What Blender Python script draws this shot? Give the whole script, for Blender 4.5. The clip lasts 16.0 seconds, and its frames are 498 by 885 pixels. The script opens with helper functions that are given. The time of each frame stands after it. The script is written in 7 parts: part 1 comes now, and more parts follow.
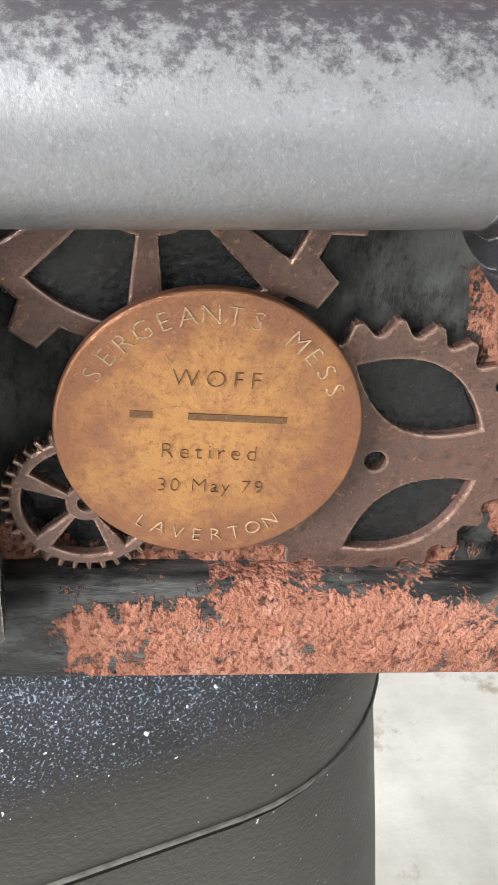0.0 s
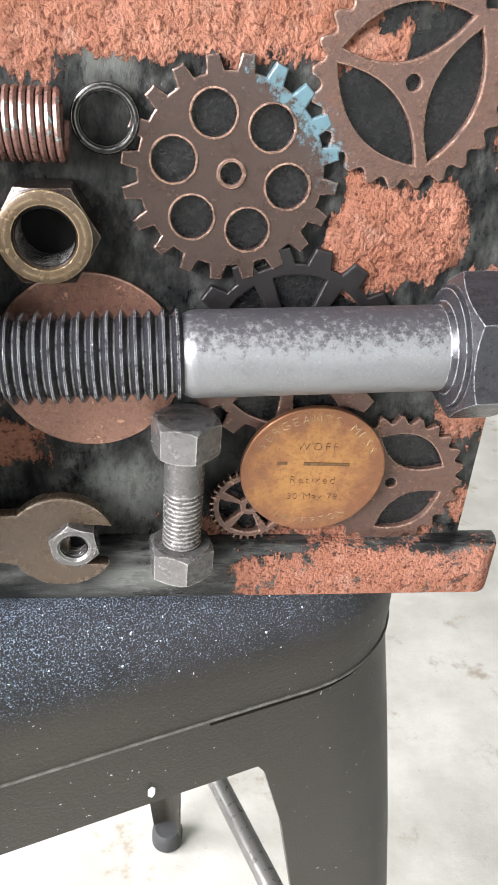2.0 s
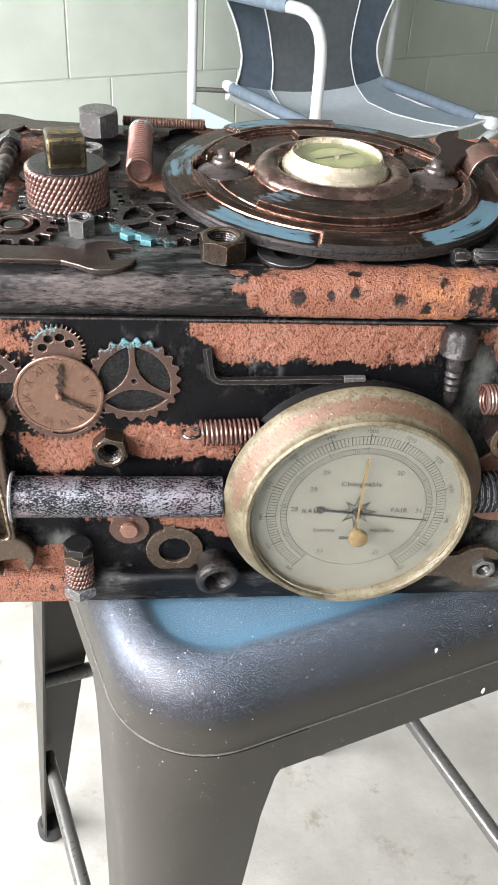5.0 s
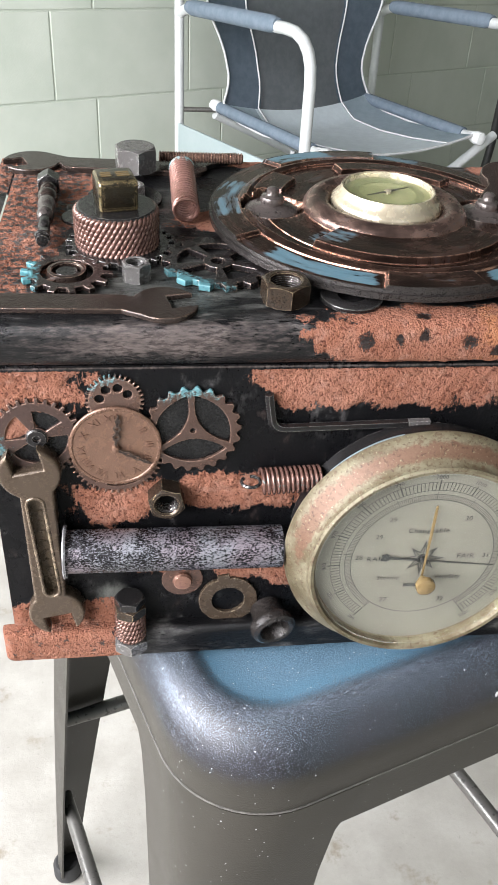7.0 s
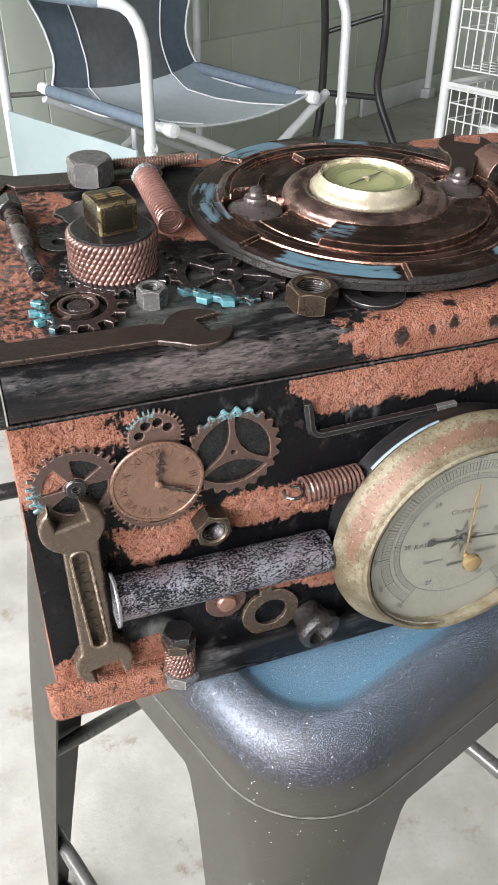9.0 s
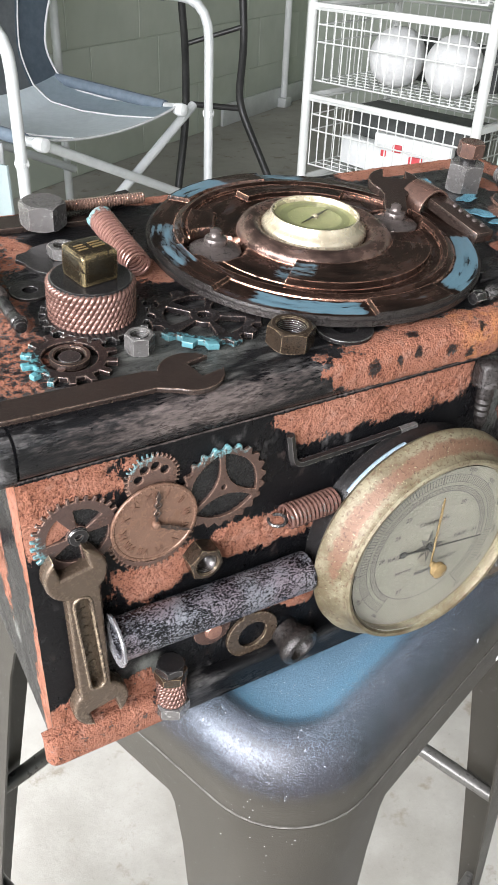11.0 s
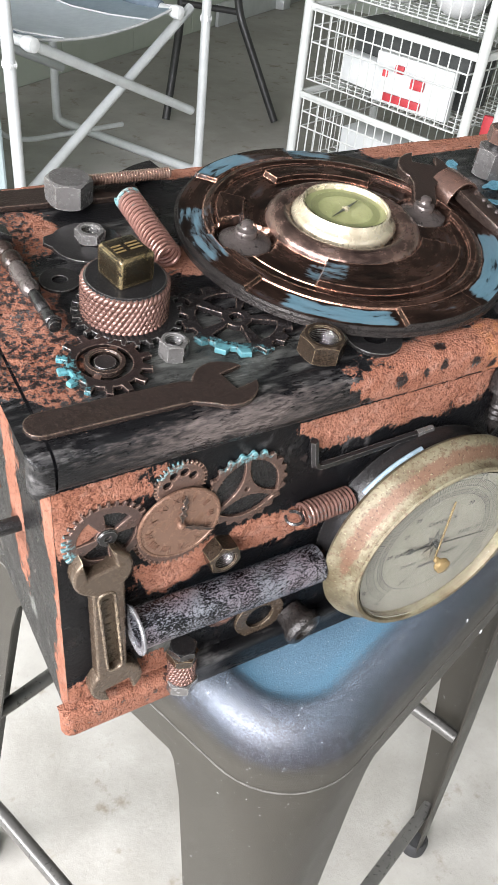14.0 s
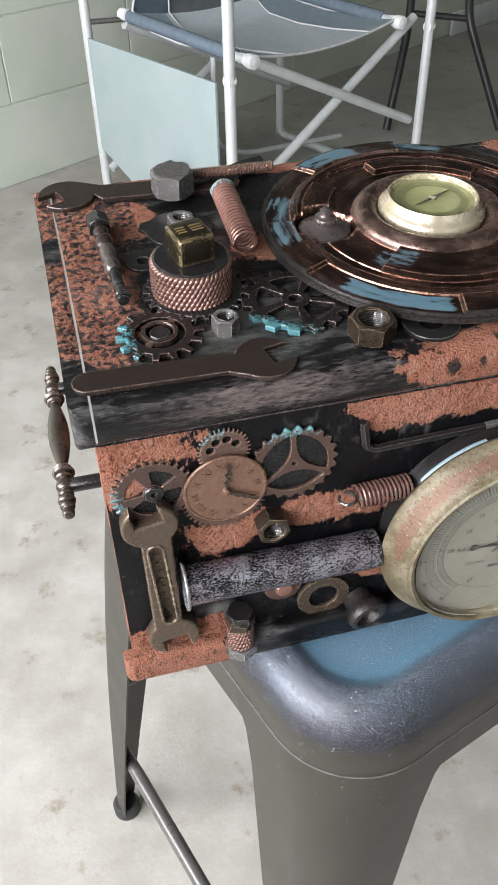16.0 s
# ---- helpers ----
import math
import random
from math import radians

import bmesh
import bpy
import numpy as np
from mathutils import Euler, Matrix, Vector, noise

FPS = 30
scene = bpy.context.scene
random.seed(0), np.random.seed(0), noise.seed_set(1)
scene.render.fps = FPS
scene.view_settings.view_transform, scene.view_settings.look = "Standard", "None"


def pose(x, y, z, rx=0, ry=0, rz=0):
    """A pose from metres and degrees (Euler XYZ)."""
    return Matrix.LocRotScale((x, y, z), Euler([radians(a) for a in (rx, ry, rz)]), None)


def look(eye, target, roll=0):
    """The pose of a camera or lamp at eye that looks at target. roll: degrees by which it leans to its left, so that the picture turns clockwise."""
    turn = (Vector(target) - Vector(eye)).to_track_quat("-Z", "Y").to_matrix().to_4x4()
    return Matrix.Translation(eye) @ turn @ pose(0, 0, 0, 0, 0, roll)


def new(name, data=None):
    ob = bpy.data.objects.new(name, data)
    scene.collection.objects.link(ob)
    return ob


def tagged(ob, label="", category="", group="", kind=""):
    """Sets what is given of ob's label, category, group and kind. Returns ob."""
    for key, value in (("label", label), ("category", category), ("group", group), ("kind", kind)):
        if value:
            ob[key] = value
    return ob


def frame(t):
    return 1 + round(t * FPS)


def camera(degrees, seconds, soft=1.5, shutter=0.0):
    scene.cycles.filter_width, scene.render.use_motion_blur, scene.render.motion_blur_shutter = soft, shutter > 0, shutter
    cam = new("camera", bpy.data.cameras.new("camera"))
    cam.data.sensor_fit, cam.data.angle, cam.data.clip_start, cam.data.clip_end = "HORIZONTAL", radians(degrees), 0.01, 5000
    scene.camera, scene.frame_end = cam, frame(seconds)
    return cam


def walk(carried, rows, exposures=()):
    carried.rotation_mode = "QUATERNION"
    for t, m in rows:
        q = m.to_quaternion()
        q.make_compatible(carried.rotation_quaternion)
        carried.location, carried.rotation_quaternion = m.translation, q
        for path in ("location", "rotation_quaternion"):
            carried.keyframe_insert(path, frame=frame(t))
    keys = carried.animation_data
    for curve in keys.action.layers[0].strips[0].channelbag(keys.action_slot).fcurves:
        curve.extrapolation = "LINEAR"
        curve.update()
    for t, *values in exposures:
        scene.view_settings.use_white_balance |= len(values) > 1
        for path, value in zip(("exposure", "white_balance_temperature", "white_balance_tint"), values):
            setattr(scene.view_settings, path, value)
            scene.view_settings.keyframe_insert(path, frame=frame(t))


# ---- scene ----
cam = camera(34.7, 16.0, 0.75)
PATH = [
    (0, (0.353, -0.101, 0.855), (0.6, 1.61, -0.152), 5.6),
    (0.5, (0.351, -0.106, 0.863), (0.61, 1.604, -0.141), 5.2),
    (1, (0.344, -0.123, 0.873), (0.614, 1.595, -0.114), 5.4),
    (1.5, (0.334, -0.158, 0.892), (0.585, 1.565, -0.091), 5.1),
    (2, (0.312, -0.198, 0.92), (0.579, 1.521, -0.067), 5.0),
    (2.5, (0.269, -0.233, 0.958), (0.553, 1.462, -0.064), 4.9),
    (2.9, (0.23, -0.257, 0.996), (0.545, 1.435, -0.022), 2.7),
    (3, (0.222, -0.264, 1.006), (0.511, 1.424, -0.026), 3.7),
    (3.5, (0.188, -0.297, 1.047), (0.425, 1.391, 0.001), 3.8),
    (4, (0.167, -0.325, 1.07), (0.408, 1.344, -0.004), 4.9),
    (4.5, (0.14, -0.345, 1.085), (0.373, 1.313, -0.008), 4.6),
    (5, (0.112, -0.338, 1.088), (0.323, 1.308, -0.029), 4.0),
    (5.2, (0.103, -0.332, 1.093), (0.309, 1.3, -0.045), 3.9),
    (7.3, (0.077, -0.306, 1.092), (0.34, 1.362, 0.021), 2.9),
    (7.5, (0.081, -0.299, 1.092), (0.341, 1.373, 0.027), 2.0),
    (8, (0.053, -0.281, 1.097), (0.362, 1.368, 0.007), -0.6),
    (8.5, (0.029, -0.271, 1.1), (0.444, 1.329, -0.026), -1.3),
    (9, (0.004, -0.276, 1.1), (0.572, 1.27, -0.034), 0.4),
    (9.2, (-0.002, -0.277, 1.098), (0.62, 1.244, -0.041), 1.0),
    (11.3, (-0.046, -0.255, 1.125), (0.82, 1.159, 0.007), 2.9),
    (11.5, (-0.045, -0.252, 1.129), (0.825, 1.145, -0.007), 3.5),
    (12, (-0.041, -0.248, 1.135), (0.848, 1.106, -0.038), 4.8),
    (12.5, (-0.04, -0.244, 1.143), (0.879, 1.076, -0.046), 5.7),
    (13, (-0.038, -0.24, 1.155), (0.896, 1.085, -0.015), 5.9),
    (13.5, (-0.045, -0.235, 1.17), (0.874, 1.077, -0.028), 6.1),
    (14, (-0.058, -0.229, 1.155), (0.799, 1.041, -0.13), 7.3),
    (14.5, (-0.058, -0.228, 1.152), (0.692, 1.072, -0.17), 6.2),
    (15, (-0.055, -0.231, 1.144), (0.582, 1.14, -0.165), 4.0),
    (15.5, (-0.027, -0.26, 1.157), (0.468, 1.195, -0.123), 0.9),
    (16, (0.005, -0.282, 1.156), (0.375, 1.206, -0.128), -1.2),
]
EXPOSURE = [(0.0, 0.66), (2.0, 0.68), (3.0, 0.24), (4.5, 0.10), (5.5, 0.0), (8.5, -0.28), (12.0, -0.08), (14.0, -0.10), (15.2, -0.50), (16.0, -0.58)]
walk(cam, [(t, look(eye, target, roll)) for t, eye, target, roll in PATH], EXPOSURE)
LEFT_POWER, FRONT_POWER = 355.0, 6.0

# ---- world and light ----
world = bpy.data.worlds.new("overcast_sky")
scene.world = world
world.use_nodes = True
_sky = world.node_tree.nodes.new("ShaderNodeTexSky")
_sky.sky_type, _sky.sun_disc = "NISHITA", False
_sky.sun_elevation, _sky.sun_rotation = radians(40), radians(200)
_bg = world.node_tree.nodes["Background"]
_bg.inputs["Strength"].default_value = 0.12
world.node_tree.links.new(_sky.outputs[0], _bg.inputs["Color"])

# the room's own axes: A runs along the block wall, B points into it
A, B = Vector((0.853, 0.522, 0)), Vector((-0.522, 0.853, 0))
WALL0 = Vector((0.0, 2.815, 0))


def room(s, d, z=0.0):
    """A place s metres along the block wall and d metres in front of it."""
    return WALL0 + A * s - B * d + Vector((0, 0, z))


def window_light(name, place, aim, width, height, power, colour):
    lamp = bpy.data.lights.new(name, "AREA")
    lamp.shape, lamp.size, lamp.size_y, lamp.energy, lamp.color = "RECTANGLE", width, height, power, colour
    ob = new(name, lamp)
    ob.matrix_world = look(place, aim)
    return ob


window_light("door_daylight", room(-3.05, 1.90, 1.62), room(0.5, 2.0, 0.6), 2.9, 1.40, LEFT_POWER, (0.965, 0.96, 1.0))
window_light("front_daylight", room(-2.00, 4.95, 1.45), room(-1.2, 2.0, 0.9), 1.1, 1.4, FRONT_POWER, (0.965, 0.96, 1.0))

# ---- materials ----
def shader(name):
    m = bpy.data.materials.new(name)
    m.use_nodes = True
    return m, m.node_tree, m.node_tree.nodes["Principled BSDF"]


def put(nt, sock, value):
    """Feeds a socket with a link or a constant."""
    if isinstance(value, bpy.types.NodeSocket):
        nt.links.new(value, sock)
    elif isinstance(value, (tuple, list)) and len(value) == 3 and sock.type == "RGBA":
        sock.default_value = (*value, 1)
    else:
        sock.default_value = value


def coords(nt, scale=(1, 1, 1), world_space=False):
    if world_space:
        src = nt.nodes.new("ShaderNodeNewGeometry").outputs["Position"]
    else:
        src = nt.nodes.new("ShaderNodeTexCoord").outputs["Object"]
    mp = nt.nodes.new("ShaderNodeMapping")
    put(nt, mp.inputs["Vector"], src)
    mp.inputs["Scale"].default_value = scale
    return mp.outputs[0]


def noise_tex(nt, vec, scale, detail=6.0, rough=0.6, distortion=0.0):
    n = nt.nodes.new("ShaderNodeTexNoise")
    put(nt, n.inputs["Vector"], vec)
    n.inputs["Scale"].default_value, n.inputs["Detail"].default_value = scale, detail
    n.inputs["Roughness"].default_value, n.inputs["Distortion"].default_value = rough, distortion
    return n.outputs[0]


def ramp(nt, fac, lo, hi, a=0.0, b=1.0):
    n = nt.nodes.new("ShaderNodeMapRange")
    n.interpolation_type = "SMOOTHSTEP"
    put(nt, n.inputs["Value"], fac)
    for key, v in (("From Min", lo), ("From Max", hi), ("To Min", a), ("To Max", b)):
        n.inputs[key].default_value = v
    return n.outputs[0]


def mix(nt, fac, a, b):
    n = nt.nodes.new("ShaderNodeMix")
    n.data_type = "RGBA"
    put(nt, n.inputs[0], fac), put(nt, n.inputs[6], a), put(nt, n.inputs[7], b)
    return n.outputs[2]


def calc(nt, op, a, b=0.0, c=0.0):
    n = nt.nodes.new("ShaderNodeMath")
    n.operation = op
    put(nt, n.inputs[0], a), put(nt, n.inputs[1], b), put(nt, n.inputs[2], c)
    return n.outputs[0]


def bump(nt, height, strength, distance, normal=None):
    n = nt.nodes.new("ShaderNodeBump")
    put(nt, n.inputs["Height"], height)
    n.inputs["Strength"].default_value, n.inputs["Distance"].default_value = strength, distance
    if normal:
        put(nt, n.inputs["Normal"], normal)
    return n.outputs[0]


def attribute(nt, name):
    n = nt.nodes.new("ShaderNodeAttribute")
    n.attribute_name = name
    return n.outputs["Fac"]


def dotted(nt, vec, direction):
    n = nt.nodes.new("ShaderNodeVectorMath")
    n.operation = "DOT_PRODUCT"
    put(nt, n.inputs[0], vec)
    n.inputs[1].default_value = direction
    return n.outputs["Value"]


def edges(nt, radius, lo=0.01, hi=0.14):
    """1 along the corners of the shape, where handling rubs the finish off."""
    b = nt.nodes.new("ShaderNodeBevel")
    b.samples = 4
    b.inputs["Radius"].default_value = radius
    n = nt.nodes.new("ShaderNodeVectorMath")
    n.operation = "DOT_PRODUCT"
    put(nt, n.inputs[0], b.outputs[0])
    put(nt, n.inputs[1], nt.nodes.new("ShaderNodeNewGeometry").outputs["True Normal"])
    return ramp(nt, calc(nt, "SUBTRACT", 1.0, n.outputs["Value"]), lo, hi)


def painted_wood(name, grain, feather=(1.0, 1.0, 0.3), sheen=0.3, dry_at=0.70):
    """Black acrylic with grey dry-brushing, and thick granular rust paste where the mesh says so."""
    m, nt, bsdf = shader(name)
    p = coords(nt, world_space=True)
    g = coords(nt, grain, world_space=True)
    brush = noise_tex(nt, g, 60, 8, 0.7)
    hair = noise_tex(nt, g, 240, 6, 0.75)
    cloud = noise_tex(nt, p, 28, 5, 0.6)
    fine = noise_tex(nt, p, 420, 5, 0.65)
    dry = ramp(nt, calc(nt, "ADD", calc(nt, "MULTIPLY", brush, 0.75), calc(nt, "MULTIPLY", cloud, 0.55)), dry_at, dry_at + 0.26)
    dry = calc(nt, "MULTIPLY", dry, ramp(nt, fine, 0.3, 0.62, 0.35, 1.0))
    black = mix(nt, dry, (0.0035, 0.0035, 0.004), (0.105, 0.10, 0.098))
    black = mix(nt, ramp(nt, noise_tex(nt, g, 34, 5, 0.65), 0.60, 0.74, 0.0, 0.4), black, (0.085, 0.062, 0.055))
    haze = calc(nt, "ADD", calc(nt, "MULTIPLY", attribute(nt, "haze"), 0.62), calc(nt, "MULTIPLY", calc(nt, "SUBTRACT", brush, 0.5), 0.9))
    black = mix(nt, ramp(nt, haze, 0.25, 0.75, 0, 0.9), black, (0.105, 0.108, 0.098))
    rubbed = calc(nt, "ADD", calc(nt, "MULTIPLY", attribute(nt, "scuff"), 0.30), calc(nt, "ADD", calc(nt, "MULTIPLY", brush, 0.35), calc(nt, "MULTIPLY", hair, 0.45)))
    black = mix(nt, ramp(nt, rubbed, 0.57, 0.84, 0, 0.8), black, (0.125, 0.100, 0.092))
    cell = nt.nodes.new("ShaderNodeTexVoronoi")
    cell.feature = "SMOOTH_F1"
    put(nt, cell.inputs["Vector"], p)
    cell.inputs["Scale"].default_value, cell.inputs["Smoothness"].default_value = 820.0, 0.35
    grains = ramp(nt, cell.outputs["Distance"], 0.15, 0.85, 0.78, 0.22)
    lumps = calc(nt, "ADD", calc(nt, "MULTIPLY", grains, 0.24), calc(nt, "MULTIPLY", noise_tex(nt, p, 600, 5, 0.66), 0.76))
    grit = noise_tex(nt, p, 1700, 3, 0.6)
    wander = calc(nt, "ADD", calc(nt, "MULTIPLY", noise_tex(nt, coords(nt, feather, world_space=True), 420, 5, 0.7), 0.7), calc(nt, "MULTIPLY", noise_tex(nt, p, 1300, 3, 0.6), 0.3))
    edge = calc(nt, "ADD", attribute(nt, "rust"), calc(nt, "MULTIPLY", calc(nt, "SUBTRACT", wander, 0.5), 2.3))
    mask = ramp(nt, edge, 0.46, 0.55)
    rust = mix(nt, ramp(nt, cloud, 0.35, 0.68), (0.205, 0.084, 0.052), (0.270, 0.124, 0.084))
    rust = mix(nt, ramp(nt, noise_tex(nt, p, 140, 5, 0.6), 0.5, 0.75), rust, (0.260, 0.135, 0.098))
    rust = mix(nt, calc(nt, "MULTIPLY", attribute(nt, "ochre"), ramp(nt, noise_tex(nt, p, 120, 4, 0.6), 0.42, 0.6)), rust, (0.58, 0.24, 0.055))
    # relief shade painted in: the paste's hollows darker, its lump tops lighter
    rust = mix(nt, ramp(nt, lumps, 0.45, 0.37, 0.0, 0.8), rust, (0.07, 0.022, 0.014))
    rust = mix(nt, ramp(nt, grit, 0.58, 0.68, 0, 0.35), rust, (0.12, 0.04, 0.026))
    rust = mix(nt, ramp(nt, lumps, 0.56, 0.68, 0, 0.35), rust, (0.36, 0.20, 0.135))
    pits = ramp(nt, calc(nt, "ADD", noise_tex(nt, p, 260, 6, 0.75), calc(nt, "MULTIPLY", attribute(nt, "worn"), 0.16)), 0.66, 0.71)
    mask = calc(nt, "MULTIPLY", mask, calc(nt, "SUBTRACT", 1.0, calc(nt, "MULTIPLY", pits, 0.97)))
    bare = calc(nt, "ADD", attribute(nt, "bare"), calc(nt, "MULTIPLY", calc(nt, "SUBTRACT", noise_tex(nt, p, 420, 6, 0.75), 0.5), 2.6))
    mask = calc(nt, "MULTIPLY", mask, calc(nt, "SUBTRACT", 1.0, ramp(nt, bare, 0.45, 0.62, 0, 0.96)))
    put(nt, bsdf.inputs["Base Color"], mix(nt, mask, black, rust))
    gloss = ramp(nt, calc(nt, "ADD", calc(nt, "MULTIPLY", noise_tex(nt, p, 45, 4, 0.6), 0.6), calc(nt, "MULTIPLY", hair, 0.4)), 0.3, 0.7, 0.20, 0.42)
    nmix = nt.nodes.new("ShaderNodeMix")
    put(nt, nmix.inputs[0], mask), put(nt, nmix.inputs[2], gloss)
    nmix.inputs[3].default_value = 0.92
    put(nt, bsdf.inputs["Roughness"], nmix.outputs[0])
    put(nt, bsdf.inputs["Specular IOR Level"], ramp(nt, mask, 0, 1, sheen, 0.12))
    rough_h = calc(nt, "MULTIPLY", mask, calc(nt, "ADD", calc(nt, "MULTIPLY", lumps, 1.6), calc(nt, "ADD", calc(nt, "MULTIPLY", grit, 0.35), 0.3)))
    smooth_h = calc(nt, "MULTIPLY", calc(nt, "SUBTRACT", 1.0, mask), calc(nt, "ADD", calc(nt, "MULTIPLY", hair, 0.22), calc(nt, "MULTIPLY", fine, 0.10)))
    put(nt, bsdf.inputs["Normal"], bump(nt, calc(nt, "ADD", rough_h, smooth_h), 0.9, 0.0019))
    return m


def metal(name, base, dark, rough=0.4, grime=0.5, metallic=0.85, speck=None, speck_amount=0.55, side_tone=None, side_dir=(0, 0, 0), side_at=0.0, side_full=0.78, scale=1.0, wear=None, wear_radius=0.0006, relief_depth=0.34):
    """Worn metal: two tones, grime in patches, fine relief; speck: a second dusting of paint; and a tone on one side:
    paint, or the bolt shank's painted-in dark top.
    """
    m, nt, bsdf = shader(name)
    p = coords(nt)
    big = noise_tex(nt, p, 150 * scale, 6, 0.68, 0.2)
    fine = noise_tex(nt, p, 800 * scale, 5, 0.65)
    dirt = ramp(nt, calc(nt, "ADD", calc(nt, "MULTIPLY", big, 0.7), calc(nt, "MULTIPLY", fine, 0.35)), 0.58 - 0.26 * grime, 0.78 - 0.08 * grime)
    base = tuple(0.45 * b for b in base)
    soft = tuple(0.6 * d + 0.4 * b for d, b in zip(dark, base))
    col = mix(nt, dirt, soft, base)
    col = mix(nt, ramp(nt, noise_tex(nt, p, 480 * scale, 5, 0.72), 0.50, 0.66, 0, 0.6), col, dark)
    grain = noise_tex(nt, p, 2600, 3, 0.65)
    col = mix(nt, ramp(nt, grain, 0.50, 0.68, 0, 0.62), col, dark)
    bright = tuple(min(0.9, 1.9 * b) for b in base)
    col = mix(nt, ramp(nt, noise_tex(nt, p, 1150 * scale, 4, 0.7), 0.56, 0.72, 0, 0.3), col, bright)
    met = calc(nt, "MULTIPLY", ramp(nt, dirt, 0.0, 1.0, 0.45, 1.0), metallic)
    rgh = ramp(nt, calc(nt, "ADD", big, calc(nt, "MULTIPLY", fine, 0.4)), 0.45, 0.95, max(0.10, rough - 0.22), rough - 0.03)
    if wear:
        e = calc(nt, "MULTIPLY", edges(nt, wear_radius), ramp(nt, noise_tex(nt, p, 420, 4, 0.65), 0.36, 0.56))
        col = mix(nt, e, col, wear)
        met = calc(nt, "MAXIMUM", met, calc(nt, "MULTIPLY", e, 0.85))
    if speck:
        s = ramp(nt, calc(nt, "ADD", calc(nt, "MULTIPLY", noise_tex(nt, p, 1700 * scale, 6, 0.75), 0.75), calc(nt, "MULTIPLY", noise_tex(nt, p, 160 * scale, 4, 0.6), 0.35)), 0.57 + 0.12 * (0.5 - speck_amount), 0.64 + 0.12 * (0.5 - speck_amount))
        col = mix(nt, s, col, speck)
        met = calc(nt, "MULTIPLY", met, ramp(nt, s, 0, 1, 1.0, 0.35))
        rgh = calc(nt, "ADD", rgh, calc(nt, "MULTIPLY", s, 0.15))
    if side_tone:
        d = calc(nt, "SUBTRACT", dotted(nt, p, side_dir), side_at)
        s = ramp(nt, calc(nt, "ADD", calc(nt, "MULTIPLY", d, 130), calc(nt, "MULTIPLY", calc(nt, "SUBTRACT", noise_tex(nt, p, 460, 5, 0.75), 0.5), 3.6)), 0.2, 1.0, 0, side_full)
        col = mix(nt, s, col, side_tone)
        met = calc(nt, "MULTIPLY", met, ramp(nt, s, 0, 1, 1.0, 0.15))
        rgh = calc(nt, "ADD", rgh, calc(nt, "MULTIPLY", s, 0.2))
    put(nt, bsdf.inputs["Base Color"], col), put(nt, bsdf.inputs["Metallic"], met), put(nt, bsdf.inputs["Roughness"], rgh)
    put(nt, bsdf.inputs["Normal"], bump(nt, calc(nt, "ADD", calc(nt, "ADD", calc(nt, "MULTIPLY", fine, 0.7), big), calc(nt, "MULTIPLY", grain, 0.25)), relief_depth, 0.0005))
    return m


def plain(name, a, b, scale, rough=0.6, strength=0.2, distance=0.001, metallic=0.0, world_space=False, spec=0.5):
    m, nt, bsdf = shader(name)
    p = coords(nt, world_space=world_space)
    big = noise_tex(nt, p, scale, 5, 0.6)
    fine = noise_tex(nt, p, scale * 9, 5, 0.6)
    put(nt, bsdf.inputs["Base Color"], mix(nt, ramp(nt, calc(nt, "ADD", calc(nt, "MULTIPLY", big, 0.7), calc(nt, "MULTIPLY", fine, 0.3)), 0.35, 0.65), a, b))
    put(nt, bsdf.inputs["Roughness"], ramp(nt, fine, 0.3, 0.7, rough - 0.06, rough + 0.06))
    bsdf.inputs["Metallic"].default_value = metallic
    bsdf.inputs["Specular IOR Level"].default_value = spec
    put(nt, bsdf.inputs["Normal"], bump(nt, fine, strength, distance))
    return m


def medal_material():
    """Brass, golden in the middle, browner and pitted towards the rim, with fine scratches."""
    m, nt, bsdf = shader("aged_brass_medal")
    p = coords(nt)
    n = nt.nodes.new("ShaderNodeVectorMath")
    n.operation = "LENGTH"
    put(nt, n.inputs[0], p)
    cloud, fine = noise_tex(nt, p, 180, 5, 0.6), noise_tex(nt, p, 1500, 4, 0.7)
    scratch = noise_tex(nt, coords(nt, (2.5, 4.0, 1.0)), 500, 4, 0.7)
    rim = calc(nt, "ADD", calc(nt, "MULTIPLY", n.outputs["Value"], 42.0), calc(nt, "MULTIPLY", calc(nt, "SUBTRACT", cloud, 0.5), 1.5))
    col = mix(nt, ramp(nt, rim, 0.25, 0.95), (0.35, 0.178, 0.066), (0.185, 0.083, 0.046))
    col = mix(nt, ramp(nt, noise_tex(nt, p, 420, 5, 0.65), 0.45, 0.65, 0, 0.45), col, (0.22, 0.10, 0.045))
    col = mix(nt, ramp(nt, fine, 0.62, 0.72, 0, 0.7), col, (0.10, 0.045, 0.02))
    col = mix(nt, ramp(nt, scratch, 0.62, 0.72, 0, 0.15), col, (0.50, 0.31, 0.14))
    col = mix(nt, ramp(nt, noise_tex(nt, p, 900, 5, 0.75), 0.50, 0.66, 0, 0.55), col, (0.13, 0.058, 0.026))
    put(nt, bsdf.inputs["Base Color"], col)
    bsdf.inputs["Metallic"].default_value = 0.7
    put(nt, bsdf.inputs["Roughness"], ramp(nt, cloud, 0.3, 0.7, 0.34, 0.5))
    put(nt, bsdf.inputs["Normal"], bump(nt, calc(nt, "ADD", calc(nt, "ADD", fine, scratch), cloud), 0.45, 0.0003))
    return m


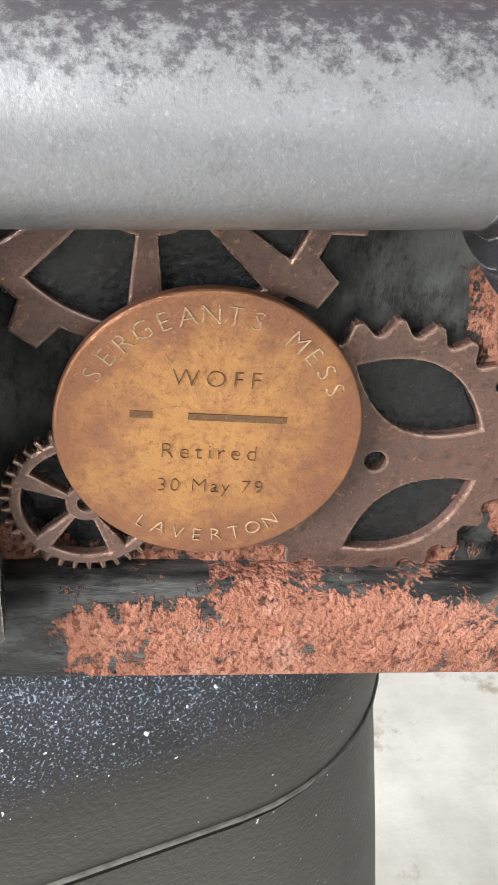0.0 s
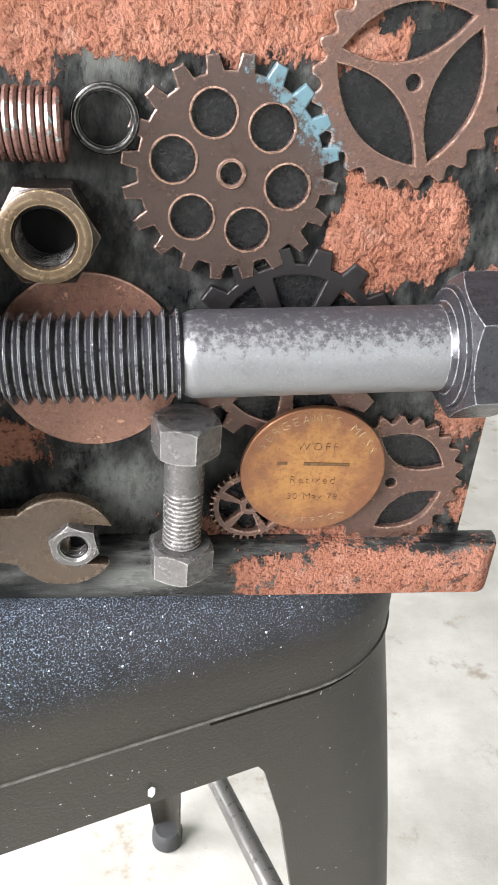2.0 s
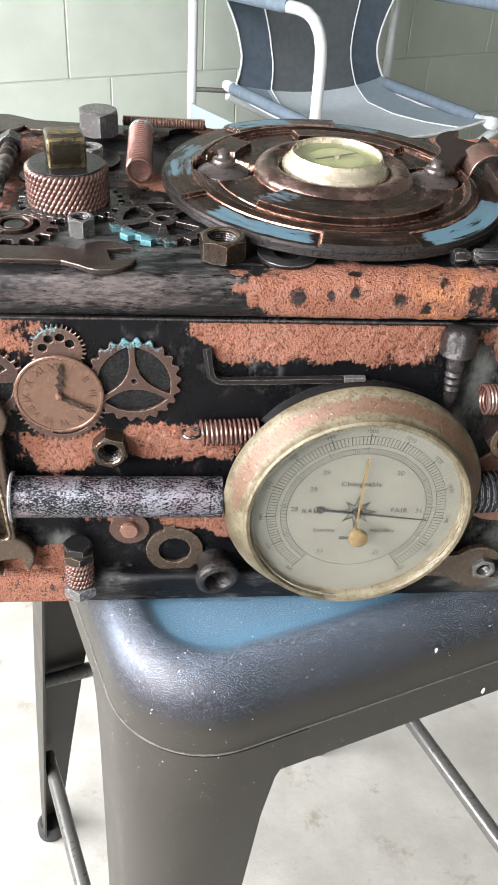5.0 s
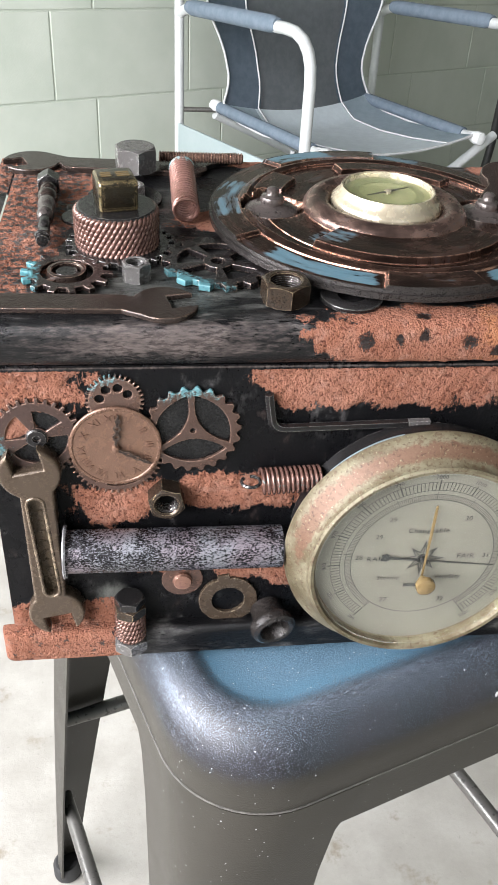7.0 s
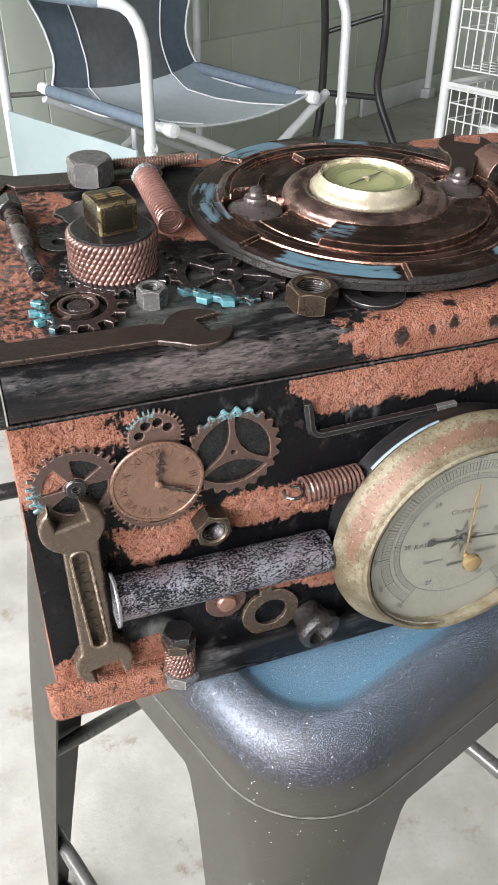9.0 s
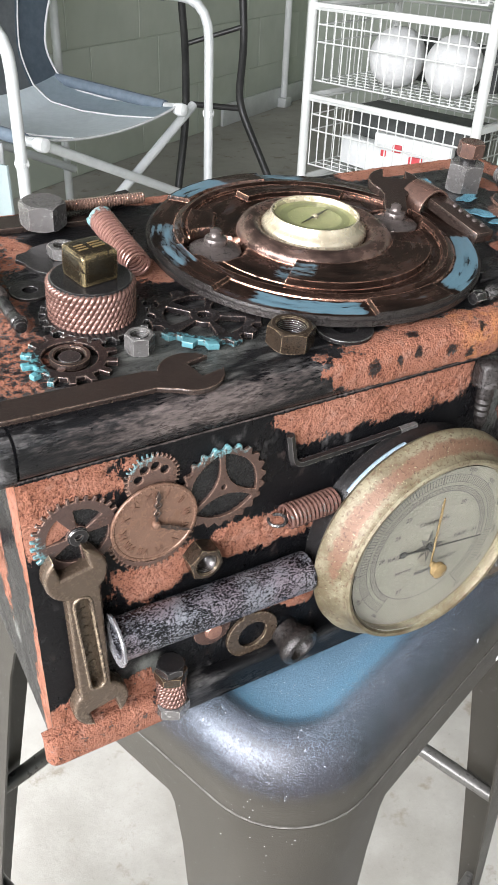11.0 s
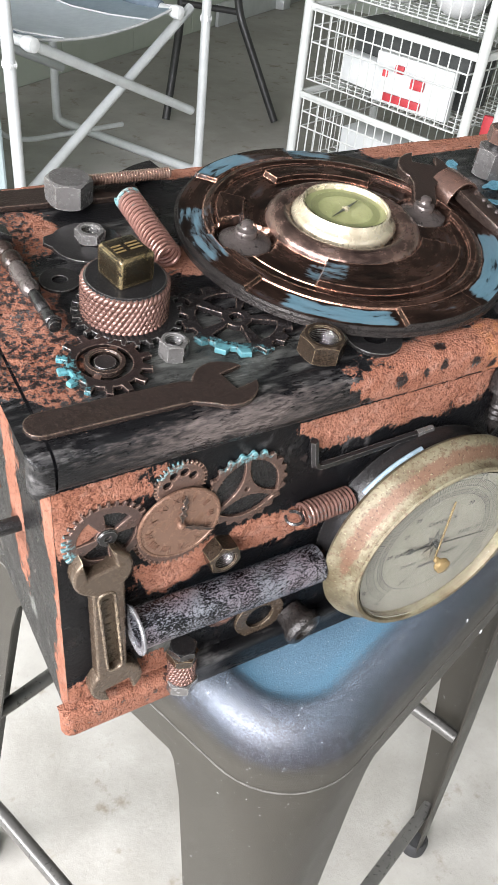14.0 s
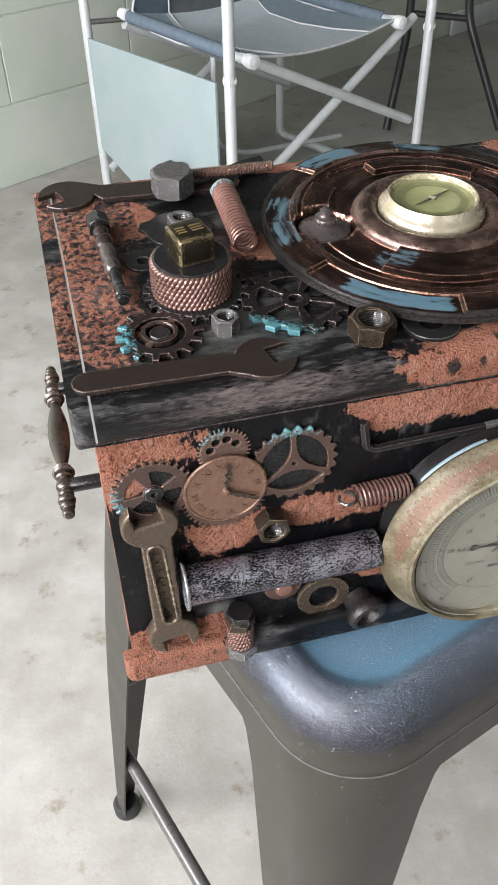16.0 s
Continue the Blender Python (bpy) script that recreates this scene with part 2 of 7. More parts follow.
def frosted_material():
    """Black pipe with a fine crazed frosting of lilac-white paint, thinner in patches."""
    m, nt, bsdf = shader("frosted_pipe_paint")
    p = coords(nt)
    craze = noise_tex(nt, coords(nt, (1.0, 1.0, 0.55)), 1500, 4, 0.7, 0.8)
    cloud = noise_tex(nt, p, 70, 4, 0.6)
    frost = ramp(nt, calc(nt, "ADD", craze, calc(nt, "MULTIPLY", calc(nt, "SUBTRACT", cloud, 0.5), 0.45)), 0.47, 0.55)
    tint = mix(nt, ramp(nt, noise_tex(nt, p, 40, 3, 0.5), 0.4, 0.6), (0.22, 0.225, 0.25), (0.205, 0.175, 0.20))
    put(nt, bsdf.inputs["Base Color"], mix(nt, frost, (0.014, 0.013, 0.016), tint))
    put(nt, bsdf.inputs["Roughness"], ramp(nt, frost, 0, 1, 0.18, 0.36))
    bsdf.inputs["Metallic"].default_value = 0.6
    put(nt, bsdf.inputs["Normal"], bump(nt, craze, 0.5, 0.0006))
    return m


TURQ = (0.06, 0.165, 0.19)
SKYB = (0.072, 0.15, 0.18)
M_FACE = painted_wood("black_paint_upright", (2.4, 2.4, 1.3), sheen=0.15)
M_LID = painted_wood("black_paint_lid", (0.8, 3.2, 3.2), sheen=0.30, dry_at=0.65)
M_BRONZE = metal("dark_bronze", (0.37, 0.205, 0.15), (0.035, 0.024, 0.022), 0.34, 0.4, wear=(0.62, 0.40, 0.30))
M_BRONZE_T = metal("dark_bronze_turquoise_top", (0.27, 0.16, 0.12), (0.04, 0.027, 0.024), 0.32, 0.4, side_tone=(0.09, 0.26, 0.29), side_dir=(0, 1, 0), side_at=0.015, wear=(0.62, 0.40, 0.30))
M_BRONZE_TS = metal("small_bronze_turquoise_top", (0.40, 0.24, 0.18), (0.04, 0.027, 0.024), 0.34, 0.4, side_tone=(0.09, 0.26, 0.29), side_dir=(-0.3, 0.95, 0), side_at=0.0068, wear=(0.62, 0.40, 0.30))
M_BRONZE_TR = metal("dark_bronze_blue_side", (0.17, 0.108, 0.088), (0.04, 0.028, 0.025), 0.34, 0.4, side_tone=SKYB, side_dir=(0.8, 0.6, 0), side_at=0.0150, wear=(0.62, 0.40, 0.30))
M_BRONZE_TL = metal("dark_bronze_turquoise_side", (0.22, 0.135, 0.108), (0.04, 0.027, 0.025), 0.34, 0.4, side_tone=(0.07, 0.24, 0.27), side_dir=(-0.97, 0.1, 0), side_at=0.0128, wear=(0.62, 0.40, 0.30))
M_BRONZE_K = metal("dark_bronze_black_top", (0.37, 0.205, 0.15), (0.035, 0.024, 0.022), 0.34, 0.4, side_tone=(0.004, 0.004, 0.0045), side_dir=(0, 1, 0), side_at=-0.001, side_full=0.97, wear=(0.55, 0.36, 0.28))
M_BRONZE_TP = metal("dark_bronze_faint_blue", (0.37, 0.205, 0.15), (0.04, 0.027, 0.025), 0.34, 0.4, side_tone=SKYB, side_dir=(-0.9, -0.4, 0), side_at=0.0180, wear=(0.62, 0.40, 0.30))
M_BRONZE_TRG = metal("black_bronze_turquoise_side", (0.075, 0.052, 0.046), (0.010, 0.008, 0.008), 0.32, 0.45, side_tone=(0.07, 0.24, 0.27), side_dir=(-0.97, 0.1, 0), side_at=0.0100, wear=(0.50, 0.36, 0.30))
M_BRONZE_TB = metal("dark_bronze_turquoise_front", (0.045, 0.034, 0.032), (0.012, 0.011, 0.012), 0.38, 0.5, side_tone=(0.07, 0.20, 0.225), side_dir=(-0.28, -0.95, 0), side_at=0.0165, wear=(0.42, 0.30, 0.24))
M_BLACK = metal("black_iron", (0.065, 0.060, 0.058), (0.006, 0.006, 0.0065), 0.26, 0.45, 0.7, wear=(0.40, 0.38, 0.36), wear_radius=0.0005)
M_BLACKBROWN = metal("black_brown_iron", (0.115, 0.080, 0.066), (0.008, 0.006, 0.0055), 0.25, 0.45, 0.7, wear=(0.42, 0.29, 0.22), wear_radius=0.0005)
M_STEEL = metal("dusted_steel", (0.56, 0.56, 0.56), (0.14, 0.13, 0.14), 0.3, 0.3, 0.9, speck=(0.36, 0.38, 0.40), speck_amount=0.35)
M_PIPE = frosted_material()
# shank's upper side darkened: black speckle plus the dark overhead reflection, painted in
M_SHANK = metal("frosted_bolt_steel", (0.40, 0.41, 0.405), (0.13, 0.13, 0.135), 0.50, 0.5, 0.85, side_tone=(0.020, 0.018, 0.022), side_dir=(-1, 0, 0), side_at=0.0022, side_full=0.96, scale=1.4, relief_depth=0.2)
M_THREAD = metal("dark_bolt_thread", (0.11, 0.11, 0.12), (0.012, 0.011, 0.013), 0.3, 0.4, 0.85, wear=(0.62, 0.63, 0.65), wear_radius=0.0005)
M_MESH = metal("dark_copper_mesh", (0.62, 0.35, 0.28), (0.03, 0.015, 0.013), 0.24, 0.4, 0.9)
M_KNOB = metal("silvery_knob", (0.30, 0.262, 0.245), (0.035, 0.026, 0.024), 0.25, 0.4, 0.92)
M_NUT = metal("brown_brass_nut", (0.13, 0.088, 0.060), (0.010, 0.008, 0.006), 0.25, 0.45, 0.85, wear=(0.55, 0.42, 0.28))
M_GILT = metal("blackened_gilt_brass", (0.060, 0.043, 0.022), (0.006, 0.005, 0.004), 0.32, 0.55, 0.75, scale=0.9, wear=(0.62, 0.48, 0.25), wear_radius=0.0030)
M_SEAM = plain("pale_weld_line", (0.05, 0.047, 0.042), (0.115, 0.11, 0.10), 300, 0.5)
M_GREY = metal("grey_zinc", (0.40, 0.39, 0.38), (0.045, 0.040, 0.037), 0.36, 0.45, 0.85, wear=(0.74, 0.72, 0.68))
M_GREYTOP = metal("grey_zinc_black_top", (0.48, 0.47, 0.46), (0.045, 0.040, 0.037), 0.36, 0.45, 0.85, side_tone=(0.006, 0.006, 0.008), side_dir=(0, 0, 1), side_at=0.0075, side_full=0.97, wear=(0.74, 0.72, 0.68))
M_BRASSDK = metal("dark_brass", (0.27, 0.185, 0.105), (0.055, 0.038, 0.026), 0.36, 0.45, wear=(0.62, 0.48, 0.28))
M_GUN = metal("brown_gunmetal", (0.205, 0.145, 0.095), (0.05, 0.036, 0.027), 0.38, 0.4, 0.75, wear=(0.60, 0.48, 0.34))
M_SOOT = metal("sooty_cast_iron", (0.11, 0.095, 0.088), (0.006, 0.0055, 0.0055), 0.30, 0.5, 0.7, relief_depth=1.0)
M_CASTING = metal("grainy_brass_casting", (0.30, 0.22, 0.14), (0.03, 0.022, 0.015), 0.42, 0.5, 0.7, scale=1.6, relief_depth=1.0)
M_MEDAL = medal_material()
M_COPPER = metal("copper", (0.78, 0.44, 0.31), (0.12, 0.055, 0.045), 0.32, 0.4, 0.85, wear=(0.74, 0.47, 0.36))
M_COPPER_T = metal("copper_with_turquoise", (0.60, 0.33, 0.26), (0.05, 0.024, 0.022), 0.26, 0.5, 0.85, side_tone=(0.09, 0.30, 0.31), side_dir=(-0.75, 0.3, 0), side_at=0.0045)
M_SPRING_T = metal("copper_spring_turquoise_end", (0.70, 0.38, 0.30), (0.11, 0.05, 0.043), 0.3, 0.35, 0.85, side_tone=(0.10, 0.29, 0.31), side_dir=(0, 0, 1), side_at=0.046)
M_CLOCK = metal("copper_clock_face", (0.46, 0.262, 0.172), (0.10, 0.056, 0.04), 0.38, 0.35, 0.7)
M_CLOCKDK = metal("dark_copper_numerals", (0.30, 0.165, 0.11), (0.10, 0.052, 0.037), 0.4, 0.4, 0.7)
M_IVORY = plain("pale_lacquered_brass", (0.42, 0.36, 0.255), (0.50, 0.44, 0.325), 18, 0.26, 0.02, 0.0001, metallic=0.65)
M_RUBBER = plain("black_plastic", (0.012, 0.012, 0.013), (0.03, 0.03, 0.03), 60, 0.5)
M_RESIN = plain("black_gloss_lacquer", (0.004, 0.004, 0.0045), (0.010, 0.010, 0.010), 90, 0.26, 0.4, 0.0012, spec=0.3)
# near-black that stands in for the shade deep in the nuts' bores
M_BORE = plain("black_bore_shade", (0.003, 0.003, 0.003), (0.006, 0.006, 0.006), 90, 0.6, 0.2, 0.0004, spec=0.1)
M_INK = plain("black_ink", (0.006, 0.006, 0.006), (0.012, 0.012, 0.011), 300, 0.6)
M_INKGREY = plain("faded_ink", (0.018, 0.018, 0.017), (0.032, 0.031, 0.028), 300, 0.6)
M_DIAL = plain("silvered_dial", (0.098, 0.092, 0.074), (0.114, 0.108, 0.087), 30, 0.5, 0.05, 0.0003)
M_GOLD = metal("gilt_brass", (0.58, 0.43, 0.21), (0.16, 0.105, 0.045), 0.3, 0.4)
M_COMPASSDK = plain("dark_olive_print", (0.055, 0.060, 0.02), (0.085, 0.09, 0.035), 90, 0.4, 0.05, 0.0003)
M_COMPASS = plain("olive_compass_card", (0.10, 0.105, 0.04), (0.155, 0.155, 0.075), 90, 0.4, 0.05, 0.0003)


def bezel_material():
    m, nt, bsdf = shader("patinated_brass_bezel")
    p = coords(nt)
    cloud, fine = noise_tex(nt, p, 60, 5, 0.65), noise_tex(nt, p, 600, 6, 0.7)
    col = mix(nt, ramp(nt, cloud, 0.35, 0.65), (0.080, 0.063, 0.034), (0.155, 0.136, 0.088))
    col = mix(nt, ramp(nt, noise_tex(nt, p, 130, 4, 0.6), 0.58, 0.76, 0, 0.4), col, (0.17, 0.19, 0.13))
    # the pinkish band round the upper part of the bezel's flank
    band = calc(nt, "ADD", attribute(nt, "band"), calc(nt, "MULTIPLY", calc(nt, "SUBTRACT", noise_tex(nt, p, 220, 6, 0.75), 0.5), 1.1))
    col = mix(nt, ramp(nt, band, 0.42, 0.62, 0, 0.85), col, (0.115, 0.058, 0.036))
    col = mix(nt, ramp(nt, noise_tex(nt, p, 330, 5, 0.7), 0.52, 0.64, 0, 0.7), col, (0.075, 0.040, 0.022))
    col = mix(nt, ramp(nt, fine, 0.55, 0.63, 0, 0.8), col, (0.045, 0.024, 0.012))
    col = mix(nt, ramp(nt, noise_tex(nt, p, 900, 3, 0.6), 0.62, 0.70, 0, 0.7), col, (0.26, 0.24, 0.15))
    put(nt, bsdf.inputs["Base Color"], col)
    bsdf.inputs["Metallic"].default_value = 0.3
    put(nt, bsdf.inputs["Roughness"], ramp(nt, cloud, 0.3, 0.7, 0.42, 0.66))
    put(nt, bsdf.inputs["Normal"], bump(nt, calc(nt, "ADD", fine, cloud), 0.4, 0.0006))
    return m


def disc_material(name, lo, hi, haze):
    """Dark bronze brushed round its centre: copper on the steps' edges, blue paint dragged along the rings."""
    m, nt, bsdf = shader(name)
    p = coords(nt)
    flat = nt.nodes.new("ShaderNodeVectorMath")
    flat.operation = "MULTIPLY"
    put(nt, flat.inputs[0], p)
    flat.inputs[1].default_value = (1, 1, 0)
    far = nt.nodes.new("ShaderNodeVectorMath")
    far.operation = "LENGTH"
    put(nt, far.inputs[0], flat.outputs[0])
    way = nt.nodes.new("ShaderNodeVectorMath")
    way.operation = "NORMALIZE"
    put(nt, way.inputs[0], flat.outputs[0])
    small = nt.nodes.new("ShaderNodeVectorMath")
    small.operation = "SCALE"
    put(nt, small.inputs[0], way.outputs[0])
    small.inputs["Scale"].default_value = 0.016
    tall = nt.nodes.new("ShaderNodeCombineXYZ")
    put(nt, tall.inputs[2], far.outputs["Value"])
    polar = nt.nodes.new("ShaderNodeVectorMath")
    polar.operation = "ADD"
    put(nt, polar.inputs[0], small.outputs[0]), put(nt, polar.inputs[1], tall.outputs[0])
    streak, drag = noise_tex(nt, polar.outputs[0], 420, 6, 0.7), noise_tex(nt, polar.outputs[0], 150, 6, 0.68)
    big, fine = noise_tex(nt, p, 45, 5, 0.65), noise_tex(nt, p, 1500, 4, 0.65)
    tone = calc(nt, "ADD", calc(nt, "MULTIPLY", drag, 0.5), calc(nt, "ADD", calc(nt, "MULTIPLY", big, 0.35), calc(nt, "MULTIPLY", streak, 0.2)))
    col = mix(nt, ramp(nt, tone, 0.42, 0.66), lo, hi)
    col = mix(nt, ramp(nt, fine, 0.52, 0.70, 0, 0.5), col, (0.010, 0.007, 0.006))
    e = calc(nt, "MULTIPLY", edges(nt, 0.0012, 0.006, 0.10), ramp(nt, noise_tex(nt, p, 240, 4, 0.65), 0.34, 0.52))
    col = mix(nt, e, col, (0.72, 0.41, 0.30))
    blue = calc(nt, "ADD", attribute(nt, "wash"), calc(nt, "MULTIPLY", calc(nt, "SUBTRACT", calc(nt, "ADD", calc(nt, "MULTIPLY", drag, 0.7), calc(nt, "MULTIPLY", streak, 0.3)), 0.5), 2.4))
    paint = ramp(nt, blue, 0.30, 0.66, 0, 0.8)
    col = mix(nt, paint, col, mix(nt, streak, (0.05, 0.12, 0.16), (0.13, 0.25, 0.31)))
    col = mix(nt, ramp(nt, drag, 0.56, 0.70, 0, haze), col, (0.12, 0.145, 0.17))
    put(nt, bsdf.inputs["Base Color"], col)
    put(nt, bsdf.inputs["Metallic"], ramp(nt, paint, 0, 1, 0.85, 0.2))
    put(nt, bsdf.inputs["Roughness"], calc(nt, "ADD", ramp(nt, tone, 0.35, 0.7, 0.16, 0.34), calc(nt, "MULTIPLY", paint, 0.15)))
    put(nt, bsdf.inputs["Normal"], bump(nt, calc(nt, "ADD", calc(nt, "MULTIPLY", streak, 0.8), calc(nt, "MULTIPLY", fine, 0.3)), 0.3, 0.0005))
    return m


def glass_material():
    m, nt, bsdf = shader("clear_glass")
    bsdf.inputs["Base Color"].default_value = (0.97, 0.985, 0.97, 1)
    bsdf.inputs["Transmission Weight"].default_value = 1.0
    bsdf.inputs["Roughness"].default_value = 0.02
    bsdf.inputs["IOR"].default_value = 1.2
    return m


def stool_material():
    """Gunmetal powder coat; on the seat a blue sprayed patch with overspray of white specks round it."""
    m, nt, bsdf = shader("gunmetal_stool_paint")
    p = coords(nt)
    cloud, fine = noise_tex(nt, p, 14, 5, 0.6), noise_tex(nt, p, 900, 3, 0.6)
    base = mix(nt, calc(nt, "ADD", calc(nt, "MULTIPLY", ramp(nt, cloud, 0.35, 0.65), 0.6), calc(nt, "MULTIPLY", ramp(nt, noise_tex(nt, p, 1400, 2, 0.5), 0.4, 0.62), 0.5)), (0.0185, 0.0165, 0.0125), (0.029, 0.026, 0.0205))
    spray = attribute(nt, "spray")
    dust = attribute(nt, "dust")
    speck = noise_tex(nt, p, 700, 4, 0.8)
    blue = mix(nt, ramp(nt, noise_tex(nt, p, 1300, 3, 0.7), 0.40, 0.60), (0.050, 0.098, 0.145), (0.135, 0.225, 0.30))
    blue = mix(nt, calc(nt, "MULTIPLY", attribute(nt, "ring"), 0.8), blue, (0.075, 0.185, 0.27))
    dark = mix(nt, ramp(nt, calc(nt, "ADD", noise_tex(nt, p, 2400, 4, 0.75), calc(nt, "MULTIPLY", dust, 0.15)), 0.63, 0.78), (0.0045, 0.0045, 0.0055), (0.17, 0.21, 0.26))
    dots = ramp(nt, calc(nt, "ADD", noise_tex(nt, p, 1900, 3, 0.6), calc(nt, "MULTIPLY", dust, 0.12)), 0.62, 0.72)
    dark = mix(nt, dots, dark, (0.24, 0.29, 0.36))
    dark = mix(nt, ramp(nt, noise_tex(nt, p, 22, 3, 0.5), 0.45, 0.6, 0, 0.18), dark, (0.045, 0.036, 0.042))
    sp = calc(nt, "ADD", spray, calc(nt, "MULTIPLY", calc(nt, "SUBTRACT", noise_tex(nt, p, 1100, 5, 0.8), 0.5), 2.3))
    dd = calc(nt, "ADD", dust, calc(nt, "MULTIPLY", calc(nt, "SUBTRACT", speck, 0.5), 0.7))
    col = mix(nt, ramp(nt, dd, 0.10, 0.42), base, dark)
    col = mix(nt, ramp(nt, sp, 0.40, 0.66), col, blue)
    # pale rim patch: a highlight on the rounded edge, put into the colour
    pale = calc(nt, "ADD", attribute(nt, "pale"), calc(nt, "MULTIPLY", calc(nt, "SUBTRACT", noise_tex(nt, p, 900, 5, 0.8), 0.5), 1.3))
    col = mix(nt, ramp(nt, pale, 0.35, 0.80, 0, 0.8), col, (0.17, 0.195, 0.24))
    white = ramp(nt, calc(nt, "ADD", noise_tex(nt, p, 640, 1, 0.4), calc(nt, "MULTIPLY", dust, 0.03)), 0.765, 0.79)
    col = mix(nt, white, col, (0.5, 0.53, 0.55))
    put(nt, bsdf.inputs["Base Color"], col)
    bsdf.inputs["Specular IOR Level"].default_value = 0.38
    put(nt, bsdf.inputs["Roughness"], calc(nt, "ADD", ramp(nt, cloud, 0.3, 0.7, 0.36, 0.46), calc(nt, "MULTIPLY", spray, 0.15)))
    put(nt, bsdf.inputs["Normal"], bump(nt, calc(nt, "ADD", fine, calc(nt, "MULTIPLY", speck, calc(nt, "MULTIPLY", dust, 1.5))), 0.45, 0.0005))
    return m


def concrete_material():
    m, nt, bsdf = shader("worn_concrete")
    p = coords(nt, world_space=True)
    big, mid, fine = noise_tex(nt, p, 1.3, 6, 0.6), noise_tex(nt, p, 9, 6, 0.65), noise_tex(nt, p, 130, 6, 0.7)
    col = mix(nt, ramp(nt, calc(nt, "ADD", calc(nt, "MULTIPLY", big, 0.55), calc(nt, "MULTIPLY", mid, 0.5)), 0.36, 0.68), (0.270, 0.257, 0.228), (0.395, 0.382, 0.35))
    col = mix(nt, ramp(nt, noise_tex(nt, p, 11, 6, 0.7), 0.56, 0.69, 0, 0.75), col, (0.18, 0.15, 0.105))
    col = mix(nt, ramp(nt, fine, 0.60, 0.74, 0, 0.6), col, (0.17, 0.16, 0.14))
    put(nt, bsdf.inputs["Base Color"], col)
    put(nt, bsdf.inputs["Roughness"], ramp(nt, mid, 0.3, 0.7, 0.55, 0.8))
    put(nt, bsdf.inputs["Normal"], bump(nt, calc(nt, "ADD", mid, calc(nt, "MULTIPLY", fine, 0.5)), 0.3, 0.003))
    return m


def block_material():
    m, nt, bsdf = shader("pale_green_block_paint")
    p = coords(nt, world_space=True)
    info = nt.nodes.new("ShaderNodeObjectInfo")
    big, fine = noise_tex(nt, p, 3.5, 5, 0.6), noise_tex(nt, p, 160, 5, 0.65)
    col = mix(nt, ramp(nt, big, 0.3, 0.7), (0.42, 0.46, 0.395), (0.49, 0.525, 0.46))
    col = mix(nt, calc(nt, "MULTIPLY", info.outputs["Random"], 0.10), col, (0.43, 0.465, 0.39))
    put(nt, bsdf.inputs["Base Color"], col)
    bsdf.inputs["Roughness"].default_value = 0.6
    put(nt, bsdf.inputs["Normal"], bump(nt, fine, 0.35, 0.002))
    return m


M_DISC = disc_material("bronze_disc", (0.024, 0.015, 0.012), (0.125, 0.068, 0.050), 0.5)
M_DISCHI = disc_material("polished_bronze_dome", (0.075, 0.050, 0.043), (0.34, 0.22, 0.18), 0.5)
M_BEZEL, M_GLASS, M_STOOL = bezel_material(), glass_material(), stool_material()
M_CONCRETE, M_BLOCK = concrete_material(), block_material()
M_MORTAR = plain("pale_green_mortar", (0.39, 0.43, 0.365), (0.43, 0.465, 0.40), 20, 0.75, 0.3, 0.002)
M_CEIL = plain("dark_unseen_ceiling", (0.11, 0.11, 0.105), (0.14, 0.14, 0.135), 3, 0.8)
M_TUBE = plain("silver_grey_tube_paint", (0.50, 0.52, 0.52), (0.58, 0.60, 0.60), 12, 0.38, 0.05, 0.0004, 0.25)
M_WHITE = plain("white_coated_wire", (0.56, 0.58, 0.56), (0.63, 0.64, 0.62), 15, 0.45, 0.05, 0.0004)
M_CLOTH_DARK = plain("dark_slate_mesh", (0.135, 0.15, 0.16), (0.17, 0.185, 0.195), 40, 0.85, 0.4, 0.001)
# seat cloths, grey and pale, are lighter than the back's: light painted in
M_CLOTH_GREY = plain("grey_mesh_lit", (0.62, 0.68, 0.71), (0.68, 0.74, 0.77), 40, 0.85, 0.4, 0.001)
M_CLOTH_BLUE = plain("slate_blue_fabric", (0.10, 0.135, 0.17), (0.135, 0.17, 0.21), 40, 0.85, 0.4, 0.001)
M_CLOTH_PALE = plain("slate_blue_mesh_lit", (0.34, 0.42, 0.47), (0.40, 0.48, 0.53), 40, 0.85, 0.4, 0.001)
M_PIPING = plain("pale_piping", (0.40, 0.42, 0.43), (0.5, 0.5, 0.5), 40, 0.7)
M_PANEL = plain("pale_blue_table_panel", (0.27, 0.33, 0.335), (0.31, 0.365, 0.37), 6, 0.4, 0.05, 0.0004)
M_BLACKTUBE = plain("black_tube_paint", (0.02, 0.02, 0.02), (0.035, 0.035, 0.034), 12, 0.4)
M_POLY = plain("white_polystyrene", (0.62, 0.63, 0.63), (0.68, 0.68, 0.68), 120, 0.8, 0.5, 0.002)
M_PAPER = plain("white_printed_paper", (0.66, 0.68, 0.68), (0.74, 0.75, 0.75), 8, 0.6)
M_PALEBLUE = plain("pale_blue_sky_reflection", (0.16, 0.22, 0.27), (0.24, 0.31, 0.35), 150, 0.35, 0.2, 0.0006)
M_RED = plain("red_print", (0.48, 0.035, 0.05), (0.56, 0.06, 0.07), 15, 0.55)
M_YELLOW = plain("yellow_card", (0.60, 0.52, 0.12), (0.66, 0.58, 0.18), 15, 0.6)
M_PINK = plain("pale_pink_card", (0.62, 0.48, 0.56), (0.68, 0.55, 0.62), 15, 0.6)
M_MAUVE = plain("mauve_card", (0.34, 0.16, 0.24), (0.42, 0.22, 0.3), 15, 0.6)
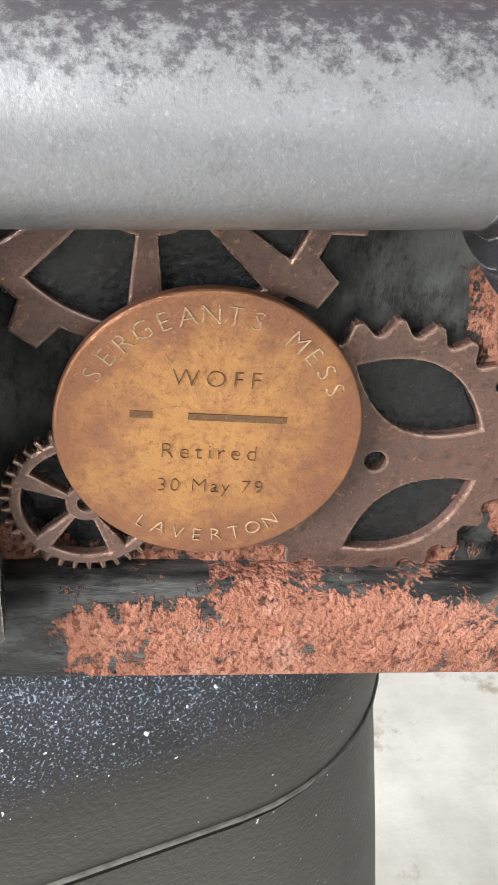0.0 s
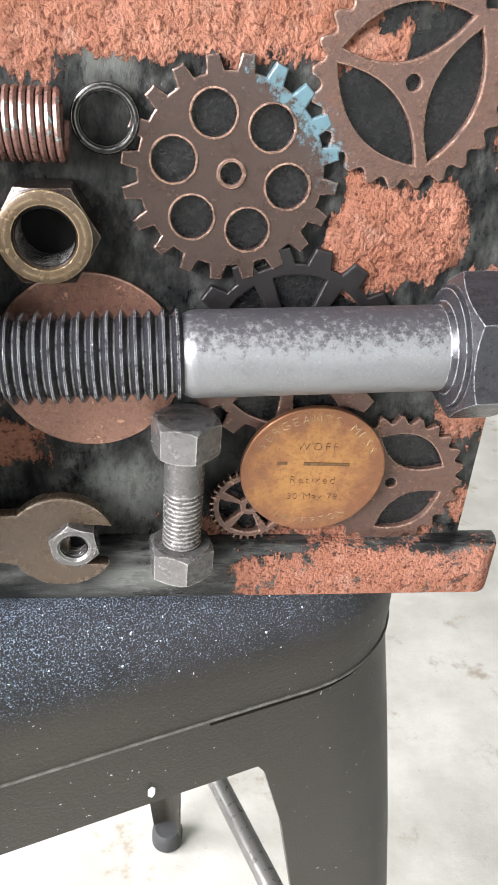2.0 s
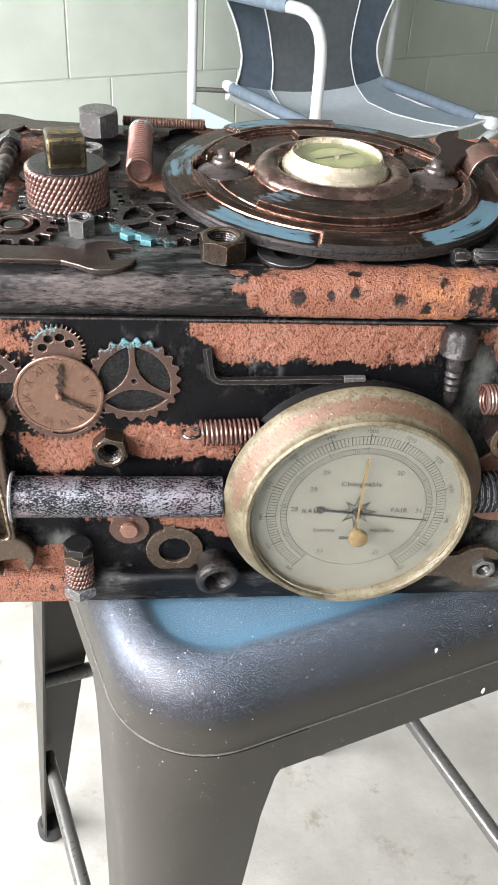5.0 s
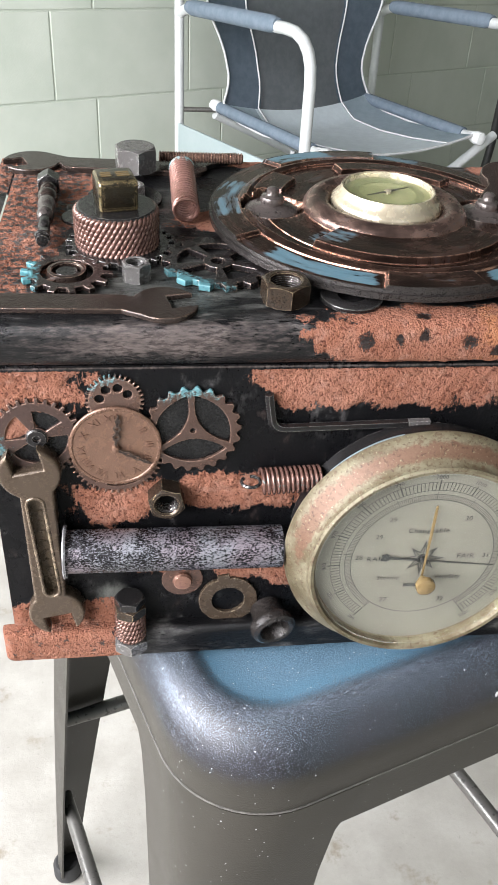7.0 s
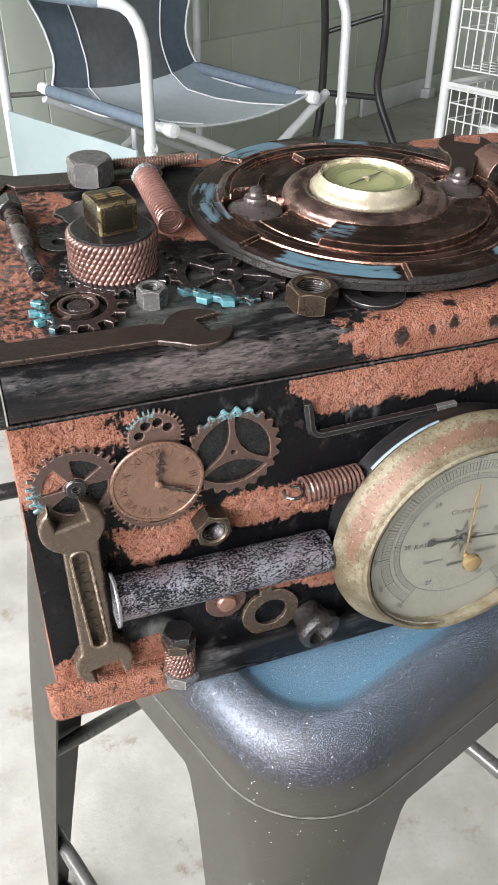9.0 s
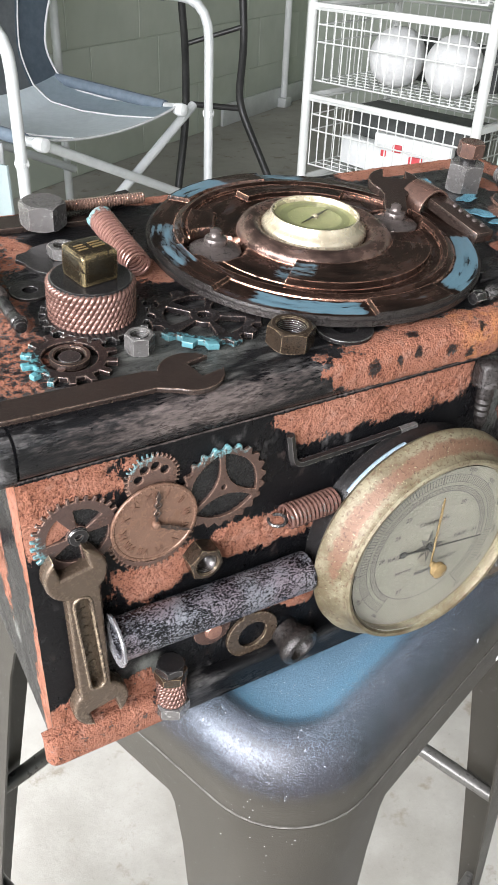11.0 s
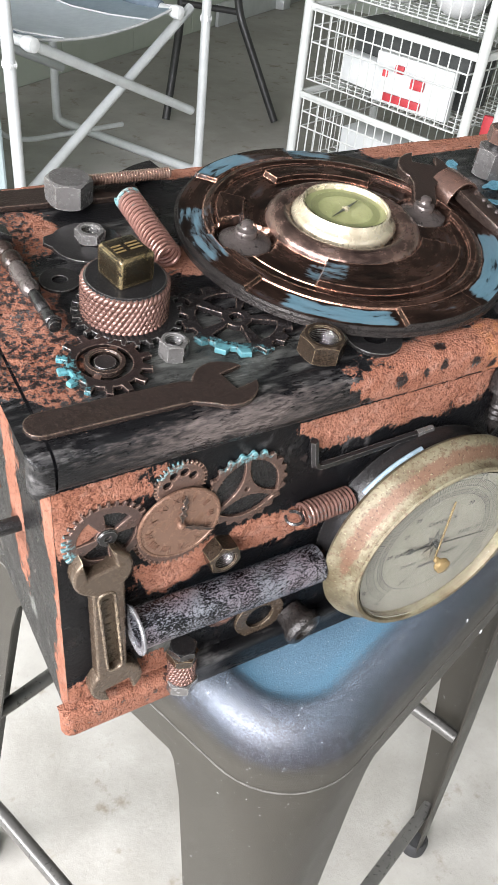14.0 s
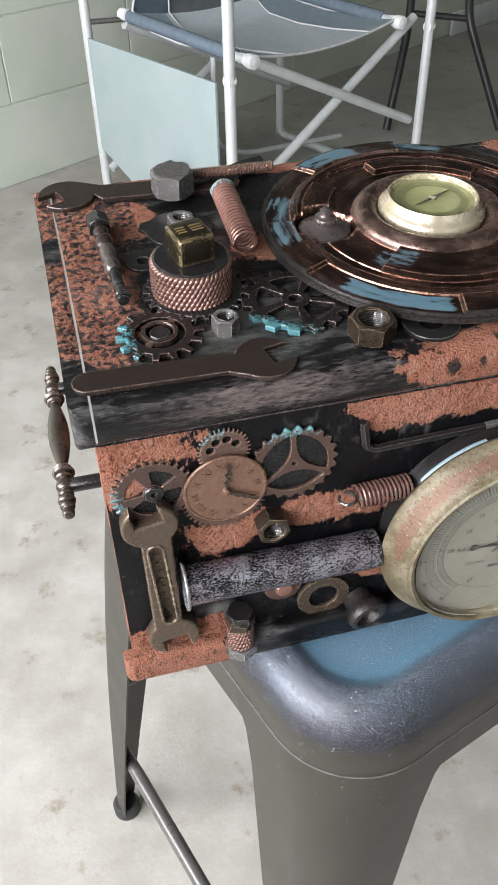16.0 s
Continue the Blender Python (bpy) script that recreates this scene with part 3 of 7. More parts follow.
M_DARKCARD = plain("dark_card", (0.05, 0.055, 0.055), (0.09, 0.095, 0.09), 15, 0.6)
M_LEAF = plain("yellow_green_leaf", (0.16, 0.24, 0.03), (0.30, 0.38, 0.07), 40, 0.5)
M_RUBBERFOOT = plain("black_rubber", (0.018, 0.018, 0.018), (0.03, 0.03, 0.03), 80, 0.65)
M_STEELROD = plain("grey_rod_paint", (0.10, 0.097, 0.09), (0.13, 0.125, 0.115), 20, 0.32, 0.05, 0.0004, 0.4)

# ---- building helpers ----
def finish(me, sharp=38):
    me.polygons.foreach_set("use_smooth", [True] * len(me.polygons))
    me.set_sharp_from_angle(angle=radians(sharp))
    return me


def mesh_of(verts, faces, name="shape", sharp=38):
    me = bpy.data.meshes.new(name)
    me.from_pydata([tuple(v) for v in verts], [], faces)
    me.update()
    return finish(me, sharp)


def part(name, shape, material, parent=None, label="", at=None, sharp=26):
    """Links a bmesh or a mesh as one object under a thing or a part."""
    if isinstance(shape, bmesh.types.BMesh):
        me = bpy.data.meshes.new(name)
        shape.to_mesh(me)
        shape.free()
        finish(me, sharp)
    else:
        me = shape
        me.name = name
    if not me.materials:
        me.materials.append(material)
    ob = new(name, me)
    ob.parent = parent
    if at is not None:
        ob.matrix_local = at
    return tagged(ob, label)


def thing(name, m, label, category, group="", kind=""):
    ob = new(name)
    ob.empty_display_size = 0.01
    ob.matrix_world = m
    return tagged(ob, label, category, group, kind)


LID_TOP, SLOPE = 0.952, radians(5.0)


def front(x, z, turn=0.0, y=0.0):
    """A pose on the box's front: local x right, local y up, local z out of the face."""
    return pose(x, y, z, 90) @ pose(0, 0, 0, 0, 0, turn)


def lid_plan(x, y):
    """The plan of the sloping lid: its far parts lie nearer than on a level one."""
    d = 0.63 * y * y if y > 0 else 0.0
    return x - 0.55 * d * (x + 0.03) / (y + 0.25), y - d


def lid_pose(m):
    """A pose given on a level lid, put on the sloping one."""
    return Matrix.Translation((0, 0, LID_TOP)) @ Matrix.Rotation(SLOPE, 4, "X") @ Matrix.Translation((0, 0, -LID_TOP)) @ m


def on_lid(x, y, turn=0.0, z=None):
    x, y = lid_plan(x, y)
    return lid_pose(pose(x, y, LID_TOP if z is None else z, 0, 0, turn))


def sloped(me):
    """Bends a lid mesh built level onto the slope."""
    turn = lid_pose(Matrix())
    for v in me.vertices:
        x, y = lid_plan(v.co.x, v.co.y)
        v.co = turn @ Vector((x, y, v.co.z))
    me.update()
    return me


def revolve(rings, seg=48, close=False, caps=True, sharp=38):
    """A surface through rings; each ring is (radius, height), and either may be a function of the angle."""
    verts, faces = [], []
    for r, z in rings:
        for i in range(seg):
            a = 2 * math.pi * i / seg
            rr, zz = (r(a) if callable(r) else r), (z(a) if callable(z) else z)
            verts.append((rr * math.cos(a), rr * math.sin(a), zz))
    n = len(rings)
    for j in range(n if close else n - 1):
        k = (j + 1) % n
        for i in range(seg):
            i2 = (i + 1) % seg
            faces.append((j * seg + i, j * seg + i2, k * seg + i2, k * seg + i))
    if not close and caps:
        if not callable(rings[0][0]) and rings[0][0] > 1e-6 or callable(rings[0][0]):
            faces.append(tuple(reversed(range(seg))))
        if not callable(rings[-1][0]) and rings[-1][0] > 1e-6 or callable(rings[-1][0]):
            faces.append(tuple((n - 1) * seg + i for i in range(seg)))
    return mesh_of(verts, faces, sharp=sharp)


def hex_radius(apothem):
    return lambda a: apothem / math.cos((a + math.pi / 6) % (math.pi / 3) - math.pi / 6)


def hex_block(af, h, bore=0.0, seg=60):
    """A chamfered hexagon, with a bore right through it where one is given."""
    ap = af / 2
    rh, ri = hex_radius(ap), ap * 0.95
    drop = lambda a: (rh(a) - ri) * 0.55
    outer = [(ri, 0), (rh, drop), (rh, lambda a: h - drop(a)), (ri, h)]
    if bore:
        return revolve([(bore, 0.0006), (bore + 0.0007, 0)] + outer + [(bore + 0.0007, h), (bore, h - 0.0006)], seg, True, sharp=16)
    return revolve(outer + [(0, h)], seg, sharp=16)


def thread(r, length, pitch, depth=0.0, seg=40, tip=True):
    depth = depth or pitch * 0.55
    rings, z = [], 0.0
    while z < length - pitch * 0.5:
        rings += [(r - depth, z), (r, z + pitch * 0.4), (r, z + pitch * 0.55), (r - depth, z + pitch * 0.92)]
        z += pitch
    if tip:
        rings += [(r - depth * 1.2, length), (0, length)]
    return revolve(rings, seg)


def bore_thread(r, length, pitch, seg=36):
    rings, z = [], 0.0
    while z < length:
        rings += [(r, z), (r - pitch * 0.4, z + pitch * 0.5)]
        z += pitch
    verts = revolve(rings, seg, caps=False)
    verts.flip_normals()
    return verts


def sweep(points, r, sides=8, closed=False, caps=True):
    """A round bar along points; r may be a list."""
    pts = [Vector(p) for p in points]
    n = len(pts)
    verts, faces = [], []
    tang = []
    for i in range(n):
        a = pts[(i - 1) % n] if closed or i else pts[0]
        b = pts[(i + 1) % n] if closed or i < n - 1 else pts[-1]
        tang.append((b - a).normalized())
    side = tang[0].orthogonal().normalized()
    for i in range(n):
        side = (side - tang[i] * side.dot(tang[i])).normalized()
        up = tang[i].cross(side)
        rr = r[i] if isinstance(r, (list, tuple)) else r
        for k in range(sides):
            a = 2 * math.pi * k / sides
            verts.append(pts[i] + side * (rr * math.cos(a)) + up * (rr * math.sin(a)))
    for i in range(n if closed else n - 1):
        j = (i + 1) % n
        for k in range(sides):
            k2 = (k + 1) % sides
            faces.append((i * sides + k, i * sides + k2, j * sides + k2, j * sides + k))
    if caps and not closed:
        faces += [tuple(reversed(range(sides))), tuple((n - 1) * sides + k for k in range(sides))]
    return mesh_of(verts, faces, sharp=50)


def arc(cx, cy, r, a0, a1, n):
    return [(cx + r * math.cos(radians(a0 + (a1 - a0) * i / n)), cy + r * math.sin(radians(a0 + (a1 - a0) * i / n))) for i in range(n + 1)]


def rounded(points, r, n=4):
    """A polyline in space with its inner corners rounded."""
    pts = [Vector(p) for p in points]
    out = [pts[0]]
    for a, b, c in zip(pts, pts[1:], pts[2:]):
        d0, d1 = (a - b), (c - b)
        k = min(r, d0.length * 0.49, d1.length * 0.49)
        p0, p1 = b + d0.normalized() * k, b + d1.normalized() * k
        for i in range(n + 1):
            t = i / n
            out.append(p0 * (1 - t) ** 2 + b * 2 * t * (1 - t) + p1 * t * t)
    return out + [pts[-1]]


def helix(r, wire, turns, length, steps=16, sides=6, start=0.0):
    n = int(turns * steps)
    pts = [(r * math.cos(start + 2 * math.pi * i / steps), r * math.sin(start + 2 * math.pi * i / steps), length * i / n) for i in range(n + 1)]
    return sweep(pts, wire, sides)


def plate(loops, depth, bevel=0.0004, res=1):
    """A flat plate from closed outlines in its own plane, holes included, from 0 to depth."""
    cu = bpy.data.curves.new("outline", "CURVE")
    cu.dimensions, cu.fill_mode = "2D", "BOTH"
    cu.extrude, cu.bevel_depth, cu.bevel_resolution, cu.offset = depth / 2 - bevel, bevel, res, -bevel
    for loop in loops:
        sp = cu.splines.new("POLY")
        sp.points.add(len(loop) - 1)
        for q, (x, y) in zip(sp.points, loop):
            q.co = (x, y, 0, 1)
        sp.use_cyclic_u = True
    ob = bpy.data.objects.new("outline", cu)
    me = bpy.data.meshes.new_from_object(ob)
    bpy.data.objects.remove(ob)
    bpy.data.curves.remove(cu)
    me.transform(Matrix.Translation((0, 0, depth / 2)))
    return finish(me, 21)


def lettering(text, size, depth=0.0002, align="CENTER", spacing=1.0, thin=0.0):
    cu = bpy.data.curves.new("writing", "FONT")
    cu.body, cu.size, cu.extrude, cu.align_x, cu.align_y, cu.space_character = text, size, depth / 2, align, "CENTER", spacing
    cu.resolution_u, cu.offset = 3, -thin
    ob = bpy.data.objects.new("writing", cu)
    me = bpy.data.meshes.new_from_object(ob)
    bpy.data.objects.remove(ob)
    bpy.data.curves.remove(cu)
    return me


def joined(meshes):
    """One mesh out of (mesh, matrix) pairs."""
    bm = bmesh.new()
    for me, m in meshes:
        tmp = me.copy()
        tmp.transform(m)
        bm.from_mesh(tmp)
        bpy.data.meshes.remove(tmp)
    return bm


def block(sx, sy, sz, bevel=0.001, seg=2):
    bm = bmesh.new()
    bmesh.ops.create_cube(bm, size=1, matrix=Matrix.Diagonal((sx, sy, sz, 1)))
    if bevel:
        bmesh.ops.bevel(bm, geom=bm.edges[:], offset=bevel, segments=seg, affect="EDGES", profile=0.5)
    return bm


def circle(r, n=32, cx=0.0, cy=0.0, turn=0.0):
    return [(cx + r * math.cos(turn + 2 * math.pi * i / n), cy + r * math.sin(turn + 2 * math.pi * i / n)) for i in range(n)]


def gear_outline(teeth, ro, ri, shape=0.5, turn=0.0):
    out = []
    for i in range(teeth):
        for f, r in ((0.0, ri), (0.5 - shape * 0.42, ri), (0.5 - shape * 0.25, ro), (0.5 + shape * 0.25, ro), (0.5 + shape * 0.42, ri)):
            a = turn + 2 * math.pi * (i + f) / teeth
            out.append((r * math.cos(a), r * math.sin(a)))
    return out


def wavy_outline(teeth, ro, ri, steps=8):
    """A gear worn to soft rounded teeth."""
    mid, amp = (ro + ri) / 2, (ro - ri) / 2
    out = []
    for i in range(teeth * steps):
        c = math.cos(2 * math.pi * i / steps)
        r = mid + amp * math.copysign(abs(c) ** 0.6, c)
        a = 2 * math.pi * i / (teeth * steps)
        out.append((r * math.cos(a), r * math.sin(a)))
    return out


def window_hole(r0, r1, a0, a1, n=10):
    """A hole between two spokes."""
    return arc(0, 0, r1, a0, a1, n) + arc(0, 0, r0, a1 - 6 * 0.3, a0 + 6 * 0.3, max(3, n // 2))


def petal(r, span, turn, bulge, n=14):
    """A leaf-shaped hole across the gear, its tips at the ends of a chord."""
    a = radians(turn)
    out = []
    for s in (1, -1):
        for i in range(n):
            t = -1 + 2 * i / n
            t = t if s > 0 else -t
            x, y = span * t, r + s * bulge * (1 - t * t)
            out.append((x * math.cos(a) - y * math.sin(a), x * math.sin(a) + y * math.cos(a)))
    return out


# fractal noise for relief
_table = np.random.RandomState(7).rand(64, 64, 64)


def value_noise(p):
    i = np.floor(p).astype(int)
    f = p - i
    f = f * f * (3 - 2 * f)
    out = 0
    for dx in (0, 1):
        for dy in (0, 1):
            for dz in (0, 1):
                w = (f[:, 0] if dx else 1 - f[:, 0]) * (f[:, 1] if dy else 1 - f[:, 1]) * (f[:, 2] if dz else 1 - f[:, 2])
                out = out + w * _table[(i[:, 0] + dx) % 64, (i[:, 1] + dy) % 64, (i[:, 2] + dz) % 64]
    return out


def fbm(p, scale, octaves=4):
    total, amp, out = 0.0, 1.0, 0.0
    for k in range(octaves):
        out = out + amp * value_noise(p * scale * 2 ** k + 11.3 * k)
        total += amp
        amp *= 0.55
    return out / total


def patch_mask(u, v, p, patches, soft=0.004):
    """1 inside the paint patches, 0 outside, with a wandering soft edge."""
    wander = (fbm(p, 90, 4) - 0.5) * 0.016
    best = np.full(len(u), -1.0)
    for cu, cv, ru, rv in patches:
        d = (np.abs((u - cu) / ru) ** 3 + np.abs((v - cv) / rv) ** 3) ** (1 / 3)
        best = np.maximum(best, (1 - d) * min(ru, rv))
    return np.clip(0.5 + (best + wander) / soft * 0.5, 0, 1)


def relief(nu, nv, place, patches, thick=0.0009, extra=None):
    """A dense sheet over (u, v) in 0..1; place gives plan coordinates, positions and normals as arrays."""
    uu, vv = np.meshgrid(np.linspace(0, 1, nu), np.linspace(0, 1, nv), indexing="ij")
    a, b, pos, nor = place(uu.ravel(), vv.ravel())
    m = patch_mask(a, b, pos, patches)
    more = extra(a, b, pos) if extra else {}
    m = m * (1 - more.pop("clear", 0.0))
    lumps = fbm(pos, 330, 4)
    h = m * (thick * 0.5 + thick * 1.5 * np.clip(lumps - 0.36, 0, 1)) + (fbm(pos, 40, 3) - 0.5) * 0.0004
    rim = np.minimum(np.minimum(uu, 1 - uu) * nu / 5, np.minimum(vv, 1 - vv) * nv / 4).ravel()
    h = h * (0.2 + 0.8 * np.clip(rim, 0, 1))
    pos = pos + nor * h[:, None]
    idx = np.arange(nu * nv).reshape(nu, nv)
    faces = np.stack([idx[:-1, :-1], idx[1:, :-1], idx[1:, 1:], idx[:-1, 1:]], -1).reshape(-1, 4)
    me = bpy.data.meshes.new("relief")
    me.from_pydata(pos.tolist(), [], faces.tolist())
    me.update()
    me.attributes.new("rust", "FLOAT", "POINT").data.foreach_set("value", m.astype(np.float32))
    for key, values in more.items():
        me.attributes.new(key, "FLOAT", "POINT").data.foreach_set("value", np.asarray(values, np.float32))
    me.polygons.foreach_set("use_smooth", [True] * len(me.polygons))
    return me

# ---- the room: floor, block walls, ceiling ----
def slab(name, label, corners, thickness, direction, material, category):
    """A flat piece of the setting with thickness, from four corners."""
    bm = bmesh.new()
    bot = [bm.verts.new(c) for c in corners]
    top = [bm.verts.new(Vector(c) + Vector(direction) * thickness) for c in corners]
    bm.faces.new(bot), bm.faces.new(list(reversed(top)))
    for i in range(4):
        bm.faces.new((bot[i], top[i], top[(i + 1) % 4], bot[(i + 1) % 4]))
    bmesh.ops.recalc_face_normals(bm, faces=bm.faces[:])
    ob = part(name, bm, material)
    return tagged(ob, label, category, kind="structure")


S0, S1, D1, HIGH = -3.1, 3.9, 5.0, 2.6
slab("floor", "worn grey concrete garage floor with stains", [room(S0 - 6, -0.3), room(S1 + 0.3, -0.3), room(S1 + 0.3, D1 + 6), room(S0 - 6, D1 + 6)], 0.1, (0, 0, -1), M_CONCRETE, "floor")
# the ceiling is out of view, added dark to cut fill and darken reflections
slab("ceiling", "unseen ceiling, kept dark to hold back bounce light", [room(S0, 0, HIGH), room(S1, 0, HIGH), room(S1, D1, HIGH), room(S0, D1, HIGH)], 0.1, (0, 0, 1), M_CEIL, "ceiling")
wall_back = slab("wall_back", "pale green painted concrete block wall", [room(S0, 0), room(S1, 0), room(S1, 0, HIGH), room(S0, 0, HIGH)], 0.15, B, M_MORTAR, "wall")
slab("wall_right", "pale green painted wall", [room(S1, 0), room(S1, D1), room(S1, D1, HIGH), room(S1, 0, HIGH)], 0.15, A, M_MORTAR, "wall")
slab("wall_left_pier", "pale green painted pier beside the open garage door", [room(S0, 0), room(S0, 0.55), room(S0, 0.55, HIGH), room(S0, 0, HIGH)], 0.15, -A, M_MORTAR, "wall")
slab("wall_left_lintel", "pale green painted lintel above the open garage door", [room(S0, 0.55, 2.35), room(S0, 4.6, 2.35), room(S0, 4.6, HIGH), room(S0, 0.55, HIGH)], 0.15, -A, M_MORTAR, "wall")
slab("wall_left_end", "pale green painted pier at the front of the garage", [room(S0, 4.6), room(S0, D1), room(S0, D1, HIGH), room(S0, 4.6, HIGH)], 0.15, -A, M_MORTAR, "wall")
slab("wall_front_low", "pale green painted wall under the front window", [room(S0, D1), room(S1, D1), room(S1, D1, 0.4), room(S0, D1, 0.4)], 0.15, -B, M_MORTAR, "wall")
slab("wall_front_high", "pale green painted wall above the front window", [room(S0, D1, 2.3), room(S1, D1, 2.3), room(S1, D1, HIGH), room(S0, D1, HIGH)], 0.15, -B, M_MORTAR, "wall")
slab("wall_front_right", "pale green painted wall beside the front window", [room(-1.45, D1, 0.4), room(S1, D1, 0.4), room(S1, D1, 2.3), room(-1.45, D1, 2.3)], 0.15, -B, M_MORTAR, "wall")
slab("wall_front_left", "pale green painted wall beside the front window", [room(S0, D1, 0.4), room(-2.60, D1, 0.4), room(-2.60, D1, 2.3), room(S0, D1, 2.3)], 0.15, -B, M_MORTAR, "wall")

# ---- the metal bar stool ----
STOOL = pose(0.2092, 0.1315, 0, 0, 0, 18.5)
FEET = {(-1, 1): (-0.060, 0.306), (1, -1): (0.506, 0.030), (1, 1): (0.356, 0.429), (-1, -1): (0.083, -0.113)}
stool = thing("bar_stool", STOOL, "dark gunmetal pressed-metal bar stool with blue-sprayed square seat", "stool")


def square_ring(hw, r, n=10):
    """A rounded square, anticlockwise."""
    out = []
    for k in range(4):
        a = 90 * k
        cx, cy = (hw - r) * (1 if k in (0, 3) else -1), (hw - r) * (1 if k in (0, 1) else -1)
        out += [(cx + r * math.cos(radians(a + 90 * i / n)), cy + r * math.sin(radians(a + 90 * i / n))) for i in range(n + 1)]
    return out


def densify(loop, step):
    out = []
    for (x0, y0), (x1, y1) in zip(loop, loop[1:] + loop[:1]):
        k = max(1, int(math.hypot(x1 - x0, y1 - y0) / step))
        out += [(x0 + (x1 - x0) * i / k, y0 + (y1 - y0) * i / k) for i in range(k)]
    return out


SEAT_Z = 0.7555
rows_ = [(0.1752, 0.060, 0.7035), (0.1752, 0.060, 0.708), (0.1750, 0.060, 0.720), (0.1738, 0.058, 0.732), (0.1708, 0.056, 0.7415), (0.1665, 0.053, 0.7483), (0.1618, 0.049, 0.7530), (0.1570, 0.045, SEAT_Z),
         (0.1530, 0.042, SEAT_Z), (0.1495, 0.040, 0.7545), (0.1460, 0.038, 0.7518), (0.1420, 0.036, 0.7508), (0.110, 0.028, 0.7505), (0.070, 0.018, 0.7505), (0.02, 0.005, 0.7505)]
loops_ = []
base_n = None
for hw, r, z in rows_:
    ring = []
    for k in range(4):
        a = 90 * k
        cx, cy = (hw - r) * (1 if k in (0, 3) else -1), (hw - r) * (1 if k in (0, 1) else -1)
        cornerpts = [(cx + r * math.cos(radians(a + 90 * i / 12)), cy + r * math.sin(radians(a + 90 * i / 12))) for i in range(13)]
        nx, ny = (hw - r) * (1 if (k + 1) % 4 in (0, 3) else -1), (hw - r) * (1 if (k + 1) % 4 in (0, 1) else -1)
        nxt = (nx + r * math.cos(radians(a + 90)), ny + r * math.sin(radians(a + 90)))
        last = cornerpts[-1]
        ring += cornerpts + [(last[0] + (nxt[0] - last[0]) * i / 14, last[1] + (nxt[1] - last[1]) * i / 14) for i in range(1, 14)]
    loops_.append([(x, y, z) for x, y in ring])
nring = len(loops_[0])
verts_ = [v for ring in loops_ for v in ring]
faces_ = [(j * nring + i, j * nring + (i + 1) % nring, (j + 1) * nring + (i + 1) % nring, (j + 1) * nring + i) for j in range(len(rows_) - 1) for i in range(nring)]
faces_.append(tuple((len(rows_) - 1) * nring + i for i in range(nring)))
seat_me = mesh_of(verts_, faces_, "seat", 60)
sub = bmesh.new()
sub.from_mesh(seat_me)
bmesh.ops.subdivide_edges(sub, edges=[e for e in sub.edges if e.calc_length() > 0.012], cuts=2, use_grid_fill=True)
sub.to_mesh(seat_me)
sub.free()
finish(seat_me, 60)
co = np.array([v.co[:] for v in seat_me.vertices])
ax, ay = np.maximum(np.abs(co[:, 0]) - 0.112, 0), np.maximum(np.abs(co[:, 1]) - 0.112, 0)
inside = 0.036 - np.hypot(ax, ay)
top_only = np.clip((co[:, 2] - 0.722) / 0.018, 0, 1)
seat_me.attributes.new("spray", "FLOAT", "POINT").data.foreach_set("value", np.clip(0.42 + inside / 0.026, 0, 0.97).astype(np.float32) * (co[:, 2] > 0.745))
seat_me.attributes.new("dust", "FLOAT", "POINT").data.foreach_set("value", (np.clip((co[:, 2] - 0.716) / 0.02, 0, 1) * np.clip(1.0 + inside / 0.048, 0, 1)).astype(np.float32))
seat_me.attributes.new("ring", "FLOAT", "POINT").data.foreach_set("value", (np.exp(-((inside - 0.004) / 0.0045) ** 2) * (co[:, 2] > 0.745)).astype(np.float32))
# where the painted highlight lies along the near left rim
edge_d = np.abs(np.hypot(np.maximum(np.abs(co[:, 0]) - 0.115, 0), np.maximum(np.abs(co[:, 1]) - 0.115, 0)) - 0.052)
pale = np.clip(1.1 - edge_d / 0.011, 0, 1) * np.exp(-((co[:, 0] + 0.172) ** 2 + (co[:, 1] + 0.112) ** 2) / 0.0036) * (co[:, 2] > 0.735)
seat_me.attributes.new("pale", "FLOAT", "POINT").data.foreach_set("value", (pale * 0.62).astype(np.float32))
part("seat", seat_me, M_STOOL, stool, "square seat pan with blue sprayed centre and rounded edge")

weld = [Vector((x, y, 0.7032)) for x, y, z in loops_[0]]
part("weld_seam", sweep([(p.x * 1.001, p.y * 1.001, p.z) for p in weld], 0.0006, 6, True), M_SEAM, stool, "thin pale weld line")


def apron():
    verts, faces = [], []
    ring = [(x * 0.1738 / 0.1752, y * 0.1738 / 0.1752) for x, y, z in loops_[0]]
    n = len(ring)
    for off in (0.0, -0.0022):
        for x, y in ring:
            k = 1 + off / 0.174
            verts += [(x * k, y * k, 0.7075), (x * k, y * k, 0.668)]
    for o in (0, 2 * n):
        for i in range(n):
            j = (i + 1) % n
            q = (o + 2 * i, o + 2 * i + 1, o + 2 * j + 1, o + 2 * j)
            faces.append(q if o == 0 else tuple(reversed(q)))
    for i in range(n):
        j = (i + 1) % n
        faces.append((2 * i + 1, 2 * n + 2 * i + 1, 2 * n + 2 * j + 1, 2 * j + 1))
    return mesh_of(verts, faces, "apron", 50)


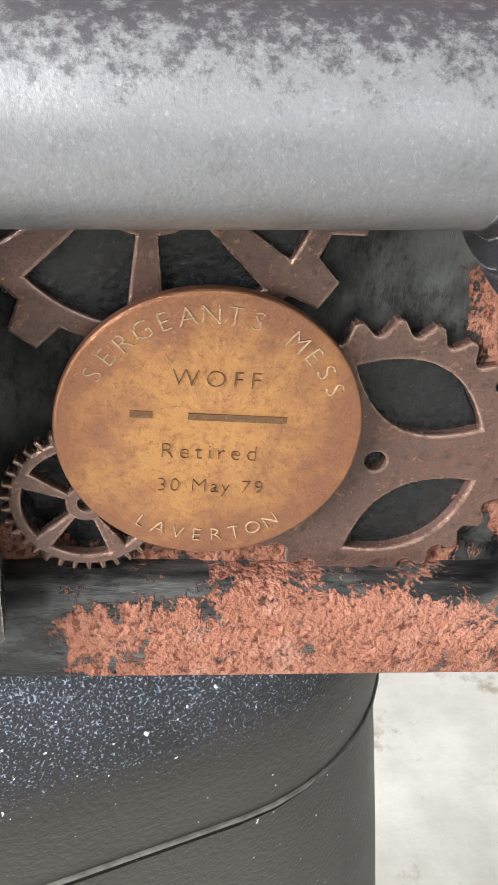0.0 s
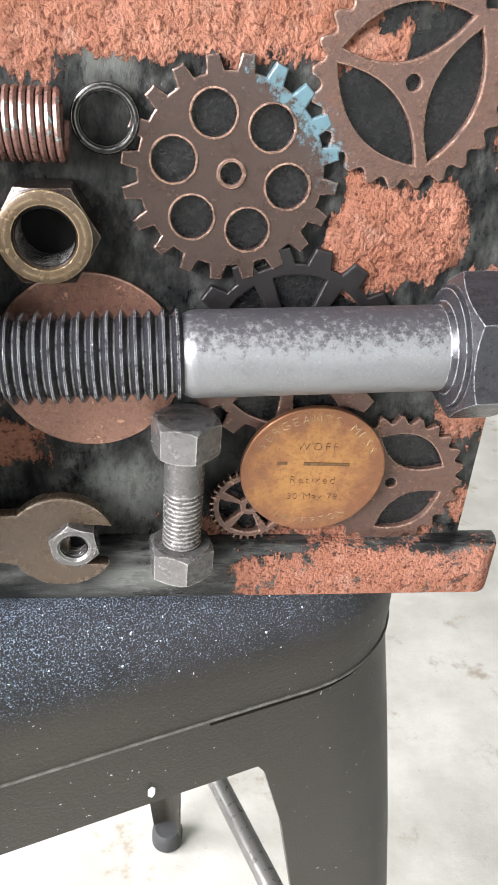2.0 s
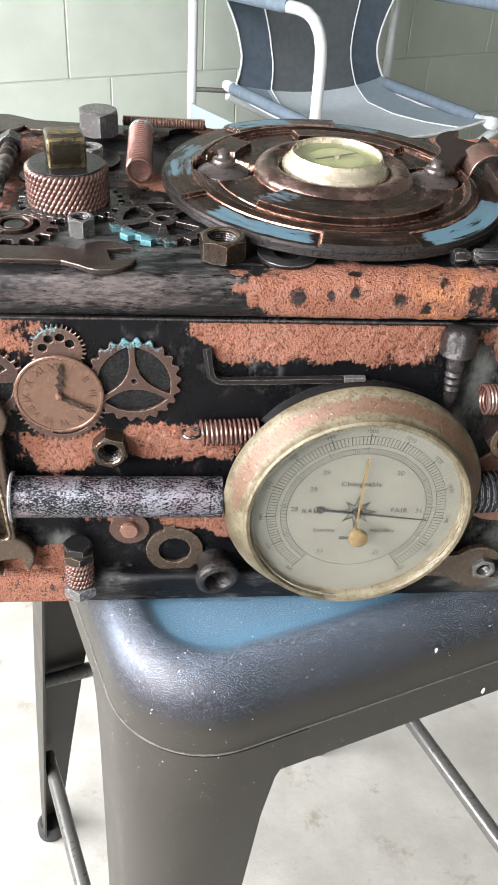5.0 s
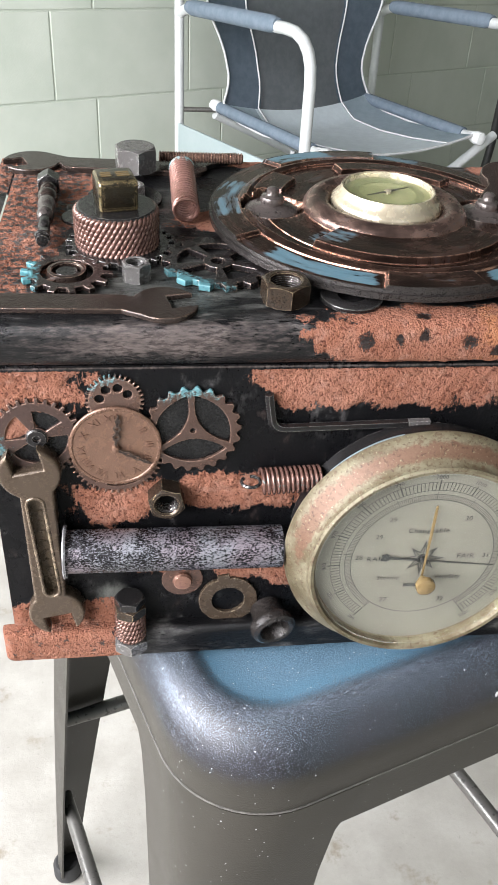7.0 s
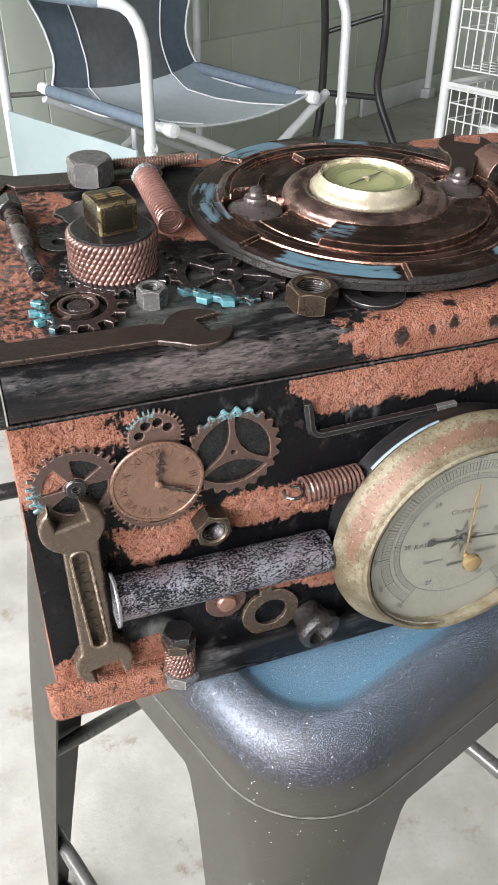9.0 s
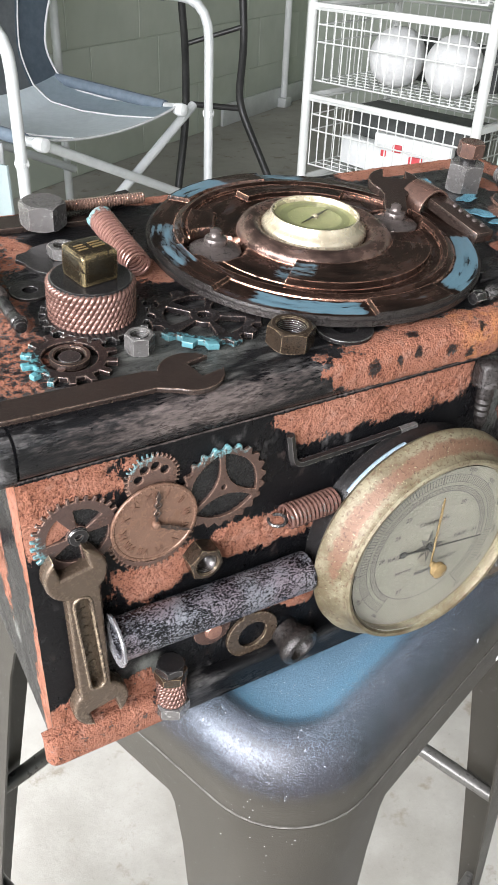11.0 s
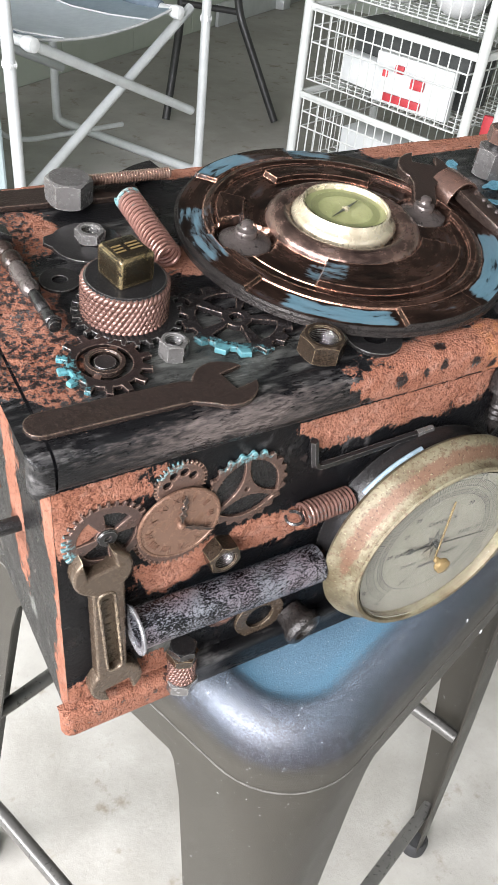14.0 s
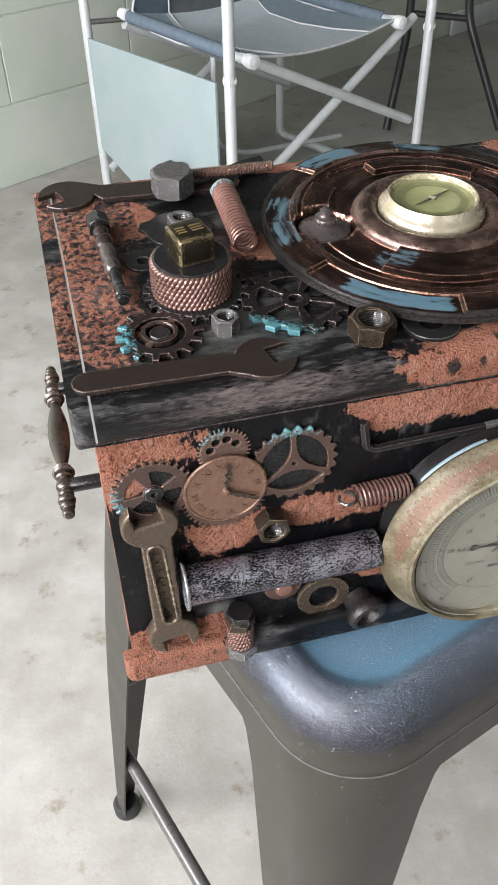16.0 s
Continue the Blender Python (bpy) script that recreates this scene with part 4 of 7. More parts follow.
part("apron", apron(), M_STOOL, stool)
inv = STOOL.inverted()
LEG_TOP = {}
for (sx, sy), foot in FEET.items():
    f = inv @ Vector((*foot, 0))
    levels = []
    for t in (0.0, 0.05, 0.1, 0.18, 0.3, 0.45, 0.6, 0.75, 0.9, 1.0):
        z = 0.700 - t * 0.682
        # the leg's outer corner leans from the apron's corner to the foot
        q = t
        cx, cy = sx * 0.1748 * (1 - q) + f.x * q, sy * 0.1748 * (1 - q) + f.y * q
        a = 0.094 * (1 - q) ** 1.15 + 0.030 * (1 - (1 - q) ** 1.15)
        a *= 0.84 if sx > 0 else 1.0
        if t < 0.06:
            a += 0.02 * (0.06 - t) / 0.06
        r = 0.060 * (1 - q) ** 3 + 0.012 * (1 - (1 - q) ** 3)
        outline = []
        for th in (0.0, 0.0022):
            rr, e = max(0.004, r - th), th
            seq = [(a * (0.88 if (sx, sy) == (-1, -1) else 1.0), e)] + [(r - rr * math.sin(radians(90 * i / 10)), r - rr * math.cos(radians(90 * i / 10))) for i in range(11)] + [(e, a)]
            outline += seq if th == 0 else list(reversed(seq))
        levels.append([(cx - sx * u, cy - sy * v, z) for u, v in outline])
    n = len(levels[0])
    verts = [v for lv in levels for v in lv]
    faces = [(j * n + i, j * n + (i + 1) % n, (j + 1) * n + (i + 1) % n, (j + 1) * n + i) for j in range(len(levels) - 1) for i in range(n)]
    faces += [tuple(reversed(range(n))), tuple((len(levels) - 1) * n + i for i in range(n))]
    bm = bmesh.new()
    vs = [bm.verts.new(v) for v in verts]
    for fc in faces:
        bm.faces.new([vs[i] for i in fc])
    bmesh.ops.recalc_face_normals(bm, faces=bm.faces[:])
    leg = part("leg", bm, M_STOOL, stool, sharp=60)
    part("rubber_foot", revolve([(0.0, 0.0), (0.015, 0.0), (0.0185, 0.004), (0.0185, 0.022), (0.015, 0.027), (0, 0.027)], 20), M_RUBBERFOOT, leg, "black rubber foot", pose(f.x - sx * 0.012, f.y - sy * 0.012, 0))
    LEG_TOP[(sx, sy)] = f


def leg_at(k, z, inset=0.012):
    q = (0.700 - z) / 0.682
    f = LEG_TOP[k]
    return Vector((k[0] * 0.1748 * (1 - q) + f.x * q - k[0] * inset, k[1] * 0.1748 * (1 - q) + f.y * q - k[1] * inset, z))


for a, b, z in (((-1, -1), (-1, 1), 0.20), ((1, -1), (1, 1), 0.33), ((-1, -1), (1, -1), 0.14), ((-1, 1), (1, 1), 0.355)):
    p, q = leg_at(a, z), leg_at(b, z)
    pts = [p + (q - p) * t for t in (0, 0.05, 0.12, 0.5, 0.88, 0.95, 1)]
    part("footrest_bar", sweep(pts, [0.0075, 0.0075, 0.0085, 0.0085, 0.0085, 0.0075, 0.0075], 14), M_STEELROD, stool)
# paint chips on the apron and seat edge
for x, y, z, s in ((0.2696, -0.0285, 0.7310, 0.0032), (0.318, -0.021, 0.676, 0.0030), (0.236, -0.047, 0.728, 0.0018)):
    p = inv @ Vector((x, y, z))
    bm = bmesh.new()
    bmesh.ops.create_icosphere(bm, subdivisions=1, radius=1, matrix=Matrix.Translation((p.x, -0.1735 if z > 0.7 else -0.1752, p.z)) @ Matrix.Diagonal((s * 0.5, 0.0006, s, 1)))
    part("paint_chip", bm, M_PAPER, stool, "pale paint chip")

# ---- the wooden box ----
box = thing("decorated_box", pose(0.209, 0.110, 0.7565), "wooden box in black and rust-orange paint standing on the stool", "box")
BX0, BX1, BZ0, BZ1, BD = 0.0045, 0.4125, 0.7565, 0.9280, 0.214
FRONT_PATCHES = [
    (0.188, 0.921, 0.058, 0.016), (0.160, 0.925, 0.03, 0.02), (0.319, 0.919, 0.046, 0.017), (0.022, 0.922, 0.032, 0.015), (0.012, 0.903, 0.012, 0.014),
    (0.060, 0.853, 0.022, 0.012), (0.122, 0.860, 0.034, 0.010), (0.135, 0.807, 0.024, 0.008), (0.030, 0.772, 0.034, 0.018),
    (0.374, 0.8675, 0.018, 0.0145), (0.411, 0.781, 0.006, 0.009), (0.380, 0.7745, 0.036, 0.004), (0.408, 0.832, 0.010, 0.022), (0.406, 0.895, 0.010, 0.014),
    (0.277, 0.806, 0.009, 0.008), (0.085, 0.812, 0.012, 0.006),
]
LID_PATCHES = [
    (0.211, -0.008, 0.057, 0.0165), (0.368, -0.008, 0.062, 0.0165), (0.014, 0.124, 0.026, 0.103), (0.040, 0.165, 0.022, 0.025), (0.060, 0.150, 0.016, 0.012),
    (0.118, 0.108, 0.022, 0.013), (0.150, 0.222, 0.045, 0.010), (0.060, 0.222, 0.04, 0.006), (0.345, 0.212, 0.05, 0.016), (0.405, 0.195, 0.025, 0.03),
    (0.322, 0.062, 0.016, 0.012), (0.350, 0.090, 0.02, 0.010), (0.405, 0.09, 0.02, 0.03),
]
SIDE_PATCHES = [(0.006, 0.905, 0.012, 0.032), (0.003, 0.850, 0.005, 0.045), (0.004, 0.785, 0.012, 0.026), (0.066, 0.865, 0.014, 0.055), (0.125, 0.885, 0.024, 0.045), (0.19, 0.88, 0.022, 0.06)]


def world_part(name, me, material, parent, label=""):
    """Links a mesh given in world coordinates under a thing."""
    me.transform(parent.matrix_world.inverted())
    return part(name, me, material, parent, label)


def front_sheet(u, v):
    x, z = BX0 + u * (BX1 - BX0), BZ0 + v * (BZ1 - BZ0)
    pos = np.stack([x, np.zeros_like(x), z], 1)
    return x, z, pos, np.tile((0.0, -1.0, 0.0), (len(x), 1))


def left_sheet(u, v):
    y, z = BD * (1 - u), BZ0 + v * (BZ1 - BZ0)
    depth = y - 0.63 * y * y
    pos = np.stack([np.full_like(y, BX0), depth, BZ0 + v * (BZ1 - BZ0 + depth * math.tan(SLOPE))], 1)
    return y, z, pos, np.tile((-1.0, 0.0, 0.0), (len(y), 1))


def profile_sheet(x0, x1, yback, z0, z1, rr, corner=0.0):
    """The lid's profile: a bullnose front, a flat top, a square back edge."""
    cz = (z0 + z1) / 2
    nose = math.pi * rr
    total = nose + yback + (z1 - z0)

    def place(u, v):
        s = v * total
        x = x0 + u * (x1 - x0)
        ang = np.clip(s / rr, 0, math.pi) - math.pi / 2
        y = np.where(s < nose, -rr * np.clip(np.cos(ang), 0, 1) ** 0.5, np.where(s < nose + yback, s - nose, yback))
        z = np.where(s < nose, cz + (z1 - z0) / 2 * np.sign(np.sin(ang)) * np.abs(np.sin(ang)) ** 0.8, np.where(s < nose + yback, z1, z1 - (s - nose - yback)))
        if corner:
            y = np.maximum(y, -rr + corner - np.sqrt(np.clip(corner ** 2 - np.clip(corner - (x - x0), 0, corner) ** 2, 0, 1)))
        ny = np.where(s < nose, -np.cos(ang), np.where(s < nose + yback, 0, 1))
        nz = np.where(s < nose, np.sin(ang), np.where(s < nose + yback, 1, 0))
        pos = np.stack([x, y, z], 1)
        return x, s - nose, pos, np.stack([np.zeros_like(x), ny, nz], 1)
    return place


BARE_SPOTS = [(0.172, -0.012, 0.0050, 0.0050), (0.198, -0.011, 0.0030, 0.0040), (0.187, -0.012, 0.0030, 0.0032), (0.198, -0.0005, 0.0055, 0.0022), (0.219, -0.013, 0.0055, 0.0030), (0.239, -0.004, 0.0030, 0.0050), (0.232, -0.016, 0.0035, 0.0030), (0.255, -0.010, 0.0060, 0.0060)]


def lid_extra(a, b, pos):
    ochre = 0.30 * np.clip(1.3 - np.abs(a - 0.240) / 0.016, 0, 1) * (b < 0.006)
    worn = 0.95 * (a < 0.05) + 0.1
    scuff = np.clip(1.3 - np.abs(b + 0.010) / 0.013, 0, 1) * (0.35 + 0.75 * np.clip(1.3 - np.abs(a - 0.085) / 0.07, 0, 1) + 0.5 * np.clip(1 - np.abs(a - 0.29) / 0.03, 0, 1))
    bare = np.zeros(len(a))
    for x, y, rx, ry in BARE_SPOTS:
        bare = np.maximum(bare, np.clip(1.15 - np.hypot((a - x) / rx, (b - y) / ry), 0, 0.8))
    # dry-brushed grey on the open black wood of the lid's near corner
    haze = 0.75 * np.clip(1.3 - np.hypot((a - 0.09) / 0.075, (b - 0.03) / 0.05), 0, 1) + 0.6 * np.clip(1.2 - np.hypot((a - 0.10) / 0.05, (b - 0.15) / 0.04), 0, 1)
    # no rust low on the nose: the black left there paints the seam's shadow line
    return {"ochre": ochre, "worn": worn, "scuff": scuff, "bare": bare, "haze": haze, "clear": np.clip((-0.0228 - b) / 0.0015, 0, 1)}


GREY_PATCHES = [(0.308, 0.790, 0.026, 0.022), (0.270, 0.897, 0.013, 0.034), (0.262, 0.868, 0.010, 0.020), (0.056, 0.793, 0.012, 0.014), (0.392, 0.835, 0.014, 0.030), (0.316, 0.764, 0.034, 0.009), (0.303, 0.905, 0.012, 0.010)]


def face_extra(a, b, pos):
    haze = np.zeros(len(a))
    for x, z, rx, rz in GREY_PATCHES:
        haze = np.maximum(haze, np.clip(1.25 - np.hypot((a - x) / rx, (b - z) / rz), 0, 1))
    # right half greyed throughout: the wet black's sheen put into the colour
    haze = np.maximum(haze, 0.62 * np.clip((a - 0.245) / 0.03, 0, 1))
    # rust also stops below the lid, leaving black for the painted seam shadow
    return {"haze": haze, "ochre": 0.0 * b, "clear": np.clip((b - 0.9258) / 0.0008, 0, 1), "worn": 0.1 + 0.35 * (b < 0.79), "scuff": np.clip(1 - np.abs(b - 0.9273) / 0.0014, 0, 1) * 1.2 + 0.5 * np.clip(1 - np.abs(b - 0.7735) / 0.002, 0, 1)}


world_part("front_panel", relief(540, 236, front_sheet, FRONT_PATCHES, 0.0015, face_extra), M_FACE, box, "black panel with rough rust-orange patches")
world_part("left_panel", relief(100, 86, left_sheet, SIDE_PATCHES, 0.0010, face_extra), M_FACE, box)


def carcass():
    bm = block(BX1 - BX0 - 0.0016, BD - 0.0008, BZ1 - BZ0, 0.001)
    bm.transform(Matrix.Translation(((BX0 + BX1) / 2 + 0.0008, BD / 2 + 0.0008, (BZ0 + BZ1) / 2)))
    me = bpy.data.meshes.new("carcass")
    bm.to_mesh(me)
    bm.free()
    for v in me.vertices:
        v.co.y = v.co.y - 0.63 * v.co.y ** 2
        if v.co.z > (BZ0 + BZ1) / 2:
            v.co.z += v.co.y * math.tan(SLOPE)
    return me


world_part("carcass", carcass(), M_FACE, box)
lid_me = sloped(relief(400, 230, profile_sheet(0.0058, 0.4300, 0.224, 0.9312, LID_TOP, 0.0092), LID_PATCHES, 0.0009, lid_extra))
lid = world_part("lid", lid_me, M_LID, box, "black lid with bullnose front edge and orange patches")
strip = world_part("lid_side_strip", sloped(relief(16, 200, profile_sheet(-0.0045, 0.0046, 0.224, 0.9290, LID_TOP - 0.0003, 0.0092, 0.008), [(0.0, 0.075, 0.02, 0.050), (0.0, 0.19, 0.02, 0.04)], 0.0009, lid_extra)), M_LID, box)


def lid_body(x0, x1, y0, y1, z0, z1, bev):
    bm = block(x1 - x0, y1 - y0, z1 - z0, bev)
    bm.transform(Matrix.Translation(((x0 + x1) / 2, (y0 + y1) / 2, (z0 + z1) / 2)))
    me = bpy.data.meshes.new("core")
    bm.to_mesh(me)
    bm.free()
    finish(me)
    return sloped(me)


world_part("lid_core", lid_body(0.0062, 0.4302, -0.0030, 0.2232, 0.9312, LID_TOP - 0.0012, 0.001), M_LID, lid)
world_part("strip_core", lid_body(-0.0040, 0.0042, -0.0040, 0.2232, 0.9292, LID_TOP - 0.0014, 0.0032), M_LID, strip)
# added black filler: stands in for the shade in the open seam
world_part("seam_fill", lid_body(0.0030, 0.0080, -0.0020, 0.2225, 0.9322, LID_TOP - 0.0045, 0.0003), M_RESIN, strip, "added black strip that darkens the seam beside the lid's end strip")


def plinth_sheet(x0, x1):
    def place(u, v):
        s = v * 0.030
        x = x0 + u * (x1 - x0)
        # up the front, over a rounded shoulder, back to the panel
        rr, h = 0.004, 0.0135
        a = np.clip((s - h) / rr, 0, math.pi / 2)
        y = np.where(s < h, -0.0085, np.where(s < h + rr * math.pi / 2, -0.0085 + rr * (1 - np.cos(a)), -0.0045 + (s - h - rr * math.pi / 2)))
        z = np.where(s < h, BZ0 + s, np.where(s < h + rr * math.pi / 2, BZ0 + h + rr * np.sin(a), BZ0 + h + rr))
        k = 0.006
        y = np.maximum(y, -0.0085 + k - np.sqrt(np.clip(k ** 2 - np.clip(k - np.minimum(x - x0, x1 - x), 0, k) ** 2, 0, 1)))
        pos = np.stack([x, np.minimum(y, 0.001), z], 1)
        nor = np.stack([np.zeros_like(x), np.where(s < h, -1, -np.cos(a)), np.where(s < h, 0, np.sin(a))], 1)
        return x, z, pos, nor
    return place


plinth = world_part("plinth_moulding", relief(480, 34, plinth_sheet(-0.0016, 0.4245), [(0.022, 0.765, 0.036, 0.03), (0.394, 0.7610, 0.048, 0.0125)], 0.0008, face_extra), M_LID, box, "black base moulding with orange ends")
world_part("plinth_core", lid_body(-0.0014, 0.4245, -0.0078, 0.222, 0.7566, 0.7735, 0.0042), M_LID, plinth)


def side_plinth(u, v):
    y, z = -0.0030 + 0.215 * (1 - u), BZ0 + 0.001 + v * 0.0125
    pos = np.stack([np.full_like(y, -0.0064), y, z], 1)
    return y, z, pos, np.tile((-1.0, 0.0, 0.0), (len(y), 1))


world_part("side_moulding", relief(110, 12, side_plinth, [(0.0, 0.765, 0.020, 0.03)], 0.0009, face_extra), M_LID, plinth)
rail = block(0.0100, 0.2150, 0.0120, 0.0018)
rail.transform(Matrix.Translation((-0.0010, 0.1045, BZ0 + 0.0063)))
rail_me = bpy.data.meshes.new("side_rail")
rail.to_mesh(rail_me)
rail.free()
finish(rail_me)
world_part("side_rail", rail_me, M_LID, plinth, "black moulding along the box's end")

# the turned handle on the box's left end
handle = thing("turned_handle", pose(BX0, 0.105, 0.855, 0, -90, 0), "black and copper turned drawer-pull handle on two pegs", "handle")
for dy in (-0.047, 0.047):
    part("peg", revolve([(0.0042, 0), (0.0042, 0.020), (0.0036, 0.021), (0, 0.021)], 18), M_BLACK, handle, at=pose(0, dy, 0))
beads = [(-0.0685, 0.0034, 0.0024), (-0.0635, 0.0042, 0.0018), (-0.0590, 0.0050, 0.0022), (-0.0540, 0.0044, 0.0018), (-0.0470, 0.0052, 0.0040), (-0.0400, 0.0048, 0.0016), (-0.0360, 0.0064, 0.0018), (-0.0325, 0.0050, 0.0014)]
prof = [(0.0, -0.0712)] + [(0.0026 + (r - 0.0026) * math.sin(math.pi * q / 6), c - h * math.cos(math.pi * q / 6)) for c, r, h in beads for q in range(7)]
prof += [(0.0026, -0.030), (0.0046, -0.020), (0.0060, -0.010), (0.0064, 0.0)]
prof = prof + [(r, -z) for r, z in reversed(prof[:-1])]
part("grip", revolve(prof, 24), metal("rubbed_brass_grip", (0.22, 0.18, 0.14), (0.010, 0.008, 0.007), 0.24, 0.4, 0.9, wear=(0.72, 0.62, 0.50)), handle, "turned grip with beaded ends", pose(0, 0, 0.0205, -90))

# ---- things on the box's front ----
def gear(name, x, z, loops, depth, material, label, turn=0.0, y=0.0, category="gear", group="gears on the box front", m=None):
    ob = part(name, plate(loops, depth, 0.00045), material)
    ob.matrix_world = m if m is not None else front(x, z, turn, y)
    return tagged(ob, label, category, group)


def spoked(teeth, ro, ri, rim, hub, bore, spokes, gap=11, shape=0.5, turn=0):
    step = 360 / spokes
    return [gear_outline(teeth, ro, ri, shape), circle(bore, 16)] + [window_hole(hub, rim, turn + step * i + gap, turn + step * (i + 1) - gap) for i in range(spokes)]


# left group: clock and its wheels
wheel = gear("spur_gear", 0.027, 0.8935, spoked(30, 0.0205, 0.0182, 0.0138, 0.0052, 0.0016, 4, 16, 0.62), 0.0022, M_BRONZE_TL, "dark bronze spoked gear with turquoise teeth", 20)
part("hub", revolve([(0.0048, 0), (0.0048, 0.003), (0.0042, 0.0036), (0.0018, 0.0036), (0.0018, 0.002), (0, 0.002)], 24), M_BLACK, wheel)
gear("small_gear", 0.0625, 0.9115, [gear_outline(34, 0.0132, 0.0116, 0.6), *[circle(0.0021, 14, 0.0068 * math.cos(a), 0.0068 * math.sin(a)) for a in (0.4, 1.2, 2.0, 2.8)]], 0.0018, M_BRONZE_TS, "small bronze gear with turquoise wash on its teeth", 8)
gear("back_gear", 0.0618, 0.8830, spoked(44, 0.0222, 0.0203, 0.0180, 0.006, 0.0016, 5, 9, 0.6), 0.0018, M_BRONZE, "dark bronze gear behind the clock face", 30)
clock = thing("toy_clock", front(0.0620, 0.8885, 5, -0.0024), "copper toy clock face with raised Roman numerals", "clock")
part("dial", revolve([(0.0, 0), (0.0207, 0), (0.0212, 0.0004), (0.0212, 0.0012), (0.0207, 0.0016), (0.0196, 0.0016), (0.0193, 0.0013), (0, 0.0013)], 72), M_CLOCK, clock)
part("minute_beads", joined([(revolve([(0.0005, 0), (0.0005, 0.0003), (0, 0.0006)], 6), pose(0.0200 * math.cos(2 * math.pi * i / 60), 0.0200 * math.sin(2 * math.pi * i / 60), 0.0015)) for i in range(60)]), M_CLOCK, clock)
for i, txt in enumerate(("XII", "I", "II", "III", "IV", "V", "VI", "VII", "VIII", "IX", "X", "XI")):
    part("numeral", lettering(txt, 0.0054, 0.0006, thin=0.00008), M_CLOCKDK, clock, at=pose(0, 0, 0, 0, 0, -30 * i) @ pose(0, 0.0154, 0.0014))
def clock_hand(length, r):
    """An ornate hand: a bar, two pierced lobes and a spade tip."""
    half = [(0.0007, 0.0), (0.0007, length * 0.22), (r, length * 0.34), (0.0006, length * 0.46), (r * 0.95, length * 0.58), (0.0005, length * 0.70), (r * 0.7, length * 0.78), (0.0, length)]
    return plate([[(-x, y) for x, y in half] + [(x, y) for x, y in reversed(half[:-1])], circle(r * 0.42, 10, 0, length * 0.34), circle(r * 0.38, 10, 0, length * 0.58)], 0.0010, 0.00015)


part("hour_hand", clock_hand(0.0185, 0.0021), M_BLACKBROWN, clock, "black hour hand", pose(0, 0, 0.0020, 0, 0, -11))
part("minute_hand", clock_hand(0.0190, 0.0015), M_BLACKBROWN, clock, "black minute hand", pose(0, 0, 0.0026, 0, 0, -122))
part("centre_pin", revolve([(0.0, 0.0012), (0.0018, 0.0012), (0.0021, 0.0026), (0.0015, 0.0040), (0.0, 0.0046)], 20), M_CLOCK, clock)
gear("three_spoke_gear", 0.0975, 0.8955, [wavy_outline(22, 0.0228, 0.0205), circle(0.0013, 14)] + [petal(0.0108, 0.0150, 60 + 120 * i, 0.0062) for i in range(3)], 0.0022, M_BRONZE_T, "bronze gear with three curved spokes and turquoise top", 3)

# double open-ended spanner
def spanner_outline(length, r, neck, jaw, jaw_depth, tilt0, tilt1, double=True):
    """An open-ended spanner's outline along its own y."""
    def head(cy, tilt, flip):
        pts = []
        half = math.degrees(math.asin(min(0.99, jaw / r)))
        for i in range(17):
            a = radians(90 + tilt - half - (360 - 2 * half - 70) * i / 16 / 2)
            pts.append((r * math.cos(a), r * math.sin(a)))
        t = radians(90 + tilt)
        ux, uy = math.cos(t), math.sin(t)
        inner = [(uy * jaw + ux * k, -ux * jaw + uy * k) for k in (r * math.cos(radians(half)), r - jaw_depth)]
        left = []
        for i in range(17):
            a = radians(90 + tilt + half + (360 - 2 * half - 70) * i / 16 / 2)
            left.append((r * math.cos(a), r * math.sin(a)))
        back = [(-uy * jaw + ux * k, ux * jaw + uy * k) for k in (r - jaw_depth, r * math.cos(radians(half)))]
        seq = list(reversed(pts)) + [inner[1], back[0]] + left
        return [(x, cy + y) if not flip else (-x, cy - y) for x, y in seq]
    top = head(length / 2, tilt0, False)
    if double:
        bottom = head(-length / 2, tilt1, True)
        return top + bottom
    return top + [(-neck, length / 2 - r * 1.25), (-neck, -length / 2)] + arc(0, -length / 2, neck, 180, 360, 8)[1:-1] + [(neck, -length / 2), (neck, length / 2 - r * 1.25)]


spanner = thing("spanner", front(0.0255, 0.8335, 3.5), "brown gunmetal double open-ended spanner with a recessed channel", "spanner")
SLOT = arc(0, 0.0270, 0.0034, 0, 180, 8) + arc(0, -0.0270, 0.0034, 180, 360, 8)
part("forging", plate([spanner_outline(0.088, 0.0142, 0.006, 0.0068, 0.0125, 8, 8), SLOT], 0.0090, 0.0016, 3), M_GUN, spanner, sharp=45)
part("channel_rim", sweep([(x * 1.16, y * 1.02, 0.0088) for x, y in SLOT], 0.0009, 8, True), M_GUN, spanner, "worn rim round the channel")
part("channel_floor", block(0.0088, 0.0630, 0.0030, 0.0004), M_CASTING, spanner, "grainy brass channel floor", pose(0, 0, 0.0032))
for i in range(7):
    part("raised_mark", block(0.0022 if i % 3 else 0.0030, 0.0016, 0.0006, 0.0002), M_CASTING, spanner, at=pose(0.0004 * (-1) ** i, 0.020 - 0.0060 * i, 0.0048, 0, 0, 12 * (-1) ** i))


